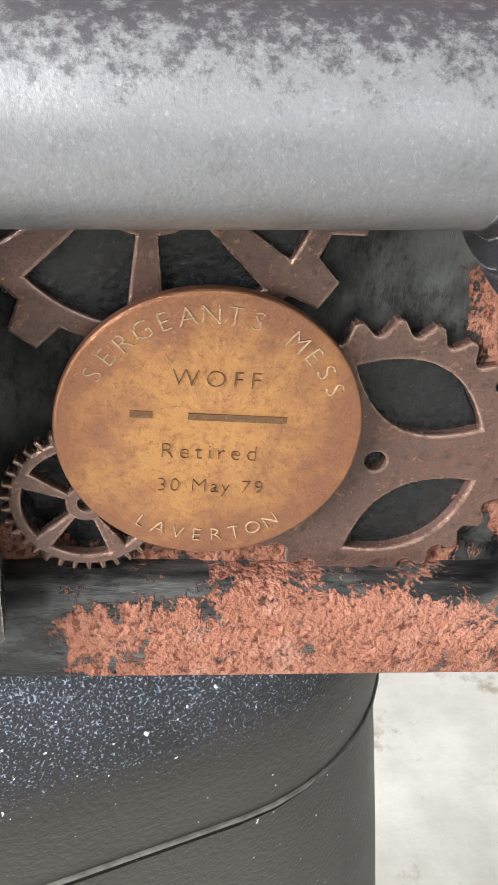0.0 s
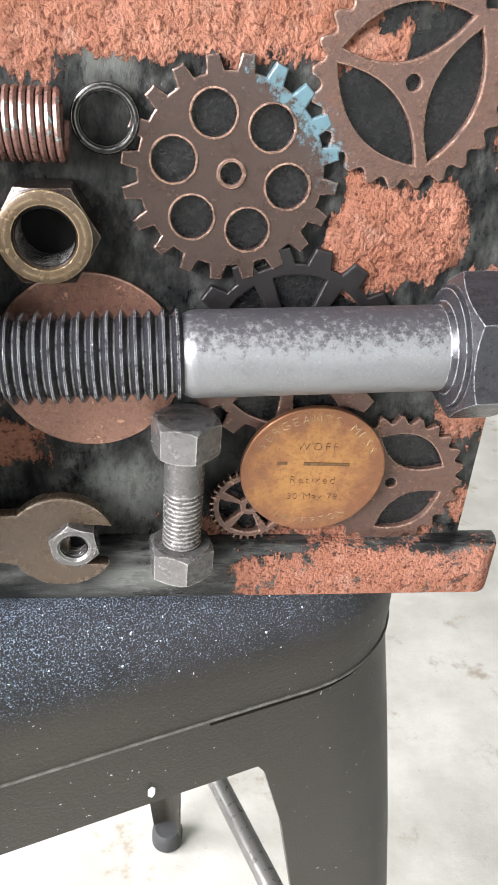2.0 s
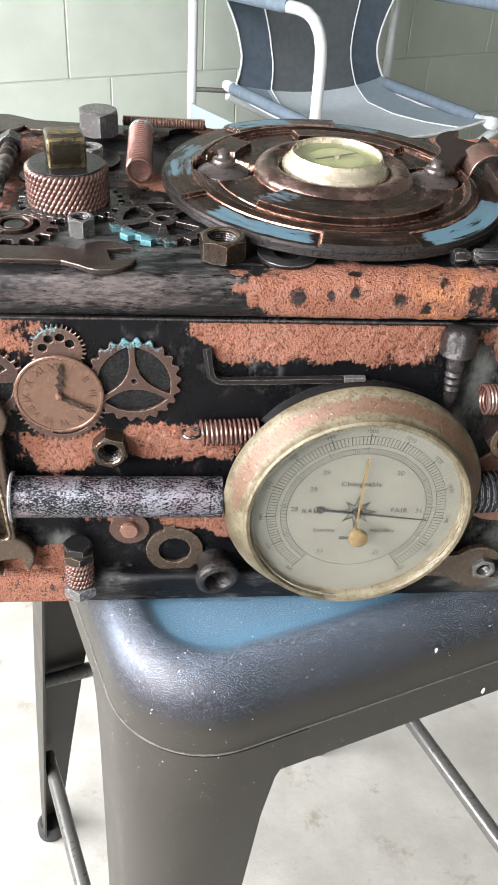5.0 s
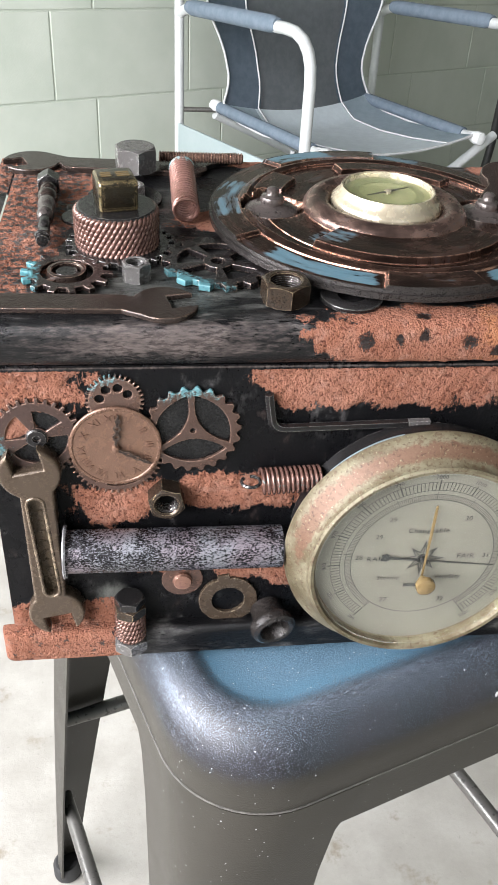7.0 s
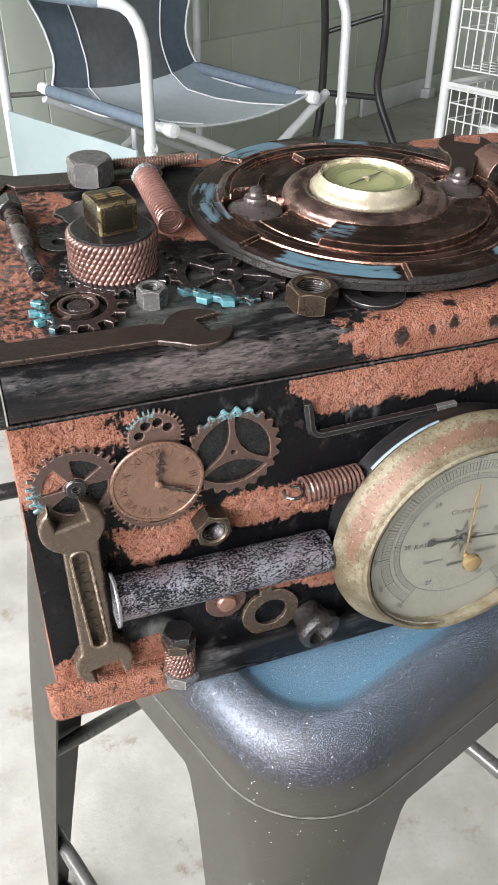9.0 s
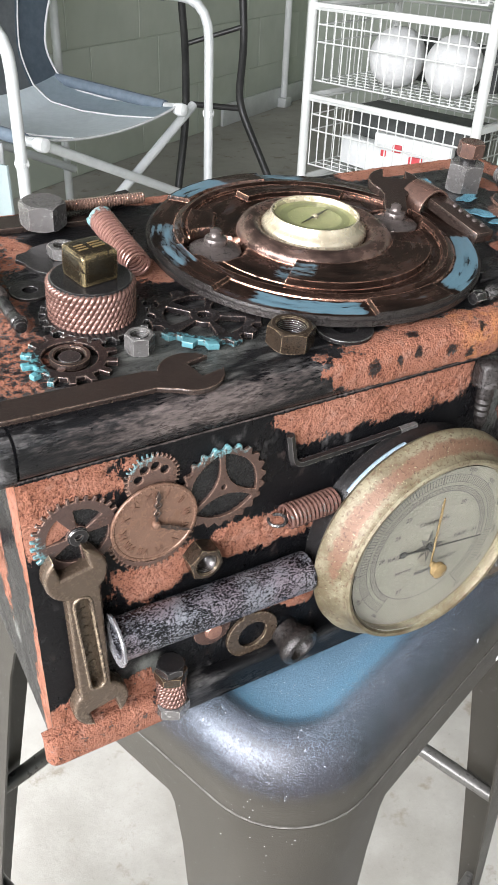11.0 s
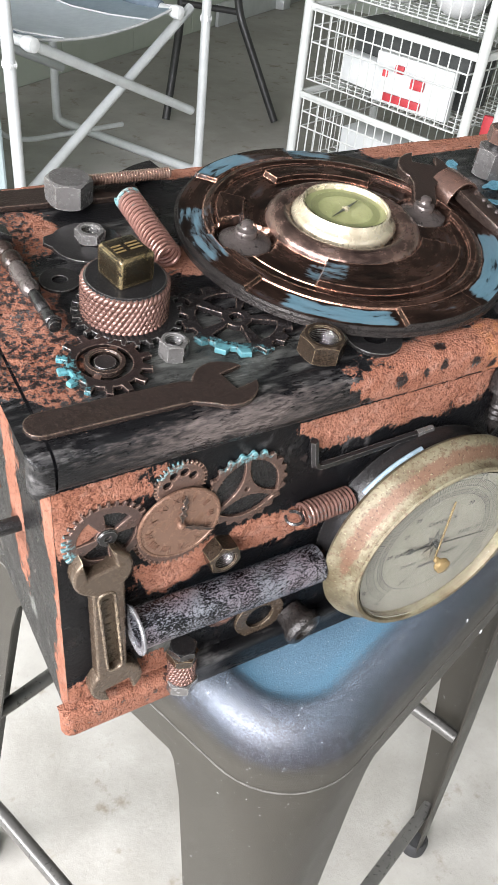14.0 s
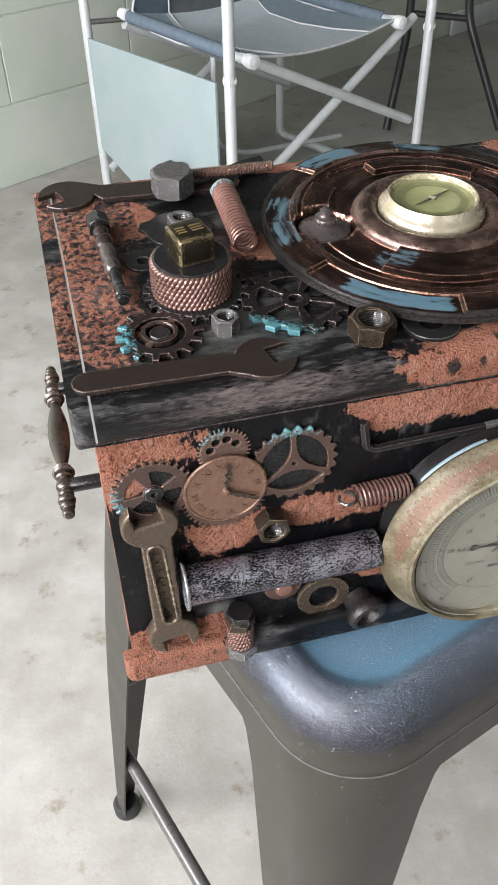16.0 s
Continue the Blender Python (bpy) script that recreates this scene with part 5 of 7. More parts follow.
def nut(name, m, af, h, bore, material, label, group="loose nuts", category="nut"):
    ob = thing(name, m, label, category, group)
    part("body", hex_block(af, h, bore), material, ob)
    # added disc: paints the hole as dark as a deep shaded bore
    part("bore_shade", revolve([(0, 0.0002), (bore, 0.0002), (bore, 0.0010), (0, 0.0012)], 24), M_BORE, ob, "black disc standing in for the shade in the bore")
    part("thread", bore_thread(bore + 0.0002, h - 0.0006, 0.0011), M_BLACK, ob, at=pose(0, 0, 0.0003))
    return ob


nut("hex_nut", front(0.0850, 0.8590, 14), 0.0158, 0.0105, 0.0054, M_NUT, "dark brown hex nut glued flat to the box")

# frosted half pipe with a flared end
pipe = thing("pipe", pose(0.0370, -0.0125, 0.8345, 0, 90, 0) @ pose(0, 0, 0, 0, 0.8, 0), "frosted blue-black steel pipe lying along the front", "pipe")
part("tube", revolve([(0.0085, 0.0), (0.0106, 0.0), (0.0106, 0.1045), (0.0085, 0.1045)], 48, True), M_PIPE, pipe)
part("end_flange", revolve([(0.0090, -0.0012), (0.0128, -0.0016), (0.0131, -0.001), (0.0128, 0.0), (0.0090, 0.0)], 48, True), M_STEEL, pipe, "flared steel rim at the pipe end", pose(0, 0, 0))

# bolt wrapped in wire mesh
def braid(r, height, rows, twists, wire, sides=4):
    """Rows of twisted wire round a core."""
    pieces = []
    for j in range(rows):
        z = height * (j + 0.5) / rows
        for s in (0, math.pi):
            n = twists * 6
            pts = []
            for i in range(n):
                a = 2 * math.pi * i / n
                b = a * twists + s + j * 1.3
                rr = r + wire * 0.9 * math.cos(b)
                pts.append((rr * math.cos(a), rr * math.sin(a), z + wire * 1.15 * math.sin(b)))
            pieces.append((sweep(pts, wire, sides, True), Matrix()))
    return joined(pieces)


mb = thing("mesh_wrapped_bolt", pose(0.0655, -0.0085, 0.7745), "short bolt wrapped in copper wire mesh", "bolt")
part("foot_nut", hex_block(0.0165, 0.0075), M_GREY, mb, at=pose(0, 0, -0.0105))
part("shank", revolve([(0.0052, -0.003), (0.0052, 0.020), (0, 0.020)], 20), M_BLACK, mb)
part("wire_mesh", braid(0.0066, 0.0170, 5, 11, 0.00092, 5), M_MESH, mb, "copper wire mesh", pose(0, 0, -0.0030), 80)
part("nut", hex_block(0.0150, 0.0060), M_NUT, mb, at=pose(0, 0, 0.0140, 0, 0, 10))
part("head", hex_block(0.0138, 0.0050), M_BLACK, mb, "black-painted head", pose(0, 0, 0.0200, 0, 0, 24))

rv = thing("riveted_washer", front(0.0930, 0.8030), "dark bronze washer with a copper rivet", "washer")
part("washer", plate([circle(0.0108, 40)], 0.0015), M_BRONZE, rv)
part("rivet", revolve([(0.0050, 0.0015), (0.0052, 0.0030), (0.0044, 0.0042), (0, 0.0046)], 28), M_COPPER, rv, "copper rivet head")

tab = [p for p in arc(0, 0, 0.0158, -250, 70, 44)] + [(0.0035, 0.0148), (0.0030, 0.0178), (-0.0030, 0.0178), (-0.0035, 0.0148)]
gear("tab_washer", 0.1175, 0.7875, [tab, circle(0.0088, 30)], 0.0024, M_GUN, "brown bronze tab washer with a notch", 10, 0.0, "washer", "loose washers")
sock = thing("socket_ring", front(0.1385, 0.7800, 0, -0.001) @ pose(0, 0, 0, 10, 12, 0), "black iron hex socket sitting at a slant", "socket")
part("barrel", revolve([(0.0060, 0.002), (0.0088, 0.0), (0.0094, 0.006), (0.0104, 0.0085), (0.0122, 0.0105), (0.0126, 0.0130), (0.0118, 0.0155), (0.0098, 0.0168), (0.0082, 0.0160), (0.0074, 0.0140), (lambda a: hex_radius(0.0060)(a), 0.012), (lambda a: hex_radius(0.0060)(a), 0.004)], 60, True), M_SOOT, sock)

# extension springs
def spring_thing(name, m, r, wire, turns, length, material, label, loops=(True, True), group="springs"):
    ob = thing(name, m, label, "spring", group)
    part("coil", helix(r, wire, turns, length, 18, 7), material, ob)
    if loops[0]:
        part("hook", sweep([(r * 0.75 * math.cos(a), 0, -r * 0.78 + r * 0.75 * math.sin(a)) for a in [math.pi * 2 * i / 24 for i in range(22)]], wire, 7), M_BLACK, ob)
    if loops[1]:
        part("hook", sweep([(0, r * 0.7 * math.cos(a), length + r * 0.78 + r * 0.7 * math.sin(a)) for a in [math.pi * 2 * i / 24 - 0.5 for i in range(20)]], wire, 7), M_BLACK, ob)
    return ob


spring_thing("extension_spring", front(0.1300, 0.8690, 2, -0.0068) @ pose(0, 0, 0, 0, 90, 0), 0.0060, 0.00088, 13, 0.0300, M_COPPER_T, "copper extension spring with turquoise highlights and hooked ends")
spring_thing("coil_spring", front(0.2700, 0.8905, 1, -0.0090) @ pose(0, 0, 0, 0, 90, 0), 0.0072, 0.00088, 14, 0.0246, M_COPPER_T, "short copper coil spring with turquoise highlights", (False, False))
ring = part("wire_ring", sweep([(0.0068 * math.cos(a), 0.0068 * math.sin(a), 0.0016) for a in [2 * math.pi * i / 40 for i in range(40)]], 0.0011, 8, True), M_BLACK)
ring.matrix_world = front(0.3030, 0.8920, 0, -0.0008)
tagged(ring, "thin dark steel wire ring standing beside the spring", "ring")

# hex key
hk = thing("hex_key", front(0.1355, 0.8960), "dark steel hex key bent square at one end", "hex key")
part("bar", sweep(rounded([(-0.0035, 0.0185, 0.0026), (-0.0005, 0.0, 0.0026), (0.0640, 0.0015, 0.0026)], 0.006, 5), 0.0023, 6), M_BLACK, hk, sharp=30)
part("tip", sweep([(0.0640, 0.0015, 0.0026), (0.0745, 0.0017, 0.0026)], 0.0023, 6), M_GREY, hk, "bare steel tip", sharp=30)

# lag screw
ls = thing("lag_screw", front(0.2525, 0.9225, 183, -0.0055), "dark rusty hex-head lag screw", "screw")
part("head", revolve([(0, -0.0062), (0.0052, -0.0058), (0.0072, -0.0040), (hex_radius(0.0073), -0.0022), (hex_radius(0.0074), 0.0050), (0.0086, 0.0064), (0.0088, 0.0076), (0.0060, 0.0082)], 48), M_SOOT, ls, at=pose(0, 0.0, 0, -90, 0, 0))
part("shank", revolve([(0.0046, 0.0070), (0.0044, 0.014), (0.0047, 0.0155), (0.0038, 0.0175), (0.0046, 0.0195), (0.0037, 0.0215), (0.0044, 0.0235), (0.0035, 0.0255), (0.0042, 0.0275), (0.0032, 0.0300), (0.0037, 0.0320), (0.0026, 0.0350), (0.0012, 0.0395), (0, 0.0410)], 22), M_SOOT, ls, at=pose(0, 0, 0, -90))

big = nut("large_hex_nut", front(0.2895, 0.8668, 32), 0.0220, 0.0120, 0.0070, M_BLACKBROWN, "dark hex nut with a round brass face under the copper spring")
part("face_ring", revolve([(0.0072, 0.0112), (0.0076, 0.0126), (0.0092, 0.0130), (0.0108, 0.0124), (0.0110, 0.0112)], 48, True), M_BRASSDK, big, "worn brass chamfer round the bore")

# right group
holes6 = [circle(0.0053, 24, 0.0140 * math.cos(radians(60 * i - 14)), 0.0140 * math.sin(radians(60 * i - 14))) for i in range(6)]
ga = gear("six_hole_gear", 0.3325, 0.8815, [gear_outline(20, 0.0262, 0.0225, 0.72), circle(0.0028, 18)] + holes6, 0.0026, M_BRONZE_TR, "dark bronze gear with six round holes and blue wash", 4)
for i in range(6):
    c = (0.0140 * math.cos(radians(60 * i - 14)), 0.0140 * math.sin(radians(60 * i - 14)))
    part("hole_rim", sweep([(c[0] + 0.0055 * math.cos(a), c[1] + 0.0055 * math.sin(a), 0.0026) for a in [2 * math.pi * k / 28 for k in range(28)]], 0.00034, 6, True), M_BRONZE, ga)
part("hub_rim", sweep([(0.0031 * math.cos(a), 0.0031 * math.sin(a), 0.0027) for a in [2 * math.pi * k / 20 for k in range(20)]], 0.0006, 6, True), M_BRONZE, ga)
petals = lambda t: [petal(0.0107, 0.0152, t + 120 * i, 0.0058) for i in range(3)]
gear("petal_gear", 0.3735, 0.9040, [wavy_outline(24, 0.0242, 0.0217), circle(0.0018, 16)] + petals(124), 0.0024, M_BRONZE_TP, "bronze gear with three leaf-shaped openings and blue wash", 12)
gear("petal_gear", 0.3865, 0.7942, [wavy_outline(24, 0.0226, 0.0202), circle(0.0016, 16)] + [petal(0.0118, 0.0112, t, 0.0054) for t in (-25, 95, 215)], 0.0024, M_BRONZE, "bronze gear with leaf-shaped openings beside the medal", 0)
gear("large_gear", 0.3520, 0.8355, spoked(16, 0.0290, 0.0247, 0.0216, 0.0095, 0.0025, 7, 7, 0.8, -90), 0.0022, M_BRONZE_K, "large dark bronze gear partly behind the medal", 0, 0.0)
gear("fine_gear", 0.3440, 0.7870, spoked(34, 0.0122, 0.0110, 0.0092, 0.0030, 0.0012, 5, 9, 0.6), 0.0022, M_BRONZE, "fine-toothed bronze spoked gear behind the medal", 12, -0.0023)
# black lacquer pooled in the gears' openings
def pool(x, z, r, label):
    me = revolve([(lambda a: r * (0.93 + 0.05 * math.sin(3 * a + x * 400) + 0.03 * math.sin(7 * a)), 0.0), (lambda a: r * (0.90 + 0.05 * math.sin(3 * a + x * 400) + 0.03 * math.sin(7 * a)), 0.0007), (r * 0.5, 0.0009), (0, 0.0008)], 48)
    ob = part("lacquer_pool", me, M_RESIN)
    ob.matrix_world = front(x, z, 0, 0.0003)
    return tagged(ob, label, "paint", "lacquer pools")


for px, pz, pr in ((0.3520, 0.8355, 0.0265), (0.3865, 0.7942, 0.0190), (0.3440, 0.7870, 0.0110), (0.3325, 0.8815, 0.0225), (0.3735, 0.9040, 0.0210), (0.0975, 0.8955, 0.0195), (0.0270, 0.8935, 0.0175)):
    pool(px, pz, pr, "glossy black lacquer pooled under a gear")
gear("flat_washer", 0.2980, 0.8310, [circle(0.0248, 56), circle(0.0098, 32)], 0.0020, M_COPPER, "broad copper washer behind the bolt thread", 0, 0.0, "washer", "loose washers")

bolt = thing("large_bolt", pose(0.2630, -0.0169, 0.8375, 0, 90, 0) @ pose(0, 0, 0, 0, -3.2, 0), "large frosted steel hex bolt lying along the front", "bolt")
part("thread", thread(0.0112, 0.0600, 0.0033, 0.0016, 48, False), M_THREAD, bolt)
part("shank", revolve([(0.0096, 0.0585), (0.0107, 0.0605), (0.0109, 0.0625), (0.0109, 0.1240)], 56, caps=False), M_SHANK, bolt)
part("collar", revolve([(0.0109, 0.1232), (0.0118, 0.1248), (0.0150, 0.1254), (0.0152, 0.127)], 56), M_THREAD, bolt, "dark flange under the head")
part("head", hex_block(0.0335, 0.0150), M_THREAD, bolt, at=pose(0, 0, 0.1265, 0, 0, 22))

sp2 = thing("spanner", front(0.2900, 0.7800, -94, -0.0086), "flat brown spanner holding a nut in its jaw", "spanner")
part("plate", plate([spanner_outline(0.070, 0.0152, 0.0080, 0.0068, 0.0130, 0, 0, False)], 0.0042, 0.0007), M_GUN, sp2, at=pose(0, -0.035, 0))
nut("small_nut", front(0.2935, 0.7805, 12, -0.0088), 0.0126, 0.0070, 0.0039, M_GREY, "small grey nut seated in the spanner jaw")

sb = thing("short_bolt", pose(0.3238, -0.0105, 0.7690), "short black-headed bolt with a grey nut", "bolt")
part("nut", hex_block(0.0172, 0.0100), M_GREY, sb, at=pose(0, 0, 0, 0, 0, 8))
part("thread", thread(0.0056, 0.0190, 0.0015, 0.0007, 32, False), M_GREY, sb, at=pose(0, 0, 0.0098))
part("shank", revolve([(0.0057, 0.0285), (0.0057, 0.0420)], 28), M_GREY, sb)
part("head", hex_block(0.0168, 0.0105), M_GREYTOP, sb, "hex head with a black-painted top", pose(0, 0, 0.0405, 0, 0, 14))
part("washer_face", revolve([(0.0074, 0.0400), (0.0076, 0.0408), (0.0074, 0.0410)], 28), M_GREY, sb)

# the engraved medal
medal = thing("oval_medal", front(0.3612, 0.8008, -1, -0.0046), "oval aged brass mess medal with engraved lettering", "medal")
ME_A, ME_B = 0.0212, 0.0206
part("blank", plate([[(ME_A * math.cos(2 * math.pi * i / 96), ME_B * math.sin(2 * math.pi * i / 96)) for i in range(96)]], 0.0022, 0.0005, 2), M_MEDAL, medal, "brass blank, browner towards its rim")


def on_arc(text, a0, a1, size, ra, rb, up, material, parent, wide=1.0):
    """Letters one by one along the oval."""
    chars = list(text)
    for i, c in enumerate(chars):
        if c == " ":
            continue
        a = radians(a0 + (a1 - a0) * i / (len(chars) - 1))
        tilt = math.degrees(math.atan2(rb * math.sin(a), ra * math.cos(a))) - 90 + (0 if up else 180)
        part("letter", lettering(c, size, 0.0002, thin=0.00006), material, parent, at=pose(ra * math.cos(a), rb * math.sin(a), 0.0023, 0, 0, tilt))


M_ENGRAVE = metal("engraved_bright_line", (0.80, 0.62, 0.40), (0.22, 0.13, 0.07), 0.3, 0.2, 0.6)
M_ENGRAVED = metal("engraved_dark_line", (0.16, 0.085, 0.035), (0.09, 0.045, 0.02), 0.4, 0.4, 0.6)
on_arc("SERGEANTS MESS", 152, 26, 0.0038, 0.0179, 0.0172, True, M_ENGRAVE, medal)
on_arc("LAVERTON", 240, 304, 0.0032, 0.0178, 0.0172, False, M_ENGRAVE, medal)
for txt, x, y, s, sp in (("WOFF", 0.0002, 0.0082, 0.0036, 1.35), ("Retired", 0.0, -0.0030, 0.0035, 1.3), ("30 May 79", 0.0006, -0.0086, 0.0032, 1.15)):
    part("engraved_line", lettering(txt, s, 0.0002, spacing=sp, thin=0.0001), M_ENGRAVED, medal, at=pose(x, y, 0.0023))
for x, w in ((-0.0095, 0.003), (0.0035, 0.0135)):
    part("engraved_bar", block(w, 0.0010, 0.0002, 0), M_ENGRAVED, medal, at=pose(x, 0.0026, 0.0023))

# ---- the barometer ----
bar = thing("barometer", front(0.2088, 0.8364, -1.5, -0.001), "round aneroid barometer with patinated brass bezel and silvered dial", "barometer")
bar.scale = (1.02, 1.02, 1.0)
part("case", revolve([(0.0, 0.0), (0.0590, 0.0), (0.0605, 0.002), (0.0590, 0.010), (0.0560, 0.018), (0, 0.018)], 96), M_BLACK, bar, "black painted case")
# added arc: the sky reflected behind the bezel, given as a pale blue colour
part("sky_reflection_band", sweep([(0.0600 * math.cos(radians(a)), 0.0600 * math.sin(radians(a)), 0.0120) for a in range(104, 142, 3)], 0.0017, 8), M_PALEBLUE, bar, "pale blue band painted as a sky reflection behind the bezel")
bz = [(0.0545, 0.0150), (0.0615, 0.0145), (0.0640, 0.0155), (0.0657, 0.0180), (0.0655, 0.0205), (0.0638, 0.0235), (0.0602, 0.0272), (0.0575, 0.0303), (0.0566, 0.0325), (0.0566, 0.0345), (0.0556, 0.0356), (0.0540, 0.0352), (0.0531, 0.0335), (0.0531, 0.0290), (0.0525, 0.0287)]
bezel = revolve(bz, 144, False, False)
bz_co = np.array([v.co[:] for v in bezel.vertices])
rad = np.hypot(bz_co[:, 0], bz_co[:, 1])
upper = np.clip((np.maximum(bz_co[:, 1], 0.8 * bz_co[:, 0] + 0.4 * bz_co[:, 1]) / rad + 0.3) / 0.5, 0, 1)
bezel.attributes.new("band", "FLOAT", "POINT").data.foreach_set("value", (np.clip(1.35 - np.abs(rad - 0.0608) / 0.0034, 0, 1) * (bz_co[:, 2] > 0.0185) * upper * 0.95).astype(np.float32))
part("bezel", bezel, M_BEZEL, bar, "brass bezel with verdigris and brown wear")
dial = part("dial", revolve([(0, 0.0278), (0.0530, 0.0278), (0.0530, 0.0285), (0, 0.0285)], 96), M_DIAL, bar, "silvered dial with printed scales")
DZ = 0.0286


def ticks(r0, r1, a0, a1, n, w, every=0, longer=0.0):
    bm = bmesh.new()
    for i in range(n + 1):
        a = radians(a0 + (a1 - a0) * i / n)
        big = every and i % every == 0
        ww, rr = (w * 1.9, r1 + longer) if big else (w, r1)
        d, s = Vector((math.cos(a), math.sin(a), 0)), Vector((-math.sin(a), math.cos(a), 0)) * ww / 2
        vs = [bm.verts.new(d * r + s * k + Vector((0, 0, DZ))) for r, k in ((r0, -1), (rr, -1), (rr, 1), (r0, 1))]
        bm.faces.new(vs)
    return bm


def hoop(r, w, a0=0, a1=360, n=160):
    bm = bmesh.new()
    rows = [[bm.verts.new((rr * math.cos(radians(a0 + (a1 - a0) * i / n)), rr * math.sin(radians(a0 + (a1 - a0) * i / n)), DZ)) for i in range(n + 1)] for rr in (r - w / 2, r + w / 2)]
    for i in range(n):
        bm.faces.new((rows[0][i], rows[1][i], rows[1][i + 1], rows[0][i + 1]))
    return bm


SA, SB = 232, -52
part("outer_scale", ticks(0.0405, 0.0448, SA, SB, 120, 0.00032, 10, 0.0014), M_INK, dial)
part("inner_scale", ticks(0.0352, 0.0380, SA, SB, 200, 0.00026, 20, 0.0012), M_INKGREY, dial)
for r, w in ((0.0450, 0.0003), (0.0404, 0.0003), (0.0381, 0.0003), (0.0351, 0.0004)):
    part("scale_line", hoop(r, w, SA if r > 0.036 else 0, SB if r > 0.036 else 360), M_INKGREY, dial)
for i in range(13):
    a = SA + (SB - SA) * i / 12
    part("number", lettering(str(940 + 10 * i), 0.0030, 0.0001), M_INKGREY, dial, at=pose(0.0478 * math.cos(radians(a)), 0.0478 * math.sin(radians(a)), DZ + 0.0001, 0, 0, a - 90))
for txt, r, a, s in (("28", 0.0315, 178, 0.0031), ("29", 0.0300, 128, 0.0031), ("29", 0.0270, 150, 0.0030), ("30", 0.0300, 53, 0.0031), ("31", 0.0318, 2, 0.0031), ("32", 0.0305, -62, 0.0031), ("27", 0.0305, -120, 0.0031)):
    part("number", lettering(txt, s * 1.25, 0.0001), M_INK, dial, at=pose(r * math.cos(radians(a)), r * math.sin(radians(a)), DZ + 0.0001))
for txt, x, y, s, t in (("RAIN", -0.0225, 0.0, 0.0036, 0), ("FAIR", 0.0215, 0.0010, 0.0036, 0), ("Changeable", 0.0, 0.0170, 0.0034, 0), ("Stormy", -0.0150, -0.0120, 0.0030, 0), ("VeryDry", 0.0150, -0.0120, 0.0030, 0)):
    part("word", lettering(txt, s * 1.15, 0.0001, spacing=1.12), M_INK, dial, at=pose(x, y, DZ + 0.0001, 0, 0, t))
part("maker_mark", block(0.0130, 0.0020, 0.0001, 0), M_INKGREY, dial, at=pose(0, -0.0170, DZ + 0.0001))
star = []
for i in range(16):
    a, r = radians(22.5 * i), (0.0108 if i % 4 == 0 else 0.0092 if i % 2 == 0 else 0.0042)
    star.append((r * math.cos(a), r * math.sin(a)))
star_in = [(x * 0.78, y * 0.78) for x, y in star]
part("star", plate([star, star_in], 0.0002, 0), M_INKGREY, dial, at=pose(0, 0, DZ - 0.0001))
for i in range(8):
    part("star_ray", block(0.0062, 0.00035, 0.0001, 0), M_INKGREY, dial, at=pose(0, 0, DZ + 0.0001, 0, 0, 45 * i) @ pose(0.0055, 0, 0))
part("star_boss", revolve([(0.0026, 0.0286), (0.0026, 0.0289), (0, 0.0289)], 24), M_INK, dial)
part("pointer", plate([[(-0.0205, -0.0004), (-0.0215, -0.0016), (-0.0185, -0.0022), (-0.0160, -0.0006), (0.0365, -0.00018), (0.0365, 0.00018), (-0.0160, 0.0006), (-0.0185, 0.0022), (-0.0215, 0.0016)]], 0.0004, 0.00005), M_INK, bar, "black blued pointer", pose(0, 0, 0.0300, 0, 0, -6))
part("set_hand", plate([[(-0.0005, -0.009), (-0.0007, 0.030), (-0.0004, 0.0345), (0.0004, 0.0345), (0.0007, 0.030), (0.0005, -0.009)]], 0.0006, 0.00008), M_GOLD, bar, "brass set hand", pose(0, 0, 0.0322, 0, 0, 1))
part("glass", revolve([(0, 0.0334), (0.0528, 0.0330), (0.0528, 0.0342), (0, 0.0346)], 64), M_GLASS, bar).visible_shadow = False
part("knob", revolve([(0, 0.0335), (0.0020, 0.0340), (0.0020, 0.0370), (0.0044, 0.0375), (0.0049, 0.0385), (0.0046, 0.0408), (0.0030, 0.0418), (0, 0.0420)], 36), M_GOLD, bar, "knurled brass set knob", pose(0, -0.0085, 0))
part("centre_pin", revolve([(0.0016, 0.0286), (0.0016, 0.0325), (0, 0.0325)], 16), M_INK, bar)

# ---- things on the lid ----
# flat spanner along the front edge
fs = thing("spanner", on_lid(0.0455, 0.0085, -91.5), "flat black-brown open-ended spanner along the lid edge", "spanner")
part("plate", plate([spanner_outline(0.080, 0.0145, 0.0068, 0.0055, 0.0125, 14, 0, False)], 0.0026, 0.0006), M_BLACKBROWN, fs)
# wheel with a ring, turquoise on one side
rg = gear("ring_gear", 0, 0, [gear_outline(14, 0.0205, 0.0162, 0.62), circle(0.0118, 40)], 0.0026, M_BRONZE_TRG, "dark bronze gear with inner ring and turquoise teeth", group="gears on the lid", m=on_lid(0.0425, 0.0370, 10, LID_TOP + 0.0004))
part("inner_ring", revolve([(0.0066, 0), (0.0086, 0), (0.0090, 0.0012), (0.0086, 0.0034), (0.0070, 0.0036), (0.0064, 0.0030)], 40, True), M_BLACKBROWN, rg)
for i in range(2):
    part("bridge", block(0.0050, 0.0034, 0.0020, 0.0004), M_BRONZE, rg, at=pose(0, 0, 0.0012, 0, 0, 40 + 180 * i) @ pose(0.0103, 0, 0))
part("hub_disc", revolve([(0.0052, 0), (0.0052, 0.0020), (0.0046, 0.0026), (0, 0.0026)], 30), M_BLACK, rg)
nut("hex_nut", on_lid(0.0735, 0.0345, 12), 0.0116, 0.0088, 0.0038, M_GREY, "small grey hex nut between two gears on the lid")
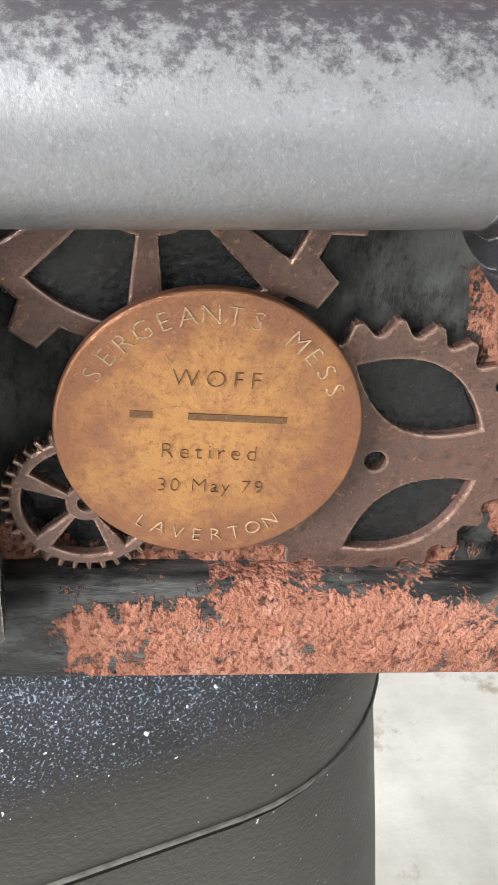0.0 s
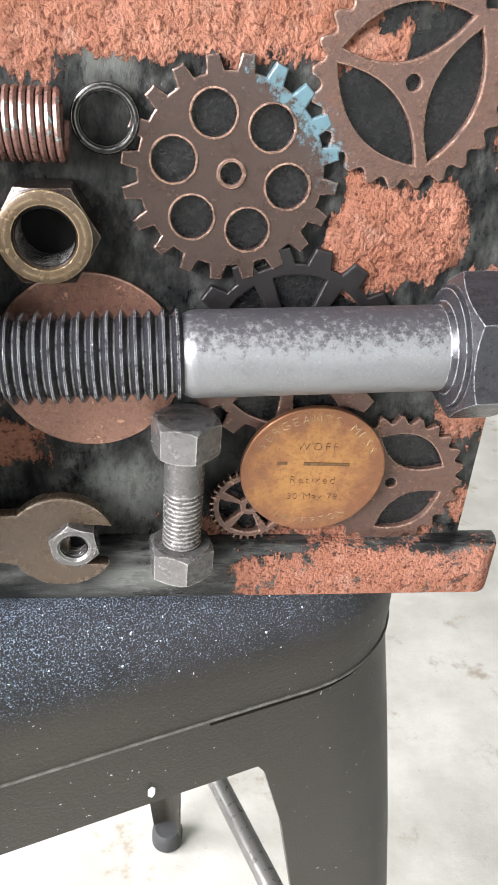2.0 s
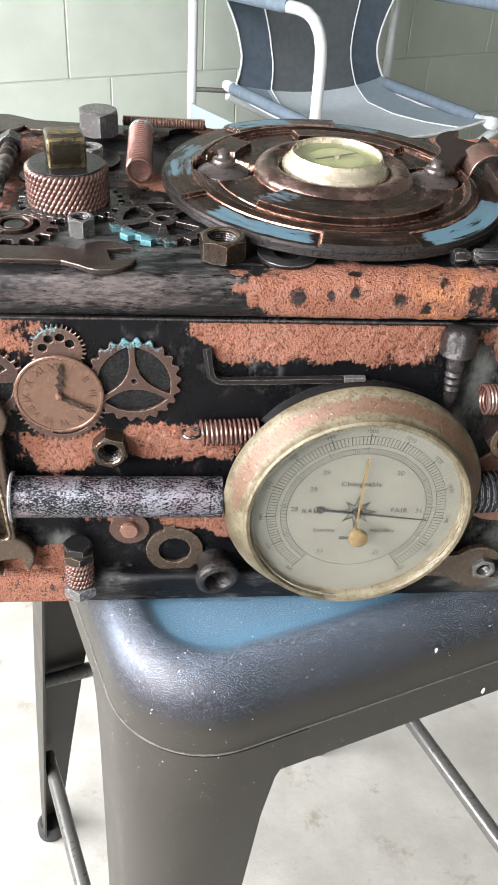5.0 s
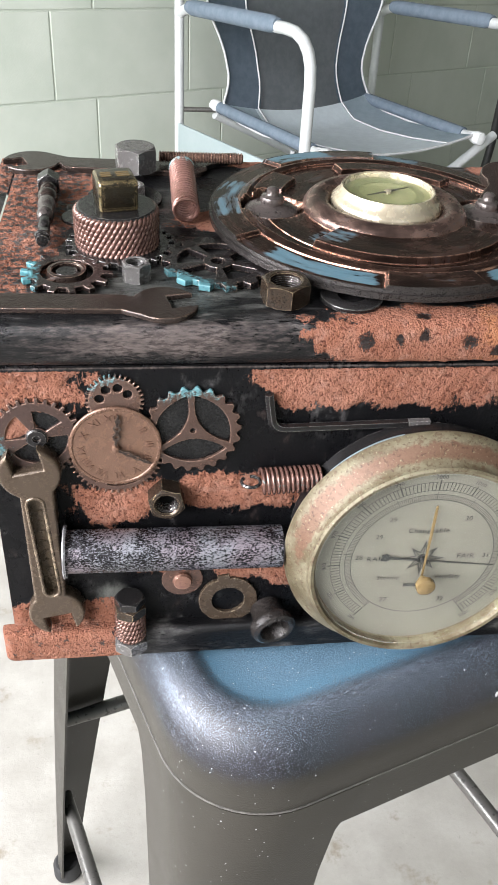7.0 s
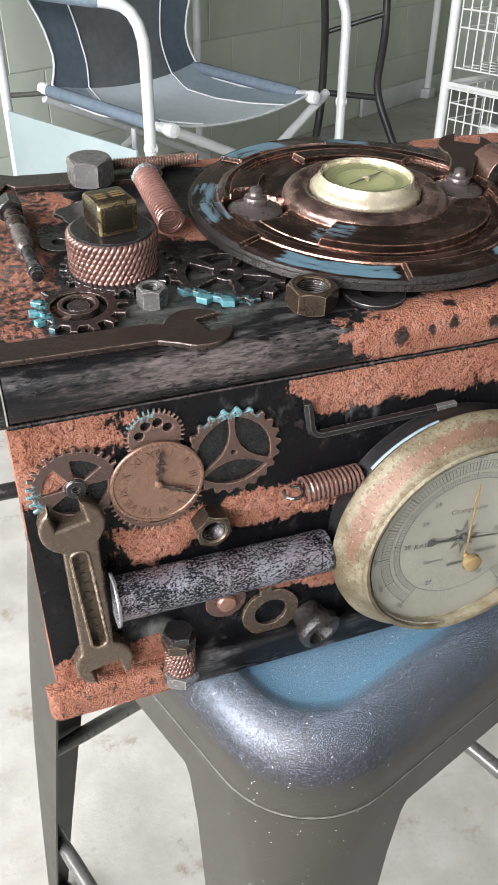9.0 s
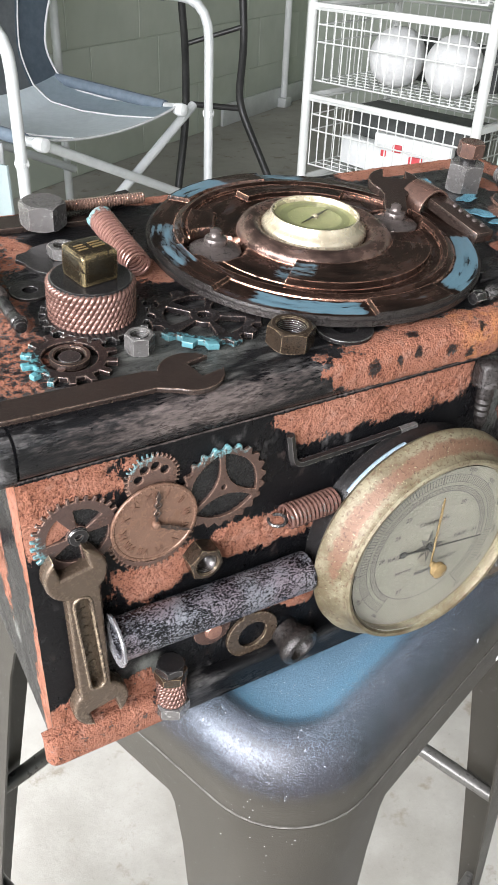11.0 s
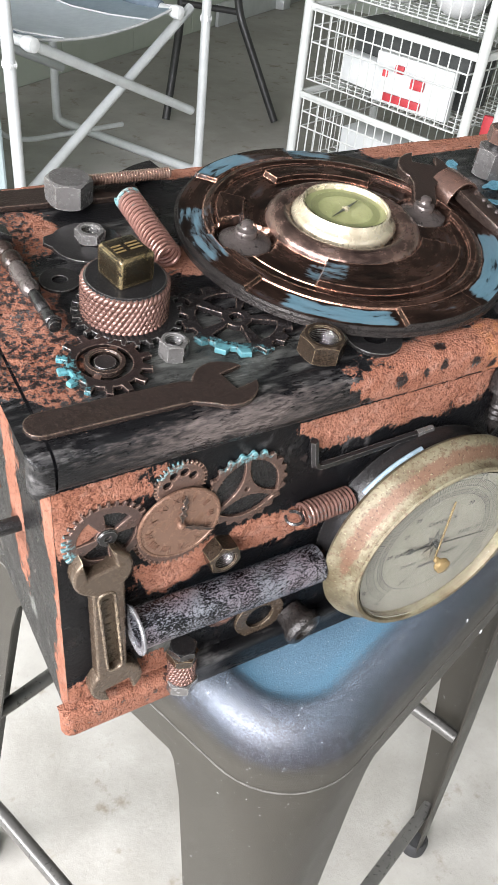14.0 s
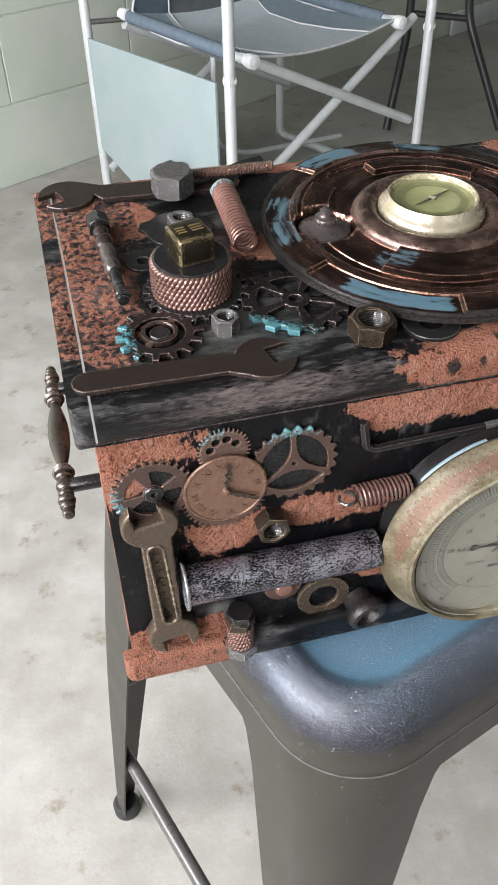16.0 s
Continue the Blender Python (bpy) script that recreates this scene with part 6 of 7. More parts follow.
gear("spoked_gear", 0, 0, spoked(14, 0.0268, 0.0232, 0.0192, 0.0072, 0.0034, 5, 9, 0.85), 0.0030, M_BRONZE_TB, "black spoked gear with turquoise front teeth", group="gears on the lid", m=on_lid(0.1120, 0.0480, -18, LID_TOP + 0.0004))
gear("under_gear", 0, 0, [gear_outline(26, 0.0262, 0.0232, 0.6), circle(0.004, 16)], 0.0028, M_BLACK, "black gear under the wrapped plug", group="gears on the lid", m=on_lid(0.0665, 0.0700, 0, LID_TOP + 0.0004))
# wrapped plug with a square head
plug = thing("square_head_plug", on_lid(0.0650, 0.0715, 0), "square-headed brass pipe plug wrapped in copper chain mesh", "pipe plug")
part("core", revolve([(0.0178, 0.0028), (0.0178, 0.0190), (0.0165, 0.0204), (0, 0.0204)], 48), M_BLACK, plug)
part("chain_mesh", braid(0.0182, 0.0175, 7, 24, 0.00125, 6), M_MESH, plug, "copper chain mesh", pose(0, 0, 0.0020), 80)
part("top_washer", revolve([(0.0186, 0.0190), (0.0188, 0.0204), (0.0178, 0.0212), (0.0, 0.0214)], 48), M_BLACK, plug, "black rim above the mesh")
part("square_head", block(0.0186, 0.0186, 0.0150, 0.0022, 3), M_GILT, plug, "worn brass square head", pose(0, 0, 0.0282, 0, 0, 12))
for dx, w in ((-0.0042, 0.0046), (0.0035, 0.0060)):
    for dy in (-0.0022, 0.0, 0.0022):
        part("stamped_bar", block(w, 0.0009, 0.0004, 0), M_GOLD, plug, at=pose(0, 0, 0.0358, 0, 0, 12) @ pose(dx, dy, 0))
# copper spring leaning on the lid
spring_thing("coil_spring", lid_pose(look((0.0990, 0.0950, LID_TOP + 0.0078), (0.0990, 0.0310, LID_TOP + 0.0030))), 0.0063, 0.00092, 19, 0.0540, M_SPRING_T, "copper coil spring with a turquoise end lying on the lid", (False, False))
# washers
gear("flat_washer", 0, 0, [circle(0.0098, 36), circle(0.0034, 18)], 0.0018, M_BLACK, "black flat washer on the lid", category="washer", group="loose washers", m=on_lid(0.0460, 0.1080, 0, LID_TOP + 0.0004))
gear("lug_plate", 0, 0, [[(x * 1.0, y) for x, y in arc(0, 0, 0.0185, 20, 340, 36)] + [(0.022, -0.003), (0.022, 0.003)], circle(0.004, 16)], 0.0022, M_BLACK, "black lug plate under a nut", category="plate", group="", m=on_lid(0.0710, 0.1400, 160, LID_TOP + 0.0004))
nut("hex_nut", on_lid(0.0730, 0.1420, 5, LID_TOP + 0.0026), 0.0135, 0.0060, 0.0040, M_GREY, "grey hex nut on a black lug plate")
# jointed rod along the left edge
jr = thing("jointed_rod", on_lid(0.0300, 0.0640, 0, LID_TOP + 0.0055), "black and silver turned jointed rod lying on the lid", "rod")
jr.scale = (0.95, 0.86, 0.95)
part("fork_end", revolve([(0.0, 0.0), (0.0030, 0.0005), (0.0034, 0.003), (0.0034, 0.011), (0.0026, 0.013), (0.0026, 0.015), (0.0031, 0.016), (0.0031, 0.030), (0.0026, 0.032)], 20), M_BLACK, jr, at=pose(0, 0, 0, -90, 0, 2))
part("barrel", revolve([(0.0028, 0.031), (0.0042, 0.033), (0.0047, 0.038), (0.0040, 0.042), (0.0046, 0.045), (0.0050, 0.052), (0.0043, 0.057)], 24), M_KNOB, jr, "silvery turned barrel", pose(0, 0, 0, -90, 0, 2))
part("ball_joint", revolve([(0.0030, 0.056), (0.0048, 0.059), (0.0056, 0.064), (0.0050, 0.068), (0.0032, 0.070), (0.0044, 0.073), (0.0048, 0.077), (0.0030, 0.082)], 24), M_BLACKBROWN, jr, at=pose(0, 0, 0, -90, 0, 2))
part("eye", sweep([(0.0028 * math.cos(a), 0, 0.0028 * math.sin(a)) for a in [2 * math.pi * i / 20 for i in range(20)]], 0.0012, 7, True), M_BLACK, jr, at=pose(0, 0.0035, 0.001))
part("end_nut", hex_block(0.0118, 0.0120), M_BLACK, jr, at=pose(-0.003, 0.0810, 0.0005, -90, 0, 2))
# spanner along the back edge, with a hex bolt on it
bs = thing("spanner", on_lid(0.0630, 0.2020, 86), "flat black spanner along the back edge of the lid", "spanner")
part("plate", plate([spanner_outline(0.094, 0.0165, 0.0085, 0.0062, 0.0125, 25, 0, False)], 0.0034, 0.0007), M_BLACKBROWN, bs)
hb = thing("hex_bolt", on_lid(0.0765, 0.1890, 8, LID_TOP + 0.0034), "grey steel hex bolt head on a spanner", "bolt")
part("head", hex_block(0.0218, 0.0140), M_GREY, hb)
st = thing("threaded_stud", on_lid(0.0910, 0.2050, 0, LID_TOP + 0.0075) @ pose(0, 0, 0, 0, 90, -2), "thin copper threaded stud lying along the lid", "stud")
part("thread", thread(0.0033, 0.050, 0.0016, 0.0008, 20), M_BRONZE, st)
gear("curved_plate", 0, 0, [arc(0, 0, 0.060, 100, 150, 20) + arc(0, 0, 0.046, 150, 100, 20)], 0.0030, M_BLACK, "black curved plate beside the disc", category="plate", group="", m=on_lid(0.150, 0.158, 0, LID_TOP + 0.0004))
# nuts and washer at the front of the disc
nut("large_hex_nut", on_lid(0.1385, 0.0135, 6), 0.0195, 0.0105, 0.0068, M_NUT, "dark brown brass hex nut standing before the disc")
gear("split_washer", 0, 0, [arc(0, 0, 0.0142, 100, 440, 40) + arc(0, 0, 0.0062, 440, 100, 28)], 0.0022, M_BLACK, "black split washer before the disc", category="washer", group="loose washers", m=on_lid(0.1690, 0.0140, 0, LID_TOP + 0.0004))

# the great disc with its compass
disc = thing("bronze_disc", lid_pose(pose(0.2031, 0.0948, LID_TOP + 0.0045)), "large round dark bronze disc with blue-washed rim", "disc")
NA = 360


def disc_height(r, a):
    """Height over the lid of the pressed disc, by radius (mm) and angle (degrees)."""
    a = a % 360
    if r > 93.2:
        return 3.0
    if r > 79:
        h = 5.4 - (r - 79) * 0.06
        if 256 < a < 288 or 80 < a < 128 or 172 < a < 205:
            h += 1.8
        return h
    if r > 72:
        return 7.6 - abs(r - 75.5) * 0.45
    if r > 66:
        return 8.4 if 138 < a < 166 else 4.6
    if r > 44:
        h = 5.0
        if 224 < a < 322:
            h += 3.6
        if 138 < a < 166 and r > 57:
            h += 3.4
        if 40 < a < 104 and r > 55:
            h += 3.2
        return h
    if r > 29.5:
        t = (r - 29.5) / 14.5
        return 6.2 + 5.6 * math.sin(math.pi * min(1, max(0, t))) ** 0.6
    return 5.0


verts, faces, mats = [], [], []
steps = [29.5, 44, 55, 57, 66, 72, 79]
radii = sorted([0.001 * r for r in (1, 12, 24, 28, *[30 + 0.75 * i for i in range(19)], 48, 50, 53, 56, 58, 60.8, 61.2, 64, 67, 69.5, 70.5, 73, 75, 76.5, 78, 81, 84, 87, 90, 92.4, 93.1, 93.3)] + [0.001 * r + k * 0.00014 for r in steps for k in (-1, 1)]) + [0.0945]
pockets = [(0.0612, 176.5, 0.0172), (0.0575, 0.5, 0.0172)]
for r in radii:
    for k in range(NA):
        a = 360 * k / NA
        x, y = r * math.cos(radians(a)), r * math.sin(radians(a))
        h = disc_height(r * 1000, a) / 1000
        for pr, pa, ps in pockets:
            d = math.hypot(x - pr * math.cos(radians(pa)), y - pr * math.sin(radians(pa)))
            if d < ps:
                h = min(h, -0.0024 + 0.010 * max(0, d / ps - 0.8) * 5)
        verts.append((x, y, h))
for j in range(len(radii) - 1):
    for k in range(NA):
        k2 = (k + 1) % NA
        faces.append((j * NA + k, (j + 1) * NA + k, (j + 1) * NA + k2, j * NA + k2))
        rm, am = radii[j] * 1000, (360 * (k + 0.5) / NA) % 360
        mats.append(1 if 29.4 < rm < 44 else 2 if rm > 92.2 else 0)
base = len(verts)
verts += [(0.0945 * math.cos(2 * math.pi * k / NA), 0.0945 * math.sin(2 * math.pi * k / NA), 0.0) for k in range(NA)]
top0 = (len(radii) - 1) * NA
for k in range(NA):
    k2 = (k + 1) % NA
    faces.append((top0 + k, base + k, base + k2, top0 + k2))
    mats.append(2)
dm = mesh_of(verts, faces, "pressed_plate", 32)
# blue paint on the rim, between pairs of angles, and on the inner plates
WASHED = [(80.5, 92, 216, 255, 0.72), (81, 92, 266, 280, 0.30), (80.5, 92.5, 291, 340, 0.74), (80.5, 93, 100, 128, 0.65), (79, 93, 150, 190, 0.50), (80.5, 93, 60, 84, 0.5), (48, 62, 214, 240, 0.42), (72, 79, 150, 172, 0.4)]
wash = []
for x, y, z in verts:
    rr, aa = math.hypot(x, y) * 1000, math.degrees(math.atan2(y, x)) % 360
    wash.append(max([k * min(1, max(0, min(aa - a0, a1 - aa) / 5 + 0.4)) for r0, r1, a0, a1, k in WASHED if r0 <= rr <= r1] + [0.0]))
dm.attributes.new("wash", "FLOAT", "POINT").data.foreach_set("value", np.array(wash, np.float32))
for mt in (M_DISC, M_DISCHI, M_SOOT):
    dm.materials.append(mt)
dm.polygons.foreach_set("material_index", mats)
disc.scale = (0.975, 0.975, 1.0)
part("pressed_plate", dm, M_DISC, disc, "pressed bronze plate with stepped rings")
for pr, pa, ps in pockets:
    kb = part("domed_knob", revolve([(0, 0.004), (0.0138, 0.0045), (0.0150, 0.0062), (0.0142, 0.0082), (0.0110, 0.0098), (0.0070, 0.0106), (0.0062, 0.0112), (0.0066, 0.0128), (0.0058, 0.0146), (0.0038, 0.0152), (0.0032, 0.0160), (0.0032, 0.0182), (0.0020, 0.0192), (0, 0.0194)], 40), M_KNOB, disc, "silvery domed knob", pose(pr * math.cos(radians(pa)), pr * math.sin(radians(pa)), -0.0040))
part("spacer", revolve([(0.060, -0.0045), (0.060, 0.0005)], 48), M_BLACK, disc)
compass = thing("compass", lid_pose(pose(0.2042, 0.0975, LID_TOP + 0.0128)), "small compass with ivory brass ring and olive card", "compass")
part("ring", revolve([(0.0236, -0.004), (0.0284, -0.004), (0.0292, -0.001), (0.0290, 0.0014), (0.0272, 0.0034), (0.0254, 0.0050), (0.0248, 0.0072), (0.0242, 0.0082), (0.0234, 0.0080), (0.0229, 0.0070), (0.0229, 0.0010)], 72, True), M_IVORY, compass, "ivory brass ring")
part("card", revolve([(0, 0.0040), (0.0229, 0.0040), (0.0229, 0.0048), (0, 0.0048)], 48), M_COMPASS, compass, "olive green compass card")
part("card_ring", revolve([(0.0150, 0.0049), (0.0192, 0.0049), (0.0192, 0.0051), (0.0150, 0.0051)], 48, True), M_COMPASSDK, compass, "darker ring on the card")
part("needle", plate([[(-0.0140, 0), (0, 0.0009), (0.0140, 0), (0, -0.0009)]], 0.0005, 0.0001), M_INK, compass, "dark compass needle", pose(0, 0, 0.0056, 0, 0, 25))
part("pivot", revolve([(0, 0.0048), (0.0018, 0.0048), (0.0020, 0.0060), (0.0010, 0.0067), (0, 0.0068)], 16), M_IVORY, compass)
part("glass", revolve([(0, 0.0076), (0.0228, 0.0073), (0.0228, 0.0078), (0, 0.0082)], 48), M_GLASS, compass).visible_shadow = False

# ---- the lid's right end ----
# a black painted plate beside the disc carries the fittings
PLATE_Z = LID_TOP + 0.0022
rim = [(0.2031 + 0.0935 * math.cos(radians(a)), 0.0948 + 0.0935 * math.sin(radians(a))) for a in range(-46, 42, 4)]
mp = thing("mounting_plate", lid_pose(Matrix()), "black painted plate beside the disc with a rust streak", "plate")
part("slab", plate([rim + [(0.300, 0.172), (0.388, 0.172), (0.396, 0.120), (0.398, 0.032)]], 0.0018, 0.0004), M_LID, mp, at=pose(0, 0, LID_TOP + 0.0003))


def plate_top(u, v):
    x, y = 0.304 + u * 0.080, 0.036 + v * 0.132
    return x, y, np.stack([x, y, np.full_like(x, PLATE_Z)], 1), np.tile((0.0, 0.0, 1.0), (len(x), 1))


part("painted_top", relief(70, 120, plate_top, [(0.320, 0.056, 0.020, 0.0085), (0.340, 0.070, 0.014, 0.006), (0.372, 0.140, 0.008, 0.018)], 0.0006), M_LID, mp, "crusty black top with a rust streak")
M_PUDDLE = plain("blue_gloss_puddle", (0.045, 0.14, 0.19), (0.10, 0.24, 0.31), 200, 0.30, 0.4, 0.0008)
for px, py, pr, turn in ((0.3420, 0.1215, 0.0085, 10), (0.3330, 0.0990, 0.0095, -40), (0.3320, 0.1530, 0.0070, 60), (0.3330, 0.0850, 0.0050, 0)):
    puddle = part("paint_puddle", plate([[(pr * (1.0 + 0.22 * math.sin(3 * a + px * 900) + 0.12 * math.sin(7 * a)) * math.cos(a), 0.55 * pr * (1.0 + 0.2 * math.sin(4 * a + py * 700)) * math.sin(a)) for a in [2 * math.pi * k / 40 for k in range(40)]]], 0.0008, 0.0003), M_PUDDLE)
    puddle.matrix_world = lid_pose(pose(px, py, PLATE_Z + 0.0004, 0, 0, turn))
    tagged(puddle, "glossy blue paint puddle on the black plate", "paint", "blue paint puddles")
js = thing("spanner", lid_pose(pose(0.2835, 0.1290, LID_TOP + 0.0135, 0, 0, -35) @ pose(0, 0, 0, 6, 0, 0)), "dark bronze open-ended spanner propped on the disc", "spanner")
part("plate", plate([spanner_outline(0.036, 0.0160, 0.0066, 0.0070, 0.0125, 0, 0, False)], 0.0056, 0.0008), M_BLACKBROWN, js, at=pose(0, -0.0180, 0))
cuff = thing("bronze_cuff", lid_pose(look((0.2920, 0.1085, LID_TOP + 0.0098), (0.2945, 0.0700, LID_TOP + 0.0088))), "bent bronze cuff holding a studded strip", "cuff")
ARCH = [(0.0128 * math.cos(radians(a)), 0.0128 * math.sin(radians(a))) for a in range(0, 181, 12)]
HOLLOW = [(0.0113 * math.cos(radians(a)), 0.0113 * math.sin(radians(a))) for a in range(180, -1, -12)]
part("band", plate([[(0.0120, -0.0060)] + ARCH + [(-0.0120, -0.0070), (-0.0106, -0.0070)] + HOLLOW + [(0.0106, -0.0060)]], 0.0190, 0.0006, 2), M_BRONZE, cuff, at=pose(0, 0, -0.0095))
pb = thing("studded_strip", lid_pose(look((0.2945, 0.1010, LID_TOP + 0.0145), (0.2955, 0.0560, LID_TOP + 0.0095))), "black metal strip with bright worn studs", "metal strip")
part("body", block(0.0135, 0.0070, 0.0440, 0.0014), M_BLACKBROWN, pb, at=pose(0, 0, -0.0220))
for i in range(5):
    part("stud", revolve([(0.0017, 0.0), (0.0016, 0.0006), (0.0008, 0.0012), (0, 0.0013)], 12), M_KNOB, pb, "bright worn stud", pose(-0.0030 + 0.0008 * (i % 2), 0.0034, -0.0130 - 0.0060 * i, -90))
ns = thing("nut_stack", lid_pose(pose(0.3500, 0.1370, PLATE_Z, 0, 0, 16)), "grey nut with a smaller bronze nut on top", "nut")
part("lower_nut", hex_block(0.0215, 0.0185), M_GREY, ns)
part("stud", revolve([(0.0052, 0.018), (0.0052, 0.024), (0, 0.024)], 18), M_BLACK, ns)
part("upper_nut", hex_block(0.0152, 0.0095), M_BRONZE, ns, at=pose(0, 0, 0.0222, 0, 0, 16))
bd = thing("driver_bit", lid_pose(pose(0.2460, 0.0105, LID_TOP + 0.0038, 0, 90, 6)), "black screwdriver bit lying before the disc", "driver bit")
part("bit", revolve([(0, 0), (0.0030, 0.0006), (hex_radius(0.0033), 0.002), (hex_radius(0.0033), 0.007), (0.0023, 0.0085), (0.0023, 0.0105), (hex_radius(0.0033), 0.0120), (hex_radius(0.0033), 0.0340), (0.0026, 0.0380), (0.0022, 0.0500), (0.0008, 0.0560), (0, 0.0565)], 24), M_BLACK, bd)
tb = thing("short_tube", lid_pose(pose(0.3090, 0.0400, PLATE_Z + 0.0036, 0, 90, 32)), "short dark brown tube lying on the plate", "tube")
part("tube", revolve([(0.0020, 0), (0.0033, 0), (0.0036, 0.001), (0.0032, 0.003), (0.0032, 0.030), (0.0020, 0.030)], 28, True), M_BLACKBROWN, tb)
sh = thing("bent_sheet", lid_pose(pose(0, 0, PLATE_Z)), "black bent sheet-metal bracket with bright edge", "bracket")
EDGE = [(0.3330, 0.0860, 0.0006), (0.3310, 0.0720, 0.0010), (0.3320, 0.0660, 0.0050), (0.3360, 0.0630, 0.0056), (0.3340, 0.0480, 0.0030), (0.3300, 0.0360, 0.0006)]
part("bright_edge", sweep(EDGE, 0.0007, 6), M_STEEL, sh, "bright raw edge")
bm = bmesh.new()
rows = [[bm.verts.new((x + k, y, z * (1 - 0.5 * (k > 0)))) for x, y, z in EDGE] for k in (0.0, 0.012, 0.030)]
for lo, hi in zip(rows, rows[1:]):
    for i in range(len(EDGE) - 1):
        bm.faces.new((lo[i], hi[i], hi[i + 1], lo[i + 1]))
bmesh.ops.solidify(bm, geom=bm.faces[:], thickness=0.0010)
part("bracket", bm, M_BLACK, sh)
pl = thing("pulley", lid_pose(pose(0.3545, 0.0925, PLATE_Z)), "small bronze pulley wheel held by a dented silver bolt", "pulley")
part("wheel", revolve([(0.0030, 0), (0.0150, 0), (0.0158, 0.0010), (0.0138, 0.0030), (0.0128, 0.0042), (0.0138, 0.0055), (0.0158, 0.0074), (0.0150, 0.0084), (0.0120, 0.0084), (0.0105, 0.0072), (0.0030, 0.0072)], 48, True), M_BRONZE, pl)
part("washer", plate([circle(0.0140, 40), circle(0.0030, 16)], 0.0012, 0.0003), M_BLACK, pl, "black washer over the wheel", pose(0, 0, 0.0080))
part("bolt_head", revolve([(0.0096, 0.0092), (0.0098, 0.0102), (hex_radius(0.0074), 0.0106), (hex_radius(0.0074), 0.0138), (lambda a: 0.0060 + 0.0006 * math.sin(5 * a), 0.0152), (lambda a: 0.0030 + 0.0006 * math.sin(3 * a), 0.0147), (0, 0.0156)], 48), M_STEEL, pl, "dented silver hex bolt head")
sk = thing("threaded_plug", lid_pose(look((0.3830, 0.1240, LID_TOP + 0.0094), (0.3820, 0.0900, LID_TOP + 0.0090))), "threaded plug with a white collar and wire wrap", "plug")
part("thread", thread(0.0062, 0.014, 0.0020, 0.001, 28), M_GREY, sk, at=pose(0, 0, 0.0))
part("collar", revolve([(0.0070, -0.008), (0.0086, -0.008), (0.0086, 0.0), (0.0062, 0.0)], 30, True), M_PAPER, sk, "white collar")
part("wire_wrap", braid(0.0072, 0.018, 7, 24, 0.0007), M_BRONZE, sk, at=pose(0, 0, -0.026), sharp=80)

# ---- the block wall, piece by piece ----
def one_block(w, h):
    bm = block(w, 0.012, h, 0.002, 2)
    me = bpy.data.meshes.new("block")
    bm.to_mesh(me)
    bm.free()
    finish(me, 12)
    me.materials.append(M_BLOCK)
    return me


COURSE, LONG = 0.2765, 0.553
block_me = one_block(LONG - 0.006, COURSE - 0.006)
turn_w = Matrix.Rotation(math.atan2(A.y, A.x), 4, "Z")
wall_inv = wall_back.matrix_world.inverted()
for row in range(9):
    s = (-0.09 if row % 2 else -0.25) + LONG * (0.5 - 7)
    while s < S0 + LONG / 2:
        s += LONG
    while s < S1 - LONG / 2:
        ob = new("block", block_me)
        ob.parent = wall_back
        ob.matrix_basis = Matrix.Translation(room(s, -0.0025, COURSE * (row + 0.5))) @ turn_w
        s += LONG

# ---- folding armchair with a side table ----
chair = thing("folding_armchair", pose(0.5213, 1.9251, 0, 0, 0, 27.0), "folding camp armchair with grey and slate sling seat", "chair")
CW, CD, ARM, SEAT, INSET = 0.8486, 0.6954, 0.868, 0.56, 0.110
TR = 0.0160


def chair_tube(name, pts, r=TR, bend=0.06, material=None, label=""):
    return part(name, sweep(rounded(pts, bend, 5), r, 12), material or M_TUBE, chair, label)


for side in (0, 1):
    x = CW * side
    chair_tube("side_frame", [(x, CD, 0.02), (x, CD, 1.15)], bend=0.01)
    chair_tube("arm_and_front_leg", [(x, CD, ARM - 0.02), (x, CD - 0.05, ARM), (x, 0.0, ARM), (x, 0.0, 0.02)], bend=0.12)
    chair_tube("foot_rail", [(x, 0.0, 0.10), (x, 0.0, TR), (x, CD, TR), (x, CD, 0.10)], bend=0.07)
    part("arm_pad", sweep([(x, CD - 0.06, ARM + 0.004), (x, CD - 0.09, ARM + 0.004), (x, 0.19, ARM + 0.004), (x, 0.16, ARM + 0.004)], [0.018, 0.023, 0.023, 0.018], 14), M_CLOTH_BLUE, chair, "slate blue padded arm sleeve")
    rx = INSET if not side else CW - INSET
    part("seat_rail", sweep([(rx, 0.650, 0.578), (rx, 0.045, 0.548)], 0.0135, 12), M_TUBE, chair)
    part("seat_sleeve", sweep([(rx, 0.610, 0.577), (rx, 0.10, 0.551)], 0.019, 12), M_CLOTH_BLUE, chair, "slate blue seat hem round the rail")
    part("rail_end", revolve([(0, -0.008), (0.017, -0.006), (0.019, 0.01), (0.017, 0.028), (0, 0.03)], 16), M_PAPER, chair, "white plastic rail end", pose(rx, 0.650, 0.579, 90))
    part("rail_end", revolve([(0, -0.008), (0.017, -0.006), (0.021, 0.01), (0.019, 0.030), (0, 0.034)], 16), M_PAPER, chair, "white plastic rail end", pose(rx, 0.050, 0.549, 90))
    part("back_stay", sweep([(x, CD, 0.565), (rx, 0.640, 0.565)], 0.008, 10), M_STEELROD, chair, "thin dark stay from rail to post")
    part("joint", revolve([(0, -0.012), (0.016, -0.012), (0.016, 0.012), (0, 0.012)], 14), M_PAPER, chair, at=pose(x, 0.0, 0.5255, 0, 90))
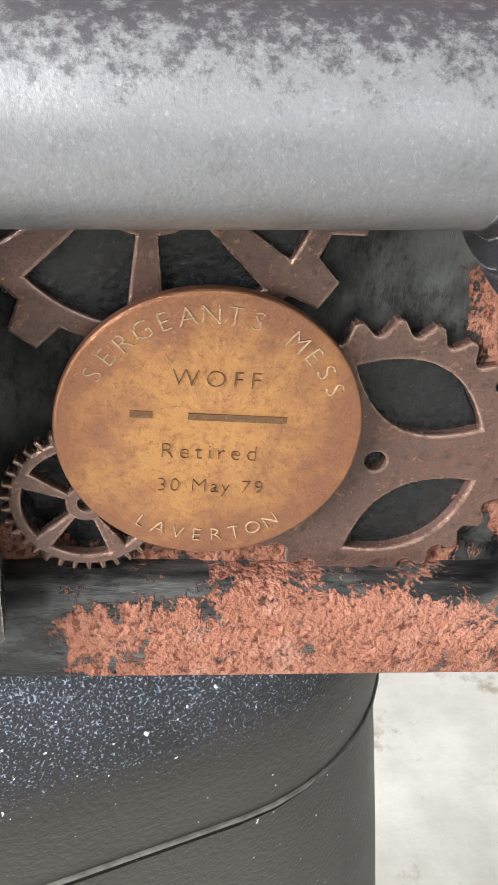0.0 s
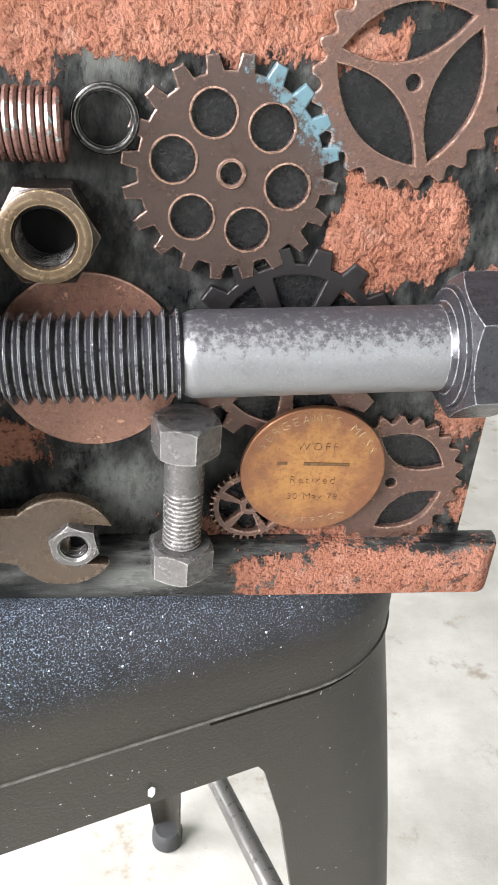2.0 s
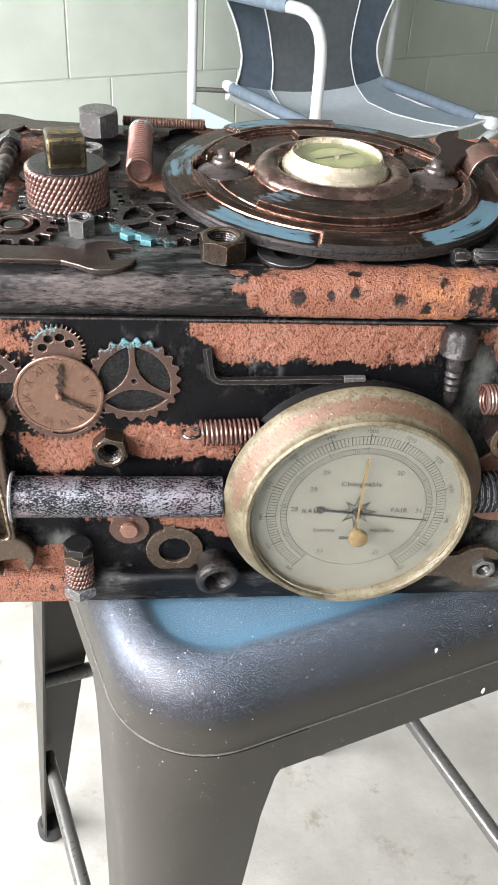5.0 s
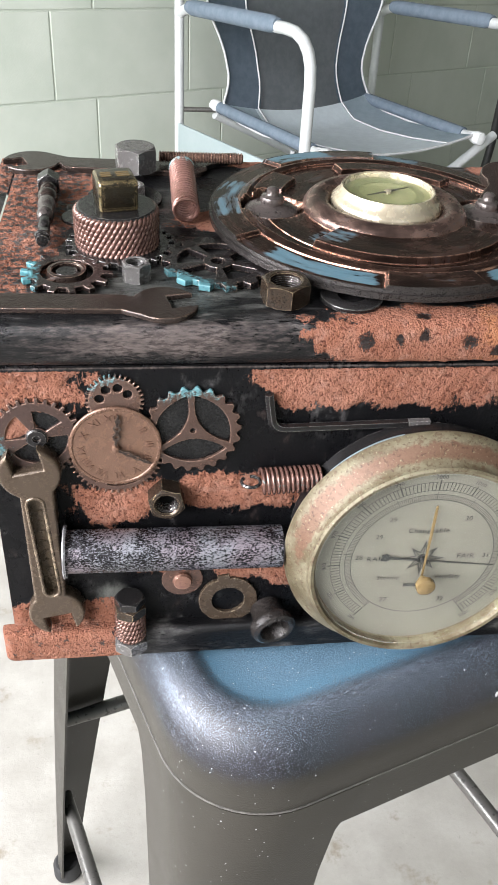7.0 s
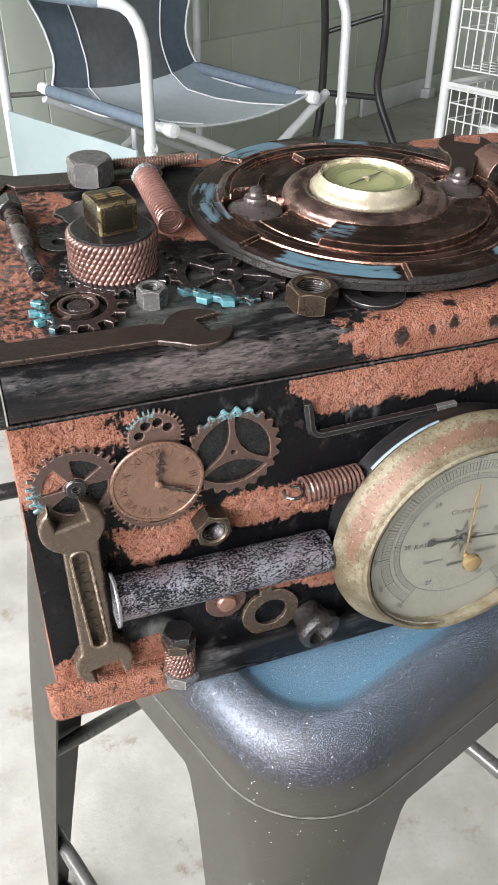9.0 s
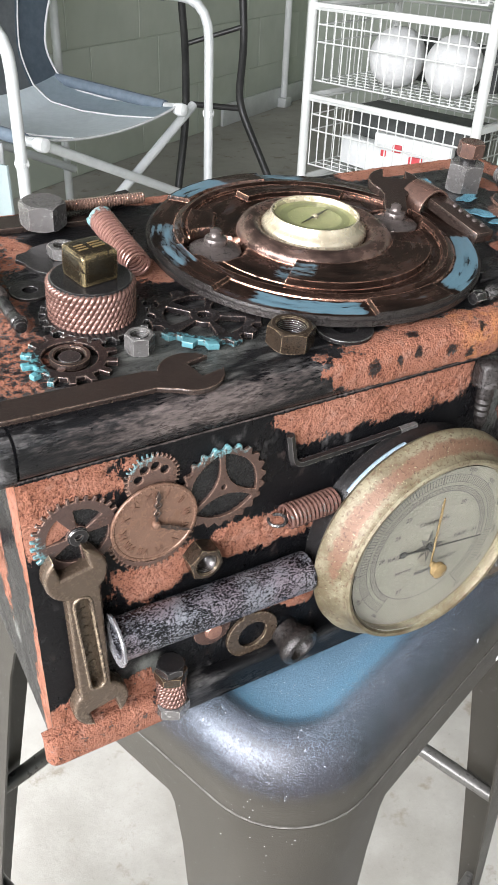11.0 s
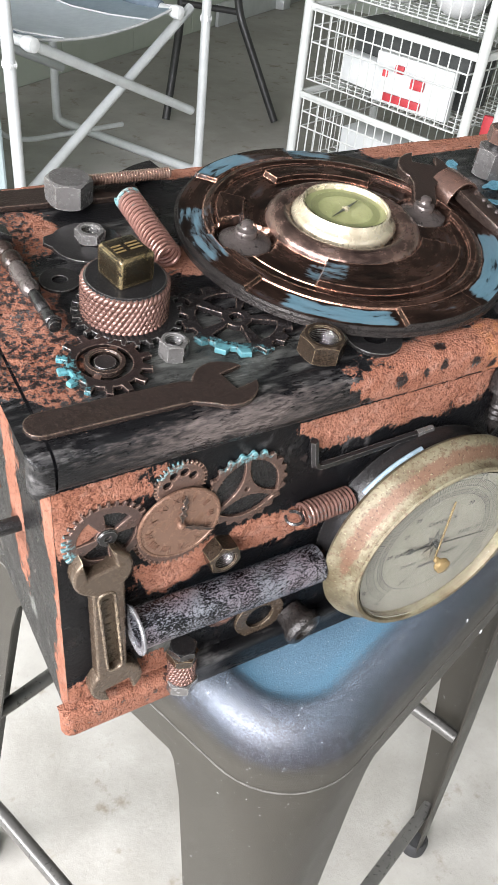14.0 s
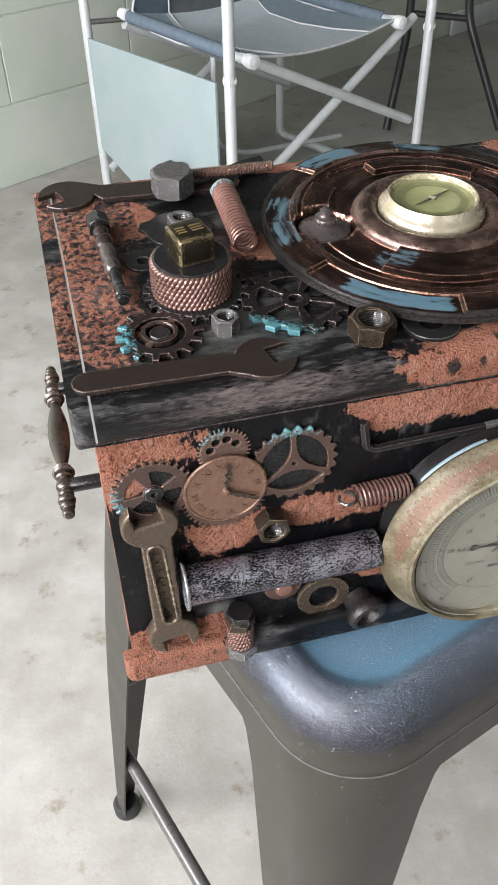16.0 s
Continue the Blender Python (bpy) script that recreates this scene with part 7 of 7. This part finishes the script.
# crossed legs at the front and back
for y in (0.035, CD - 0.05):
    chair_tube("cross_leg", [(INSET, y, SEAT - 0.01), (CW - 0.01, y, 0.2266)], 0.0150, 0.01)
    chair_tube("cross_leg", [(CW - 0.005, y + 0.026, SEAT - 0.015), (0.01, y + 0.026, 0.10)], 0.0150, 0.01)
chair_tube("low_brace", [(0.19, 0.30, 0.50), (0.20, 0.32, 0.22), (0.33, 0.33, 0.16), (CW - 0.02, 0.34, 0.10)], 0.0085, 0.08)


def sling(u):
    """Depth and height along the middle of the sling, from the seat's front edge to the top of the back."""
    pts = [(0.045, 0.528), (0.20, 0.512), (0.36, 0.505), (0.50, 0.515), (0.575, 0.56), (0.615, 0.68), (0.645, 0.86), (0.675, 1.12)]
    f = u * (len(pts) - 1)
    i = min(int(f), len(pts) - 2)
    t = f - i
    return pts[i][0] * (1 - t) + pts[i + 1][0] * t, pts[i][1] * (1 - t) + pts[i + 1][1] * t


def sling_point(j, q):
    """A point of the sling: row j of 28, q from -1 to 1 across it. The cloth draws in above the seat and reaches the posts at its top."""
    y, z = sling(j / 28)
    t = max(0.0, (j - 16) / 12)
    inset = INSET + 0.035 * math.sin(math.pi * min(1.0, t * 1.6)) - 0.105 * t ** 2
    x = CW / 2 + q * (CW / 2 - inset)
    rise = 0.032 * q ** 2 if j <= 16 else 0.032 * q ** 2 * (1 - t)
    return (x, y - 0.035 * q ** 2 * t + 0.02 * q ** 2 * (j > 12) * (1 - t), z + rise)


def sling_strip(name, j0, j1, q0, q1, material, label):
    bm = bmesh.new()
    grid = [[bm.verts.new(sling_point(j, q0 + (q1 - q0) * i / 8)) for i in range(9)] for j in range(j0, j1 + 1)]
    for r0, r1 in zip(grid, grid[1:]):
        for i in range(8):
            bm.faces.new((r0[i], r0[i + 1], r1[i + 1], r1[i]))
    bmesh.ops.solidify(bm, geom=bm.faces[:], thickness=0.003)
    part(name, bm, material, chair, label, sharp=70)


# the seat takes the paler cloths, with the light on it in their colour
sling_strip("seat_cloth", 0, 16, -0.62, 0.62, M_CLOTH_GREY, "grey mesh seat, coloured paler as if lit")
sling_strip("centre_cloth", 16, 28, -0.55, 0.55, M_CLOTH_DARK, "dark slate mesh centre panel of the back")
for q0, q1 in ((-1.0, -0.62), (0.62, 1.0)):
    sling_strip("seat_side_cloth", 0, 16, q0, q1, M_CLOTH_PALE, "blue-grey side panel of the seat, coloured paler as if lit")
for q0, q1 in ((-1.0, -0.55), (0.55, 1.0)):
    sling_strip("side_cloth", 16, 28, q0, q1, M_CLOTH_BLUE, "slate blue side panel")
for q in (-1.0, -0.58, 0.58, 1.0):
    pts = [sling_point(j, q) for j in range(0, 29)]
    part("piping", sweep([(x, y - 0.003, z + 0.004) for x, y, z in pts], 0.0042 if abs(q) == 1 else 0.0030, 8), M_PIPING, chair, "pale piping")
part("front_piping", sweep([sling_point(0, -1 + 0.1 * i) for i in range(21)], 0.0045, 8), M_PIPING, chair, "pale piping")
# the folded side table hangs on the chair's outer side
panel = part("side_table_panel", plate([[(0.045, 0.10), (CD - 0.34, 0.06), (CD - 0.02, 0.20), (CD - 0.02, 0.545), (0.045, 0.535)]], 0.010, 0.002), M_PANEL, chair, "pale blue folded side-table panel", Matrix(((0, 0, -1, -0.006), (1, 0, 0, 0), (0, 1, 0, -0.02), (0, 0, 0, 1))))
part("cup_holder", sweep([(-0.05 + 0.030 * math.cos(a), 0.19, 0.22 + 0.038 * math.sin(a)) for a in [2 * math.pi * i / 24 for i in range(19)]], 0.011, 10), M_RUBBER, chair, "black folded cup-holder clip")
part("cup_clip", block(0.03, 0.06, 0.014, 0.003), M_RUBBER, chair, "black clip", pose(-0.04, 0.235, 0.235, 20, 0, 0))

# ---- black folding-table legs ----
tl = thing("folding_table_legs", pose(1.70, 2.95, 0), "black tubular folding-table legs with cross bars", "table legs")
LEG_A = [(-0.30, -0.10, 0.013), (-0.20, 0.0, 0.36), (-0.17, 0.06, 0.50), (-0.11, 0.19, 0.62), (-0.08, 0.30, 0.84), (-0.07, 0.36, 1.05)]
LEG_B = [(0.15, -0.23, 0.013), (0.03, -0.08, 0.38), (0.03, -0.04, 0.45), (0.10, 0.05, 0.63), (0.13, 0.15, 1.0)]
for run in (LEG_A, LEG_B):
    part("leg", sweep(rounded(run, 0.08, 5), 0.0165, 12), M_BLACKTUBE, tl)
part("cross_bar", sweep([(-0.11, 0.19, 0.62), (0.11, 0.06, 0.70)], 0.010, 10), M_BLACKTUBE, tl)
part("cross_bar", sweep([(-0.19, 0.02, 0.42), (0.03, -0.06, 0.40)], 0.012, 10), M_BLACKTUBE, tl)

# ---- white wire-basket towers ----
def basket_tower(m, width, depth, height, levels, label):
    ob = thing("basket_tower", m, label, "storage rack", "wire-basket towers")
    for x in (0, width):
        for y in (0, depth):
            part("post", sweep([(x, y, 0.0), (x, y, height)], 0.0175, 12), M_WHITE, ob)
    for z in levels:
        for x in (0, width):
            part("runner", block(0.012, depth, 0.022, 0.003), M_WHITE, ob, at=pose(x, depth / 2, z))
        part("front_rail", block(width, 0.014, 0.024, 0.003), M_WHITE, ob, at=pose(width / 2, 0, z))
    return ob


def wire_basket(m, width, depth, height, label):
    ob = thing("wire_basket", m, label, "basket", "wire baskets")
    for z in (height, height - 0.055, height - 0.11, 0.0):
        part("hoop", sweep([(0, 0, z), (width, 0, z), (width, depth, z), (0, depth, z)], 0.0042 if z == height else 0.0030, 8, True), M_WHITE, ob)
    n = int(width / 0.036)
    for i in range(n + 1):
        x = width * i / n
        part("wire", sweep([(x, 0, height), (x, 0, 0), (x, depth, 0), (x, depth, height)], 0.0024, 5), M_WHITE, ob)
    k = int(depth / 0.045)
    for i in range(1, k):
        y = depth * i / k
        part("wire", sweep([(0, y, height), (0, y, 0), (width, y, 0), (width, y, height)], 0.0024, 5), M_WHITE, ob)
    return ob


def card(name, m, w, h, t, material, label):
    ob = part(name, block(w, t, h, min(0.004, t * 0.3)), material)
    ob.matrix_world = m
    return tagged(ob, label, "packet", "things in the baskets")


T0, T1 = Vector((1.712, 2.365, 0)), Vector((1.914, 1.685, 0))
tw = (T1 - T0).length
tower_m = Matrix.Translation(T0) @ Matrix.Rotation(math.atan2((T1 - T0).y, (T1 - T0).x), 4, "Z")
LEVELS = (0.25, 0.545, 0.84, 1.135)
basket_tower(tower_m, tw, 0.52, 1.20, LEVELS, "white metal frame holding sliding wire baskets")
for z in LEVELS:
    wire_basket(tower_m @ pose(0.035, -0.005, z - 0.235), tw - 0.07, 0.50, 0.235, "white wire basket part filled with craft things")
gap = tower_m @ pose(tw + 0.06, 0.10, 0)
basket_tower(gap, 0.50, 0.52, 1.20, LEVELS, "second white metal frame with wire baskets")
for z in LEVELS:
    wire_basket(gap @ pose(0.035, -0.005, z - 0.235), 0.43, 0.50, 0.235, "white wire basket part filled with craft things")
for x, y, z, r in ((0.295, 0.12, 0.703, 0.097), (0.520, 0.12, 0.702, 0.096)):
    bm = bmesh.new()
    bmesh.ops.create_icosphere(bm, subdivisions=4, radius=r)
    for v in bm.verts:
        v.co *= 1 + 0.012 * noise.noise(v.co * 60)
    ob = part("polystyrene_ball", bm, M_POLY, sharp=80)
    ob.matrix_world = tower_m @ pose(x, y, z)
    tagged(ob, "large white polystyrene ball in a wire basket", "ball", "polystyrene balls")
packets = [
    (0.45, 0.06, 0.390, 0.30, 0.16, 0.04, M_PAPER, "white printed packet with red marks", 4), (0.430, 0.030, 0.335, 0.15, 0.026, 0.012, M_RED, "red printed strip on a packet", 4),
    (0.40, 0.033, 0.430, 0.034, 0.026, 0.012, M_RED, "red sticker on a packet", 8), (0.48, 0.033, 0.400, 0.050, 0.032, 0.012, M_RED, "red sticker on a packet", 8),
    (0.345, 0.035, 0.405, 0.022, 0.022, 0.012, M_RED, "small red sticker on a packet", 8), (0.20, 0.10, 0.370, 0.16, 0.10, 0.05, M_PAPER, "white paper packet in a basket", -6),
    (0.34, 0.25, 0.415, 0.50, 0.19, 0.16, M_DARKCARD, "dark cardboard box in a basket", 0), (0.35, 0.20, 0.09, 0.42, 0.12, 0.16, M_PAPER, "white paper bundle in a basket", 0),
    (0.36, 0.32, 0.68, 0.50, 0.13, 0.12, M_DARKCARD, "dark cardboard box behind the balls", 0), (0.42, 0.18, 0.985, 0.30, 0.14, 0.20, M_DARKCARD, "dark box in the upper basket", 0),
]
for x, y, z, w, h, t, mt, label, rot in packets:
    card("packet", tower_m @ pose(x, y, z, 0, 0, rot), w, h, t, mt, label)
for x, y, z, w, h, t, mt, label, rot in [
    (0.16, 0.06, 0.69, 0.20, 0.11, 0.05, M_PAPER, "white paper packet in a basket", 0), (0.09, 0.03, 0.620, 0.045, 0.030, 0.03, M_YELLOW, "yellow card in a basket", 0),
    (0.19, 0.03, 0.620, 0.10, 0.030, 0.03, M_MAUVE, "mauve card in a basket", 0), (0.22, 0.03, 0.42, 0.22, 0.08, 0.04, M_PINK, "pale pink card in a basket", 0),
    (0.24, 0.24, 0.40, 0.34, 0.16, 0.20, M_PAPER, "white paper bundle in a basket", 0), (-0.03, 0.02, 0.325, 0.06, 0.07, 0.02, M_RED, "red packet beside the frame", 10)]:
    card("packet", gap @ pose(x, y, z, 0, 0, rot), w, h, t, mt, label)

# ---- green leaves hanging on the wall ----
garland = thing("leaf_garland", Matrix.Translation(room(-0.45, 0.02, 0.98)) @ turn_w, "yellow-green artificial leaf garland hung on the wall", "garland")
part("stem", sweep([(-0.30, -0.02, 0.02), (-0.1, -0.025, 0.06), (0.1, -0.025, 0.05), (0.27, -0.02, 0.06)], 0.004, 8), M_LEAF, garland)
rnd = random.Random(5)
leaf_bm = bmesh.new()
for i in range(46):
    bmesh.ops.create_icosphere(leaf_bm, subdivisions=1, radius=1, matrix=Matrix.Translation((rnd.uniform(-0.30, 0.27), rnd.uniform(-0.05, -0.012), rnd.uniform(-0.02, 0.12))) @ Matrix.Rotation(rnd.uniform(-1, 1), 4, "Y") @ Matrix.Rotation(rnd.uniform(-0.6, 0.6), 4, "X") @ Matrix.Diagonal((0.008, 0.0025, rnd.uniform(0.022, 0.036), 1)))
tagged(part("leaves", leaf_bm, M_LEAF, garland, sharp=80), kind="stuff")

# ---- white downpipe at the far end of the wall ----
dp = thing("downpipe", Matrix.Translation(room(3.52, 0.05)) @ turn_w, "white plastic downpipe against the wall", "pipe")
part("pipe", revolve([(0.022, 0.06), (0.022, 2.55)], 20), M_PAPER, dp)
part("shoe", block(0.10, 0.08, 0.06, 0.008), M_TUBE, dp, at=pose(0, 0, 0.03))
sk_bm = block(1.1, 0.02, 0.12, 0.003)
skirt = part("baseboard", sk_bm, M_TUBE)
skirt.matrix_world = Matrix.Translation(room(3.3, 0.022, 0.06)) @ turn_w
tagged(skirt, "pale grey baseboard at the foot of the wall", "baseboard", kind="structure")
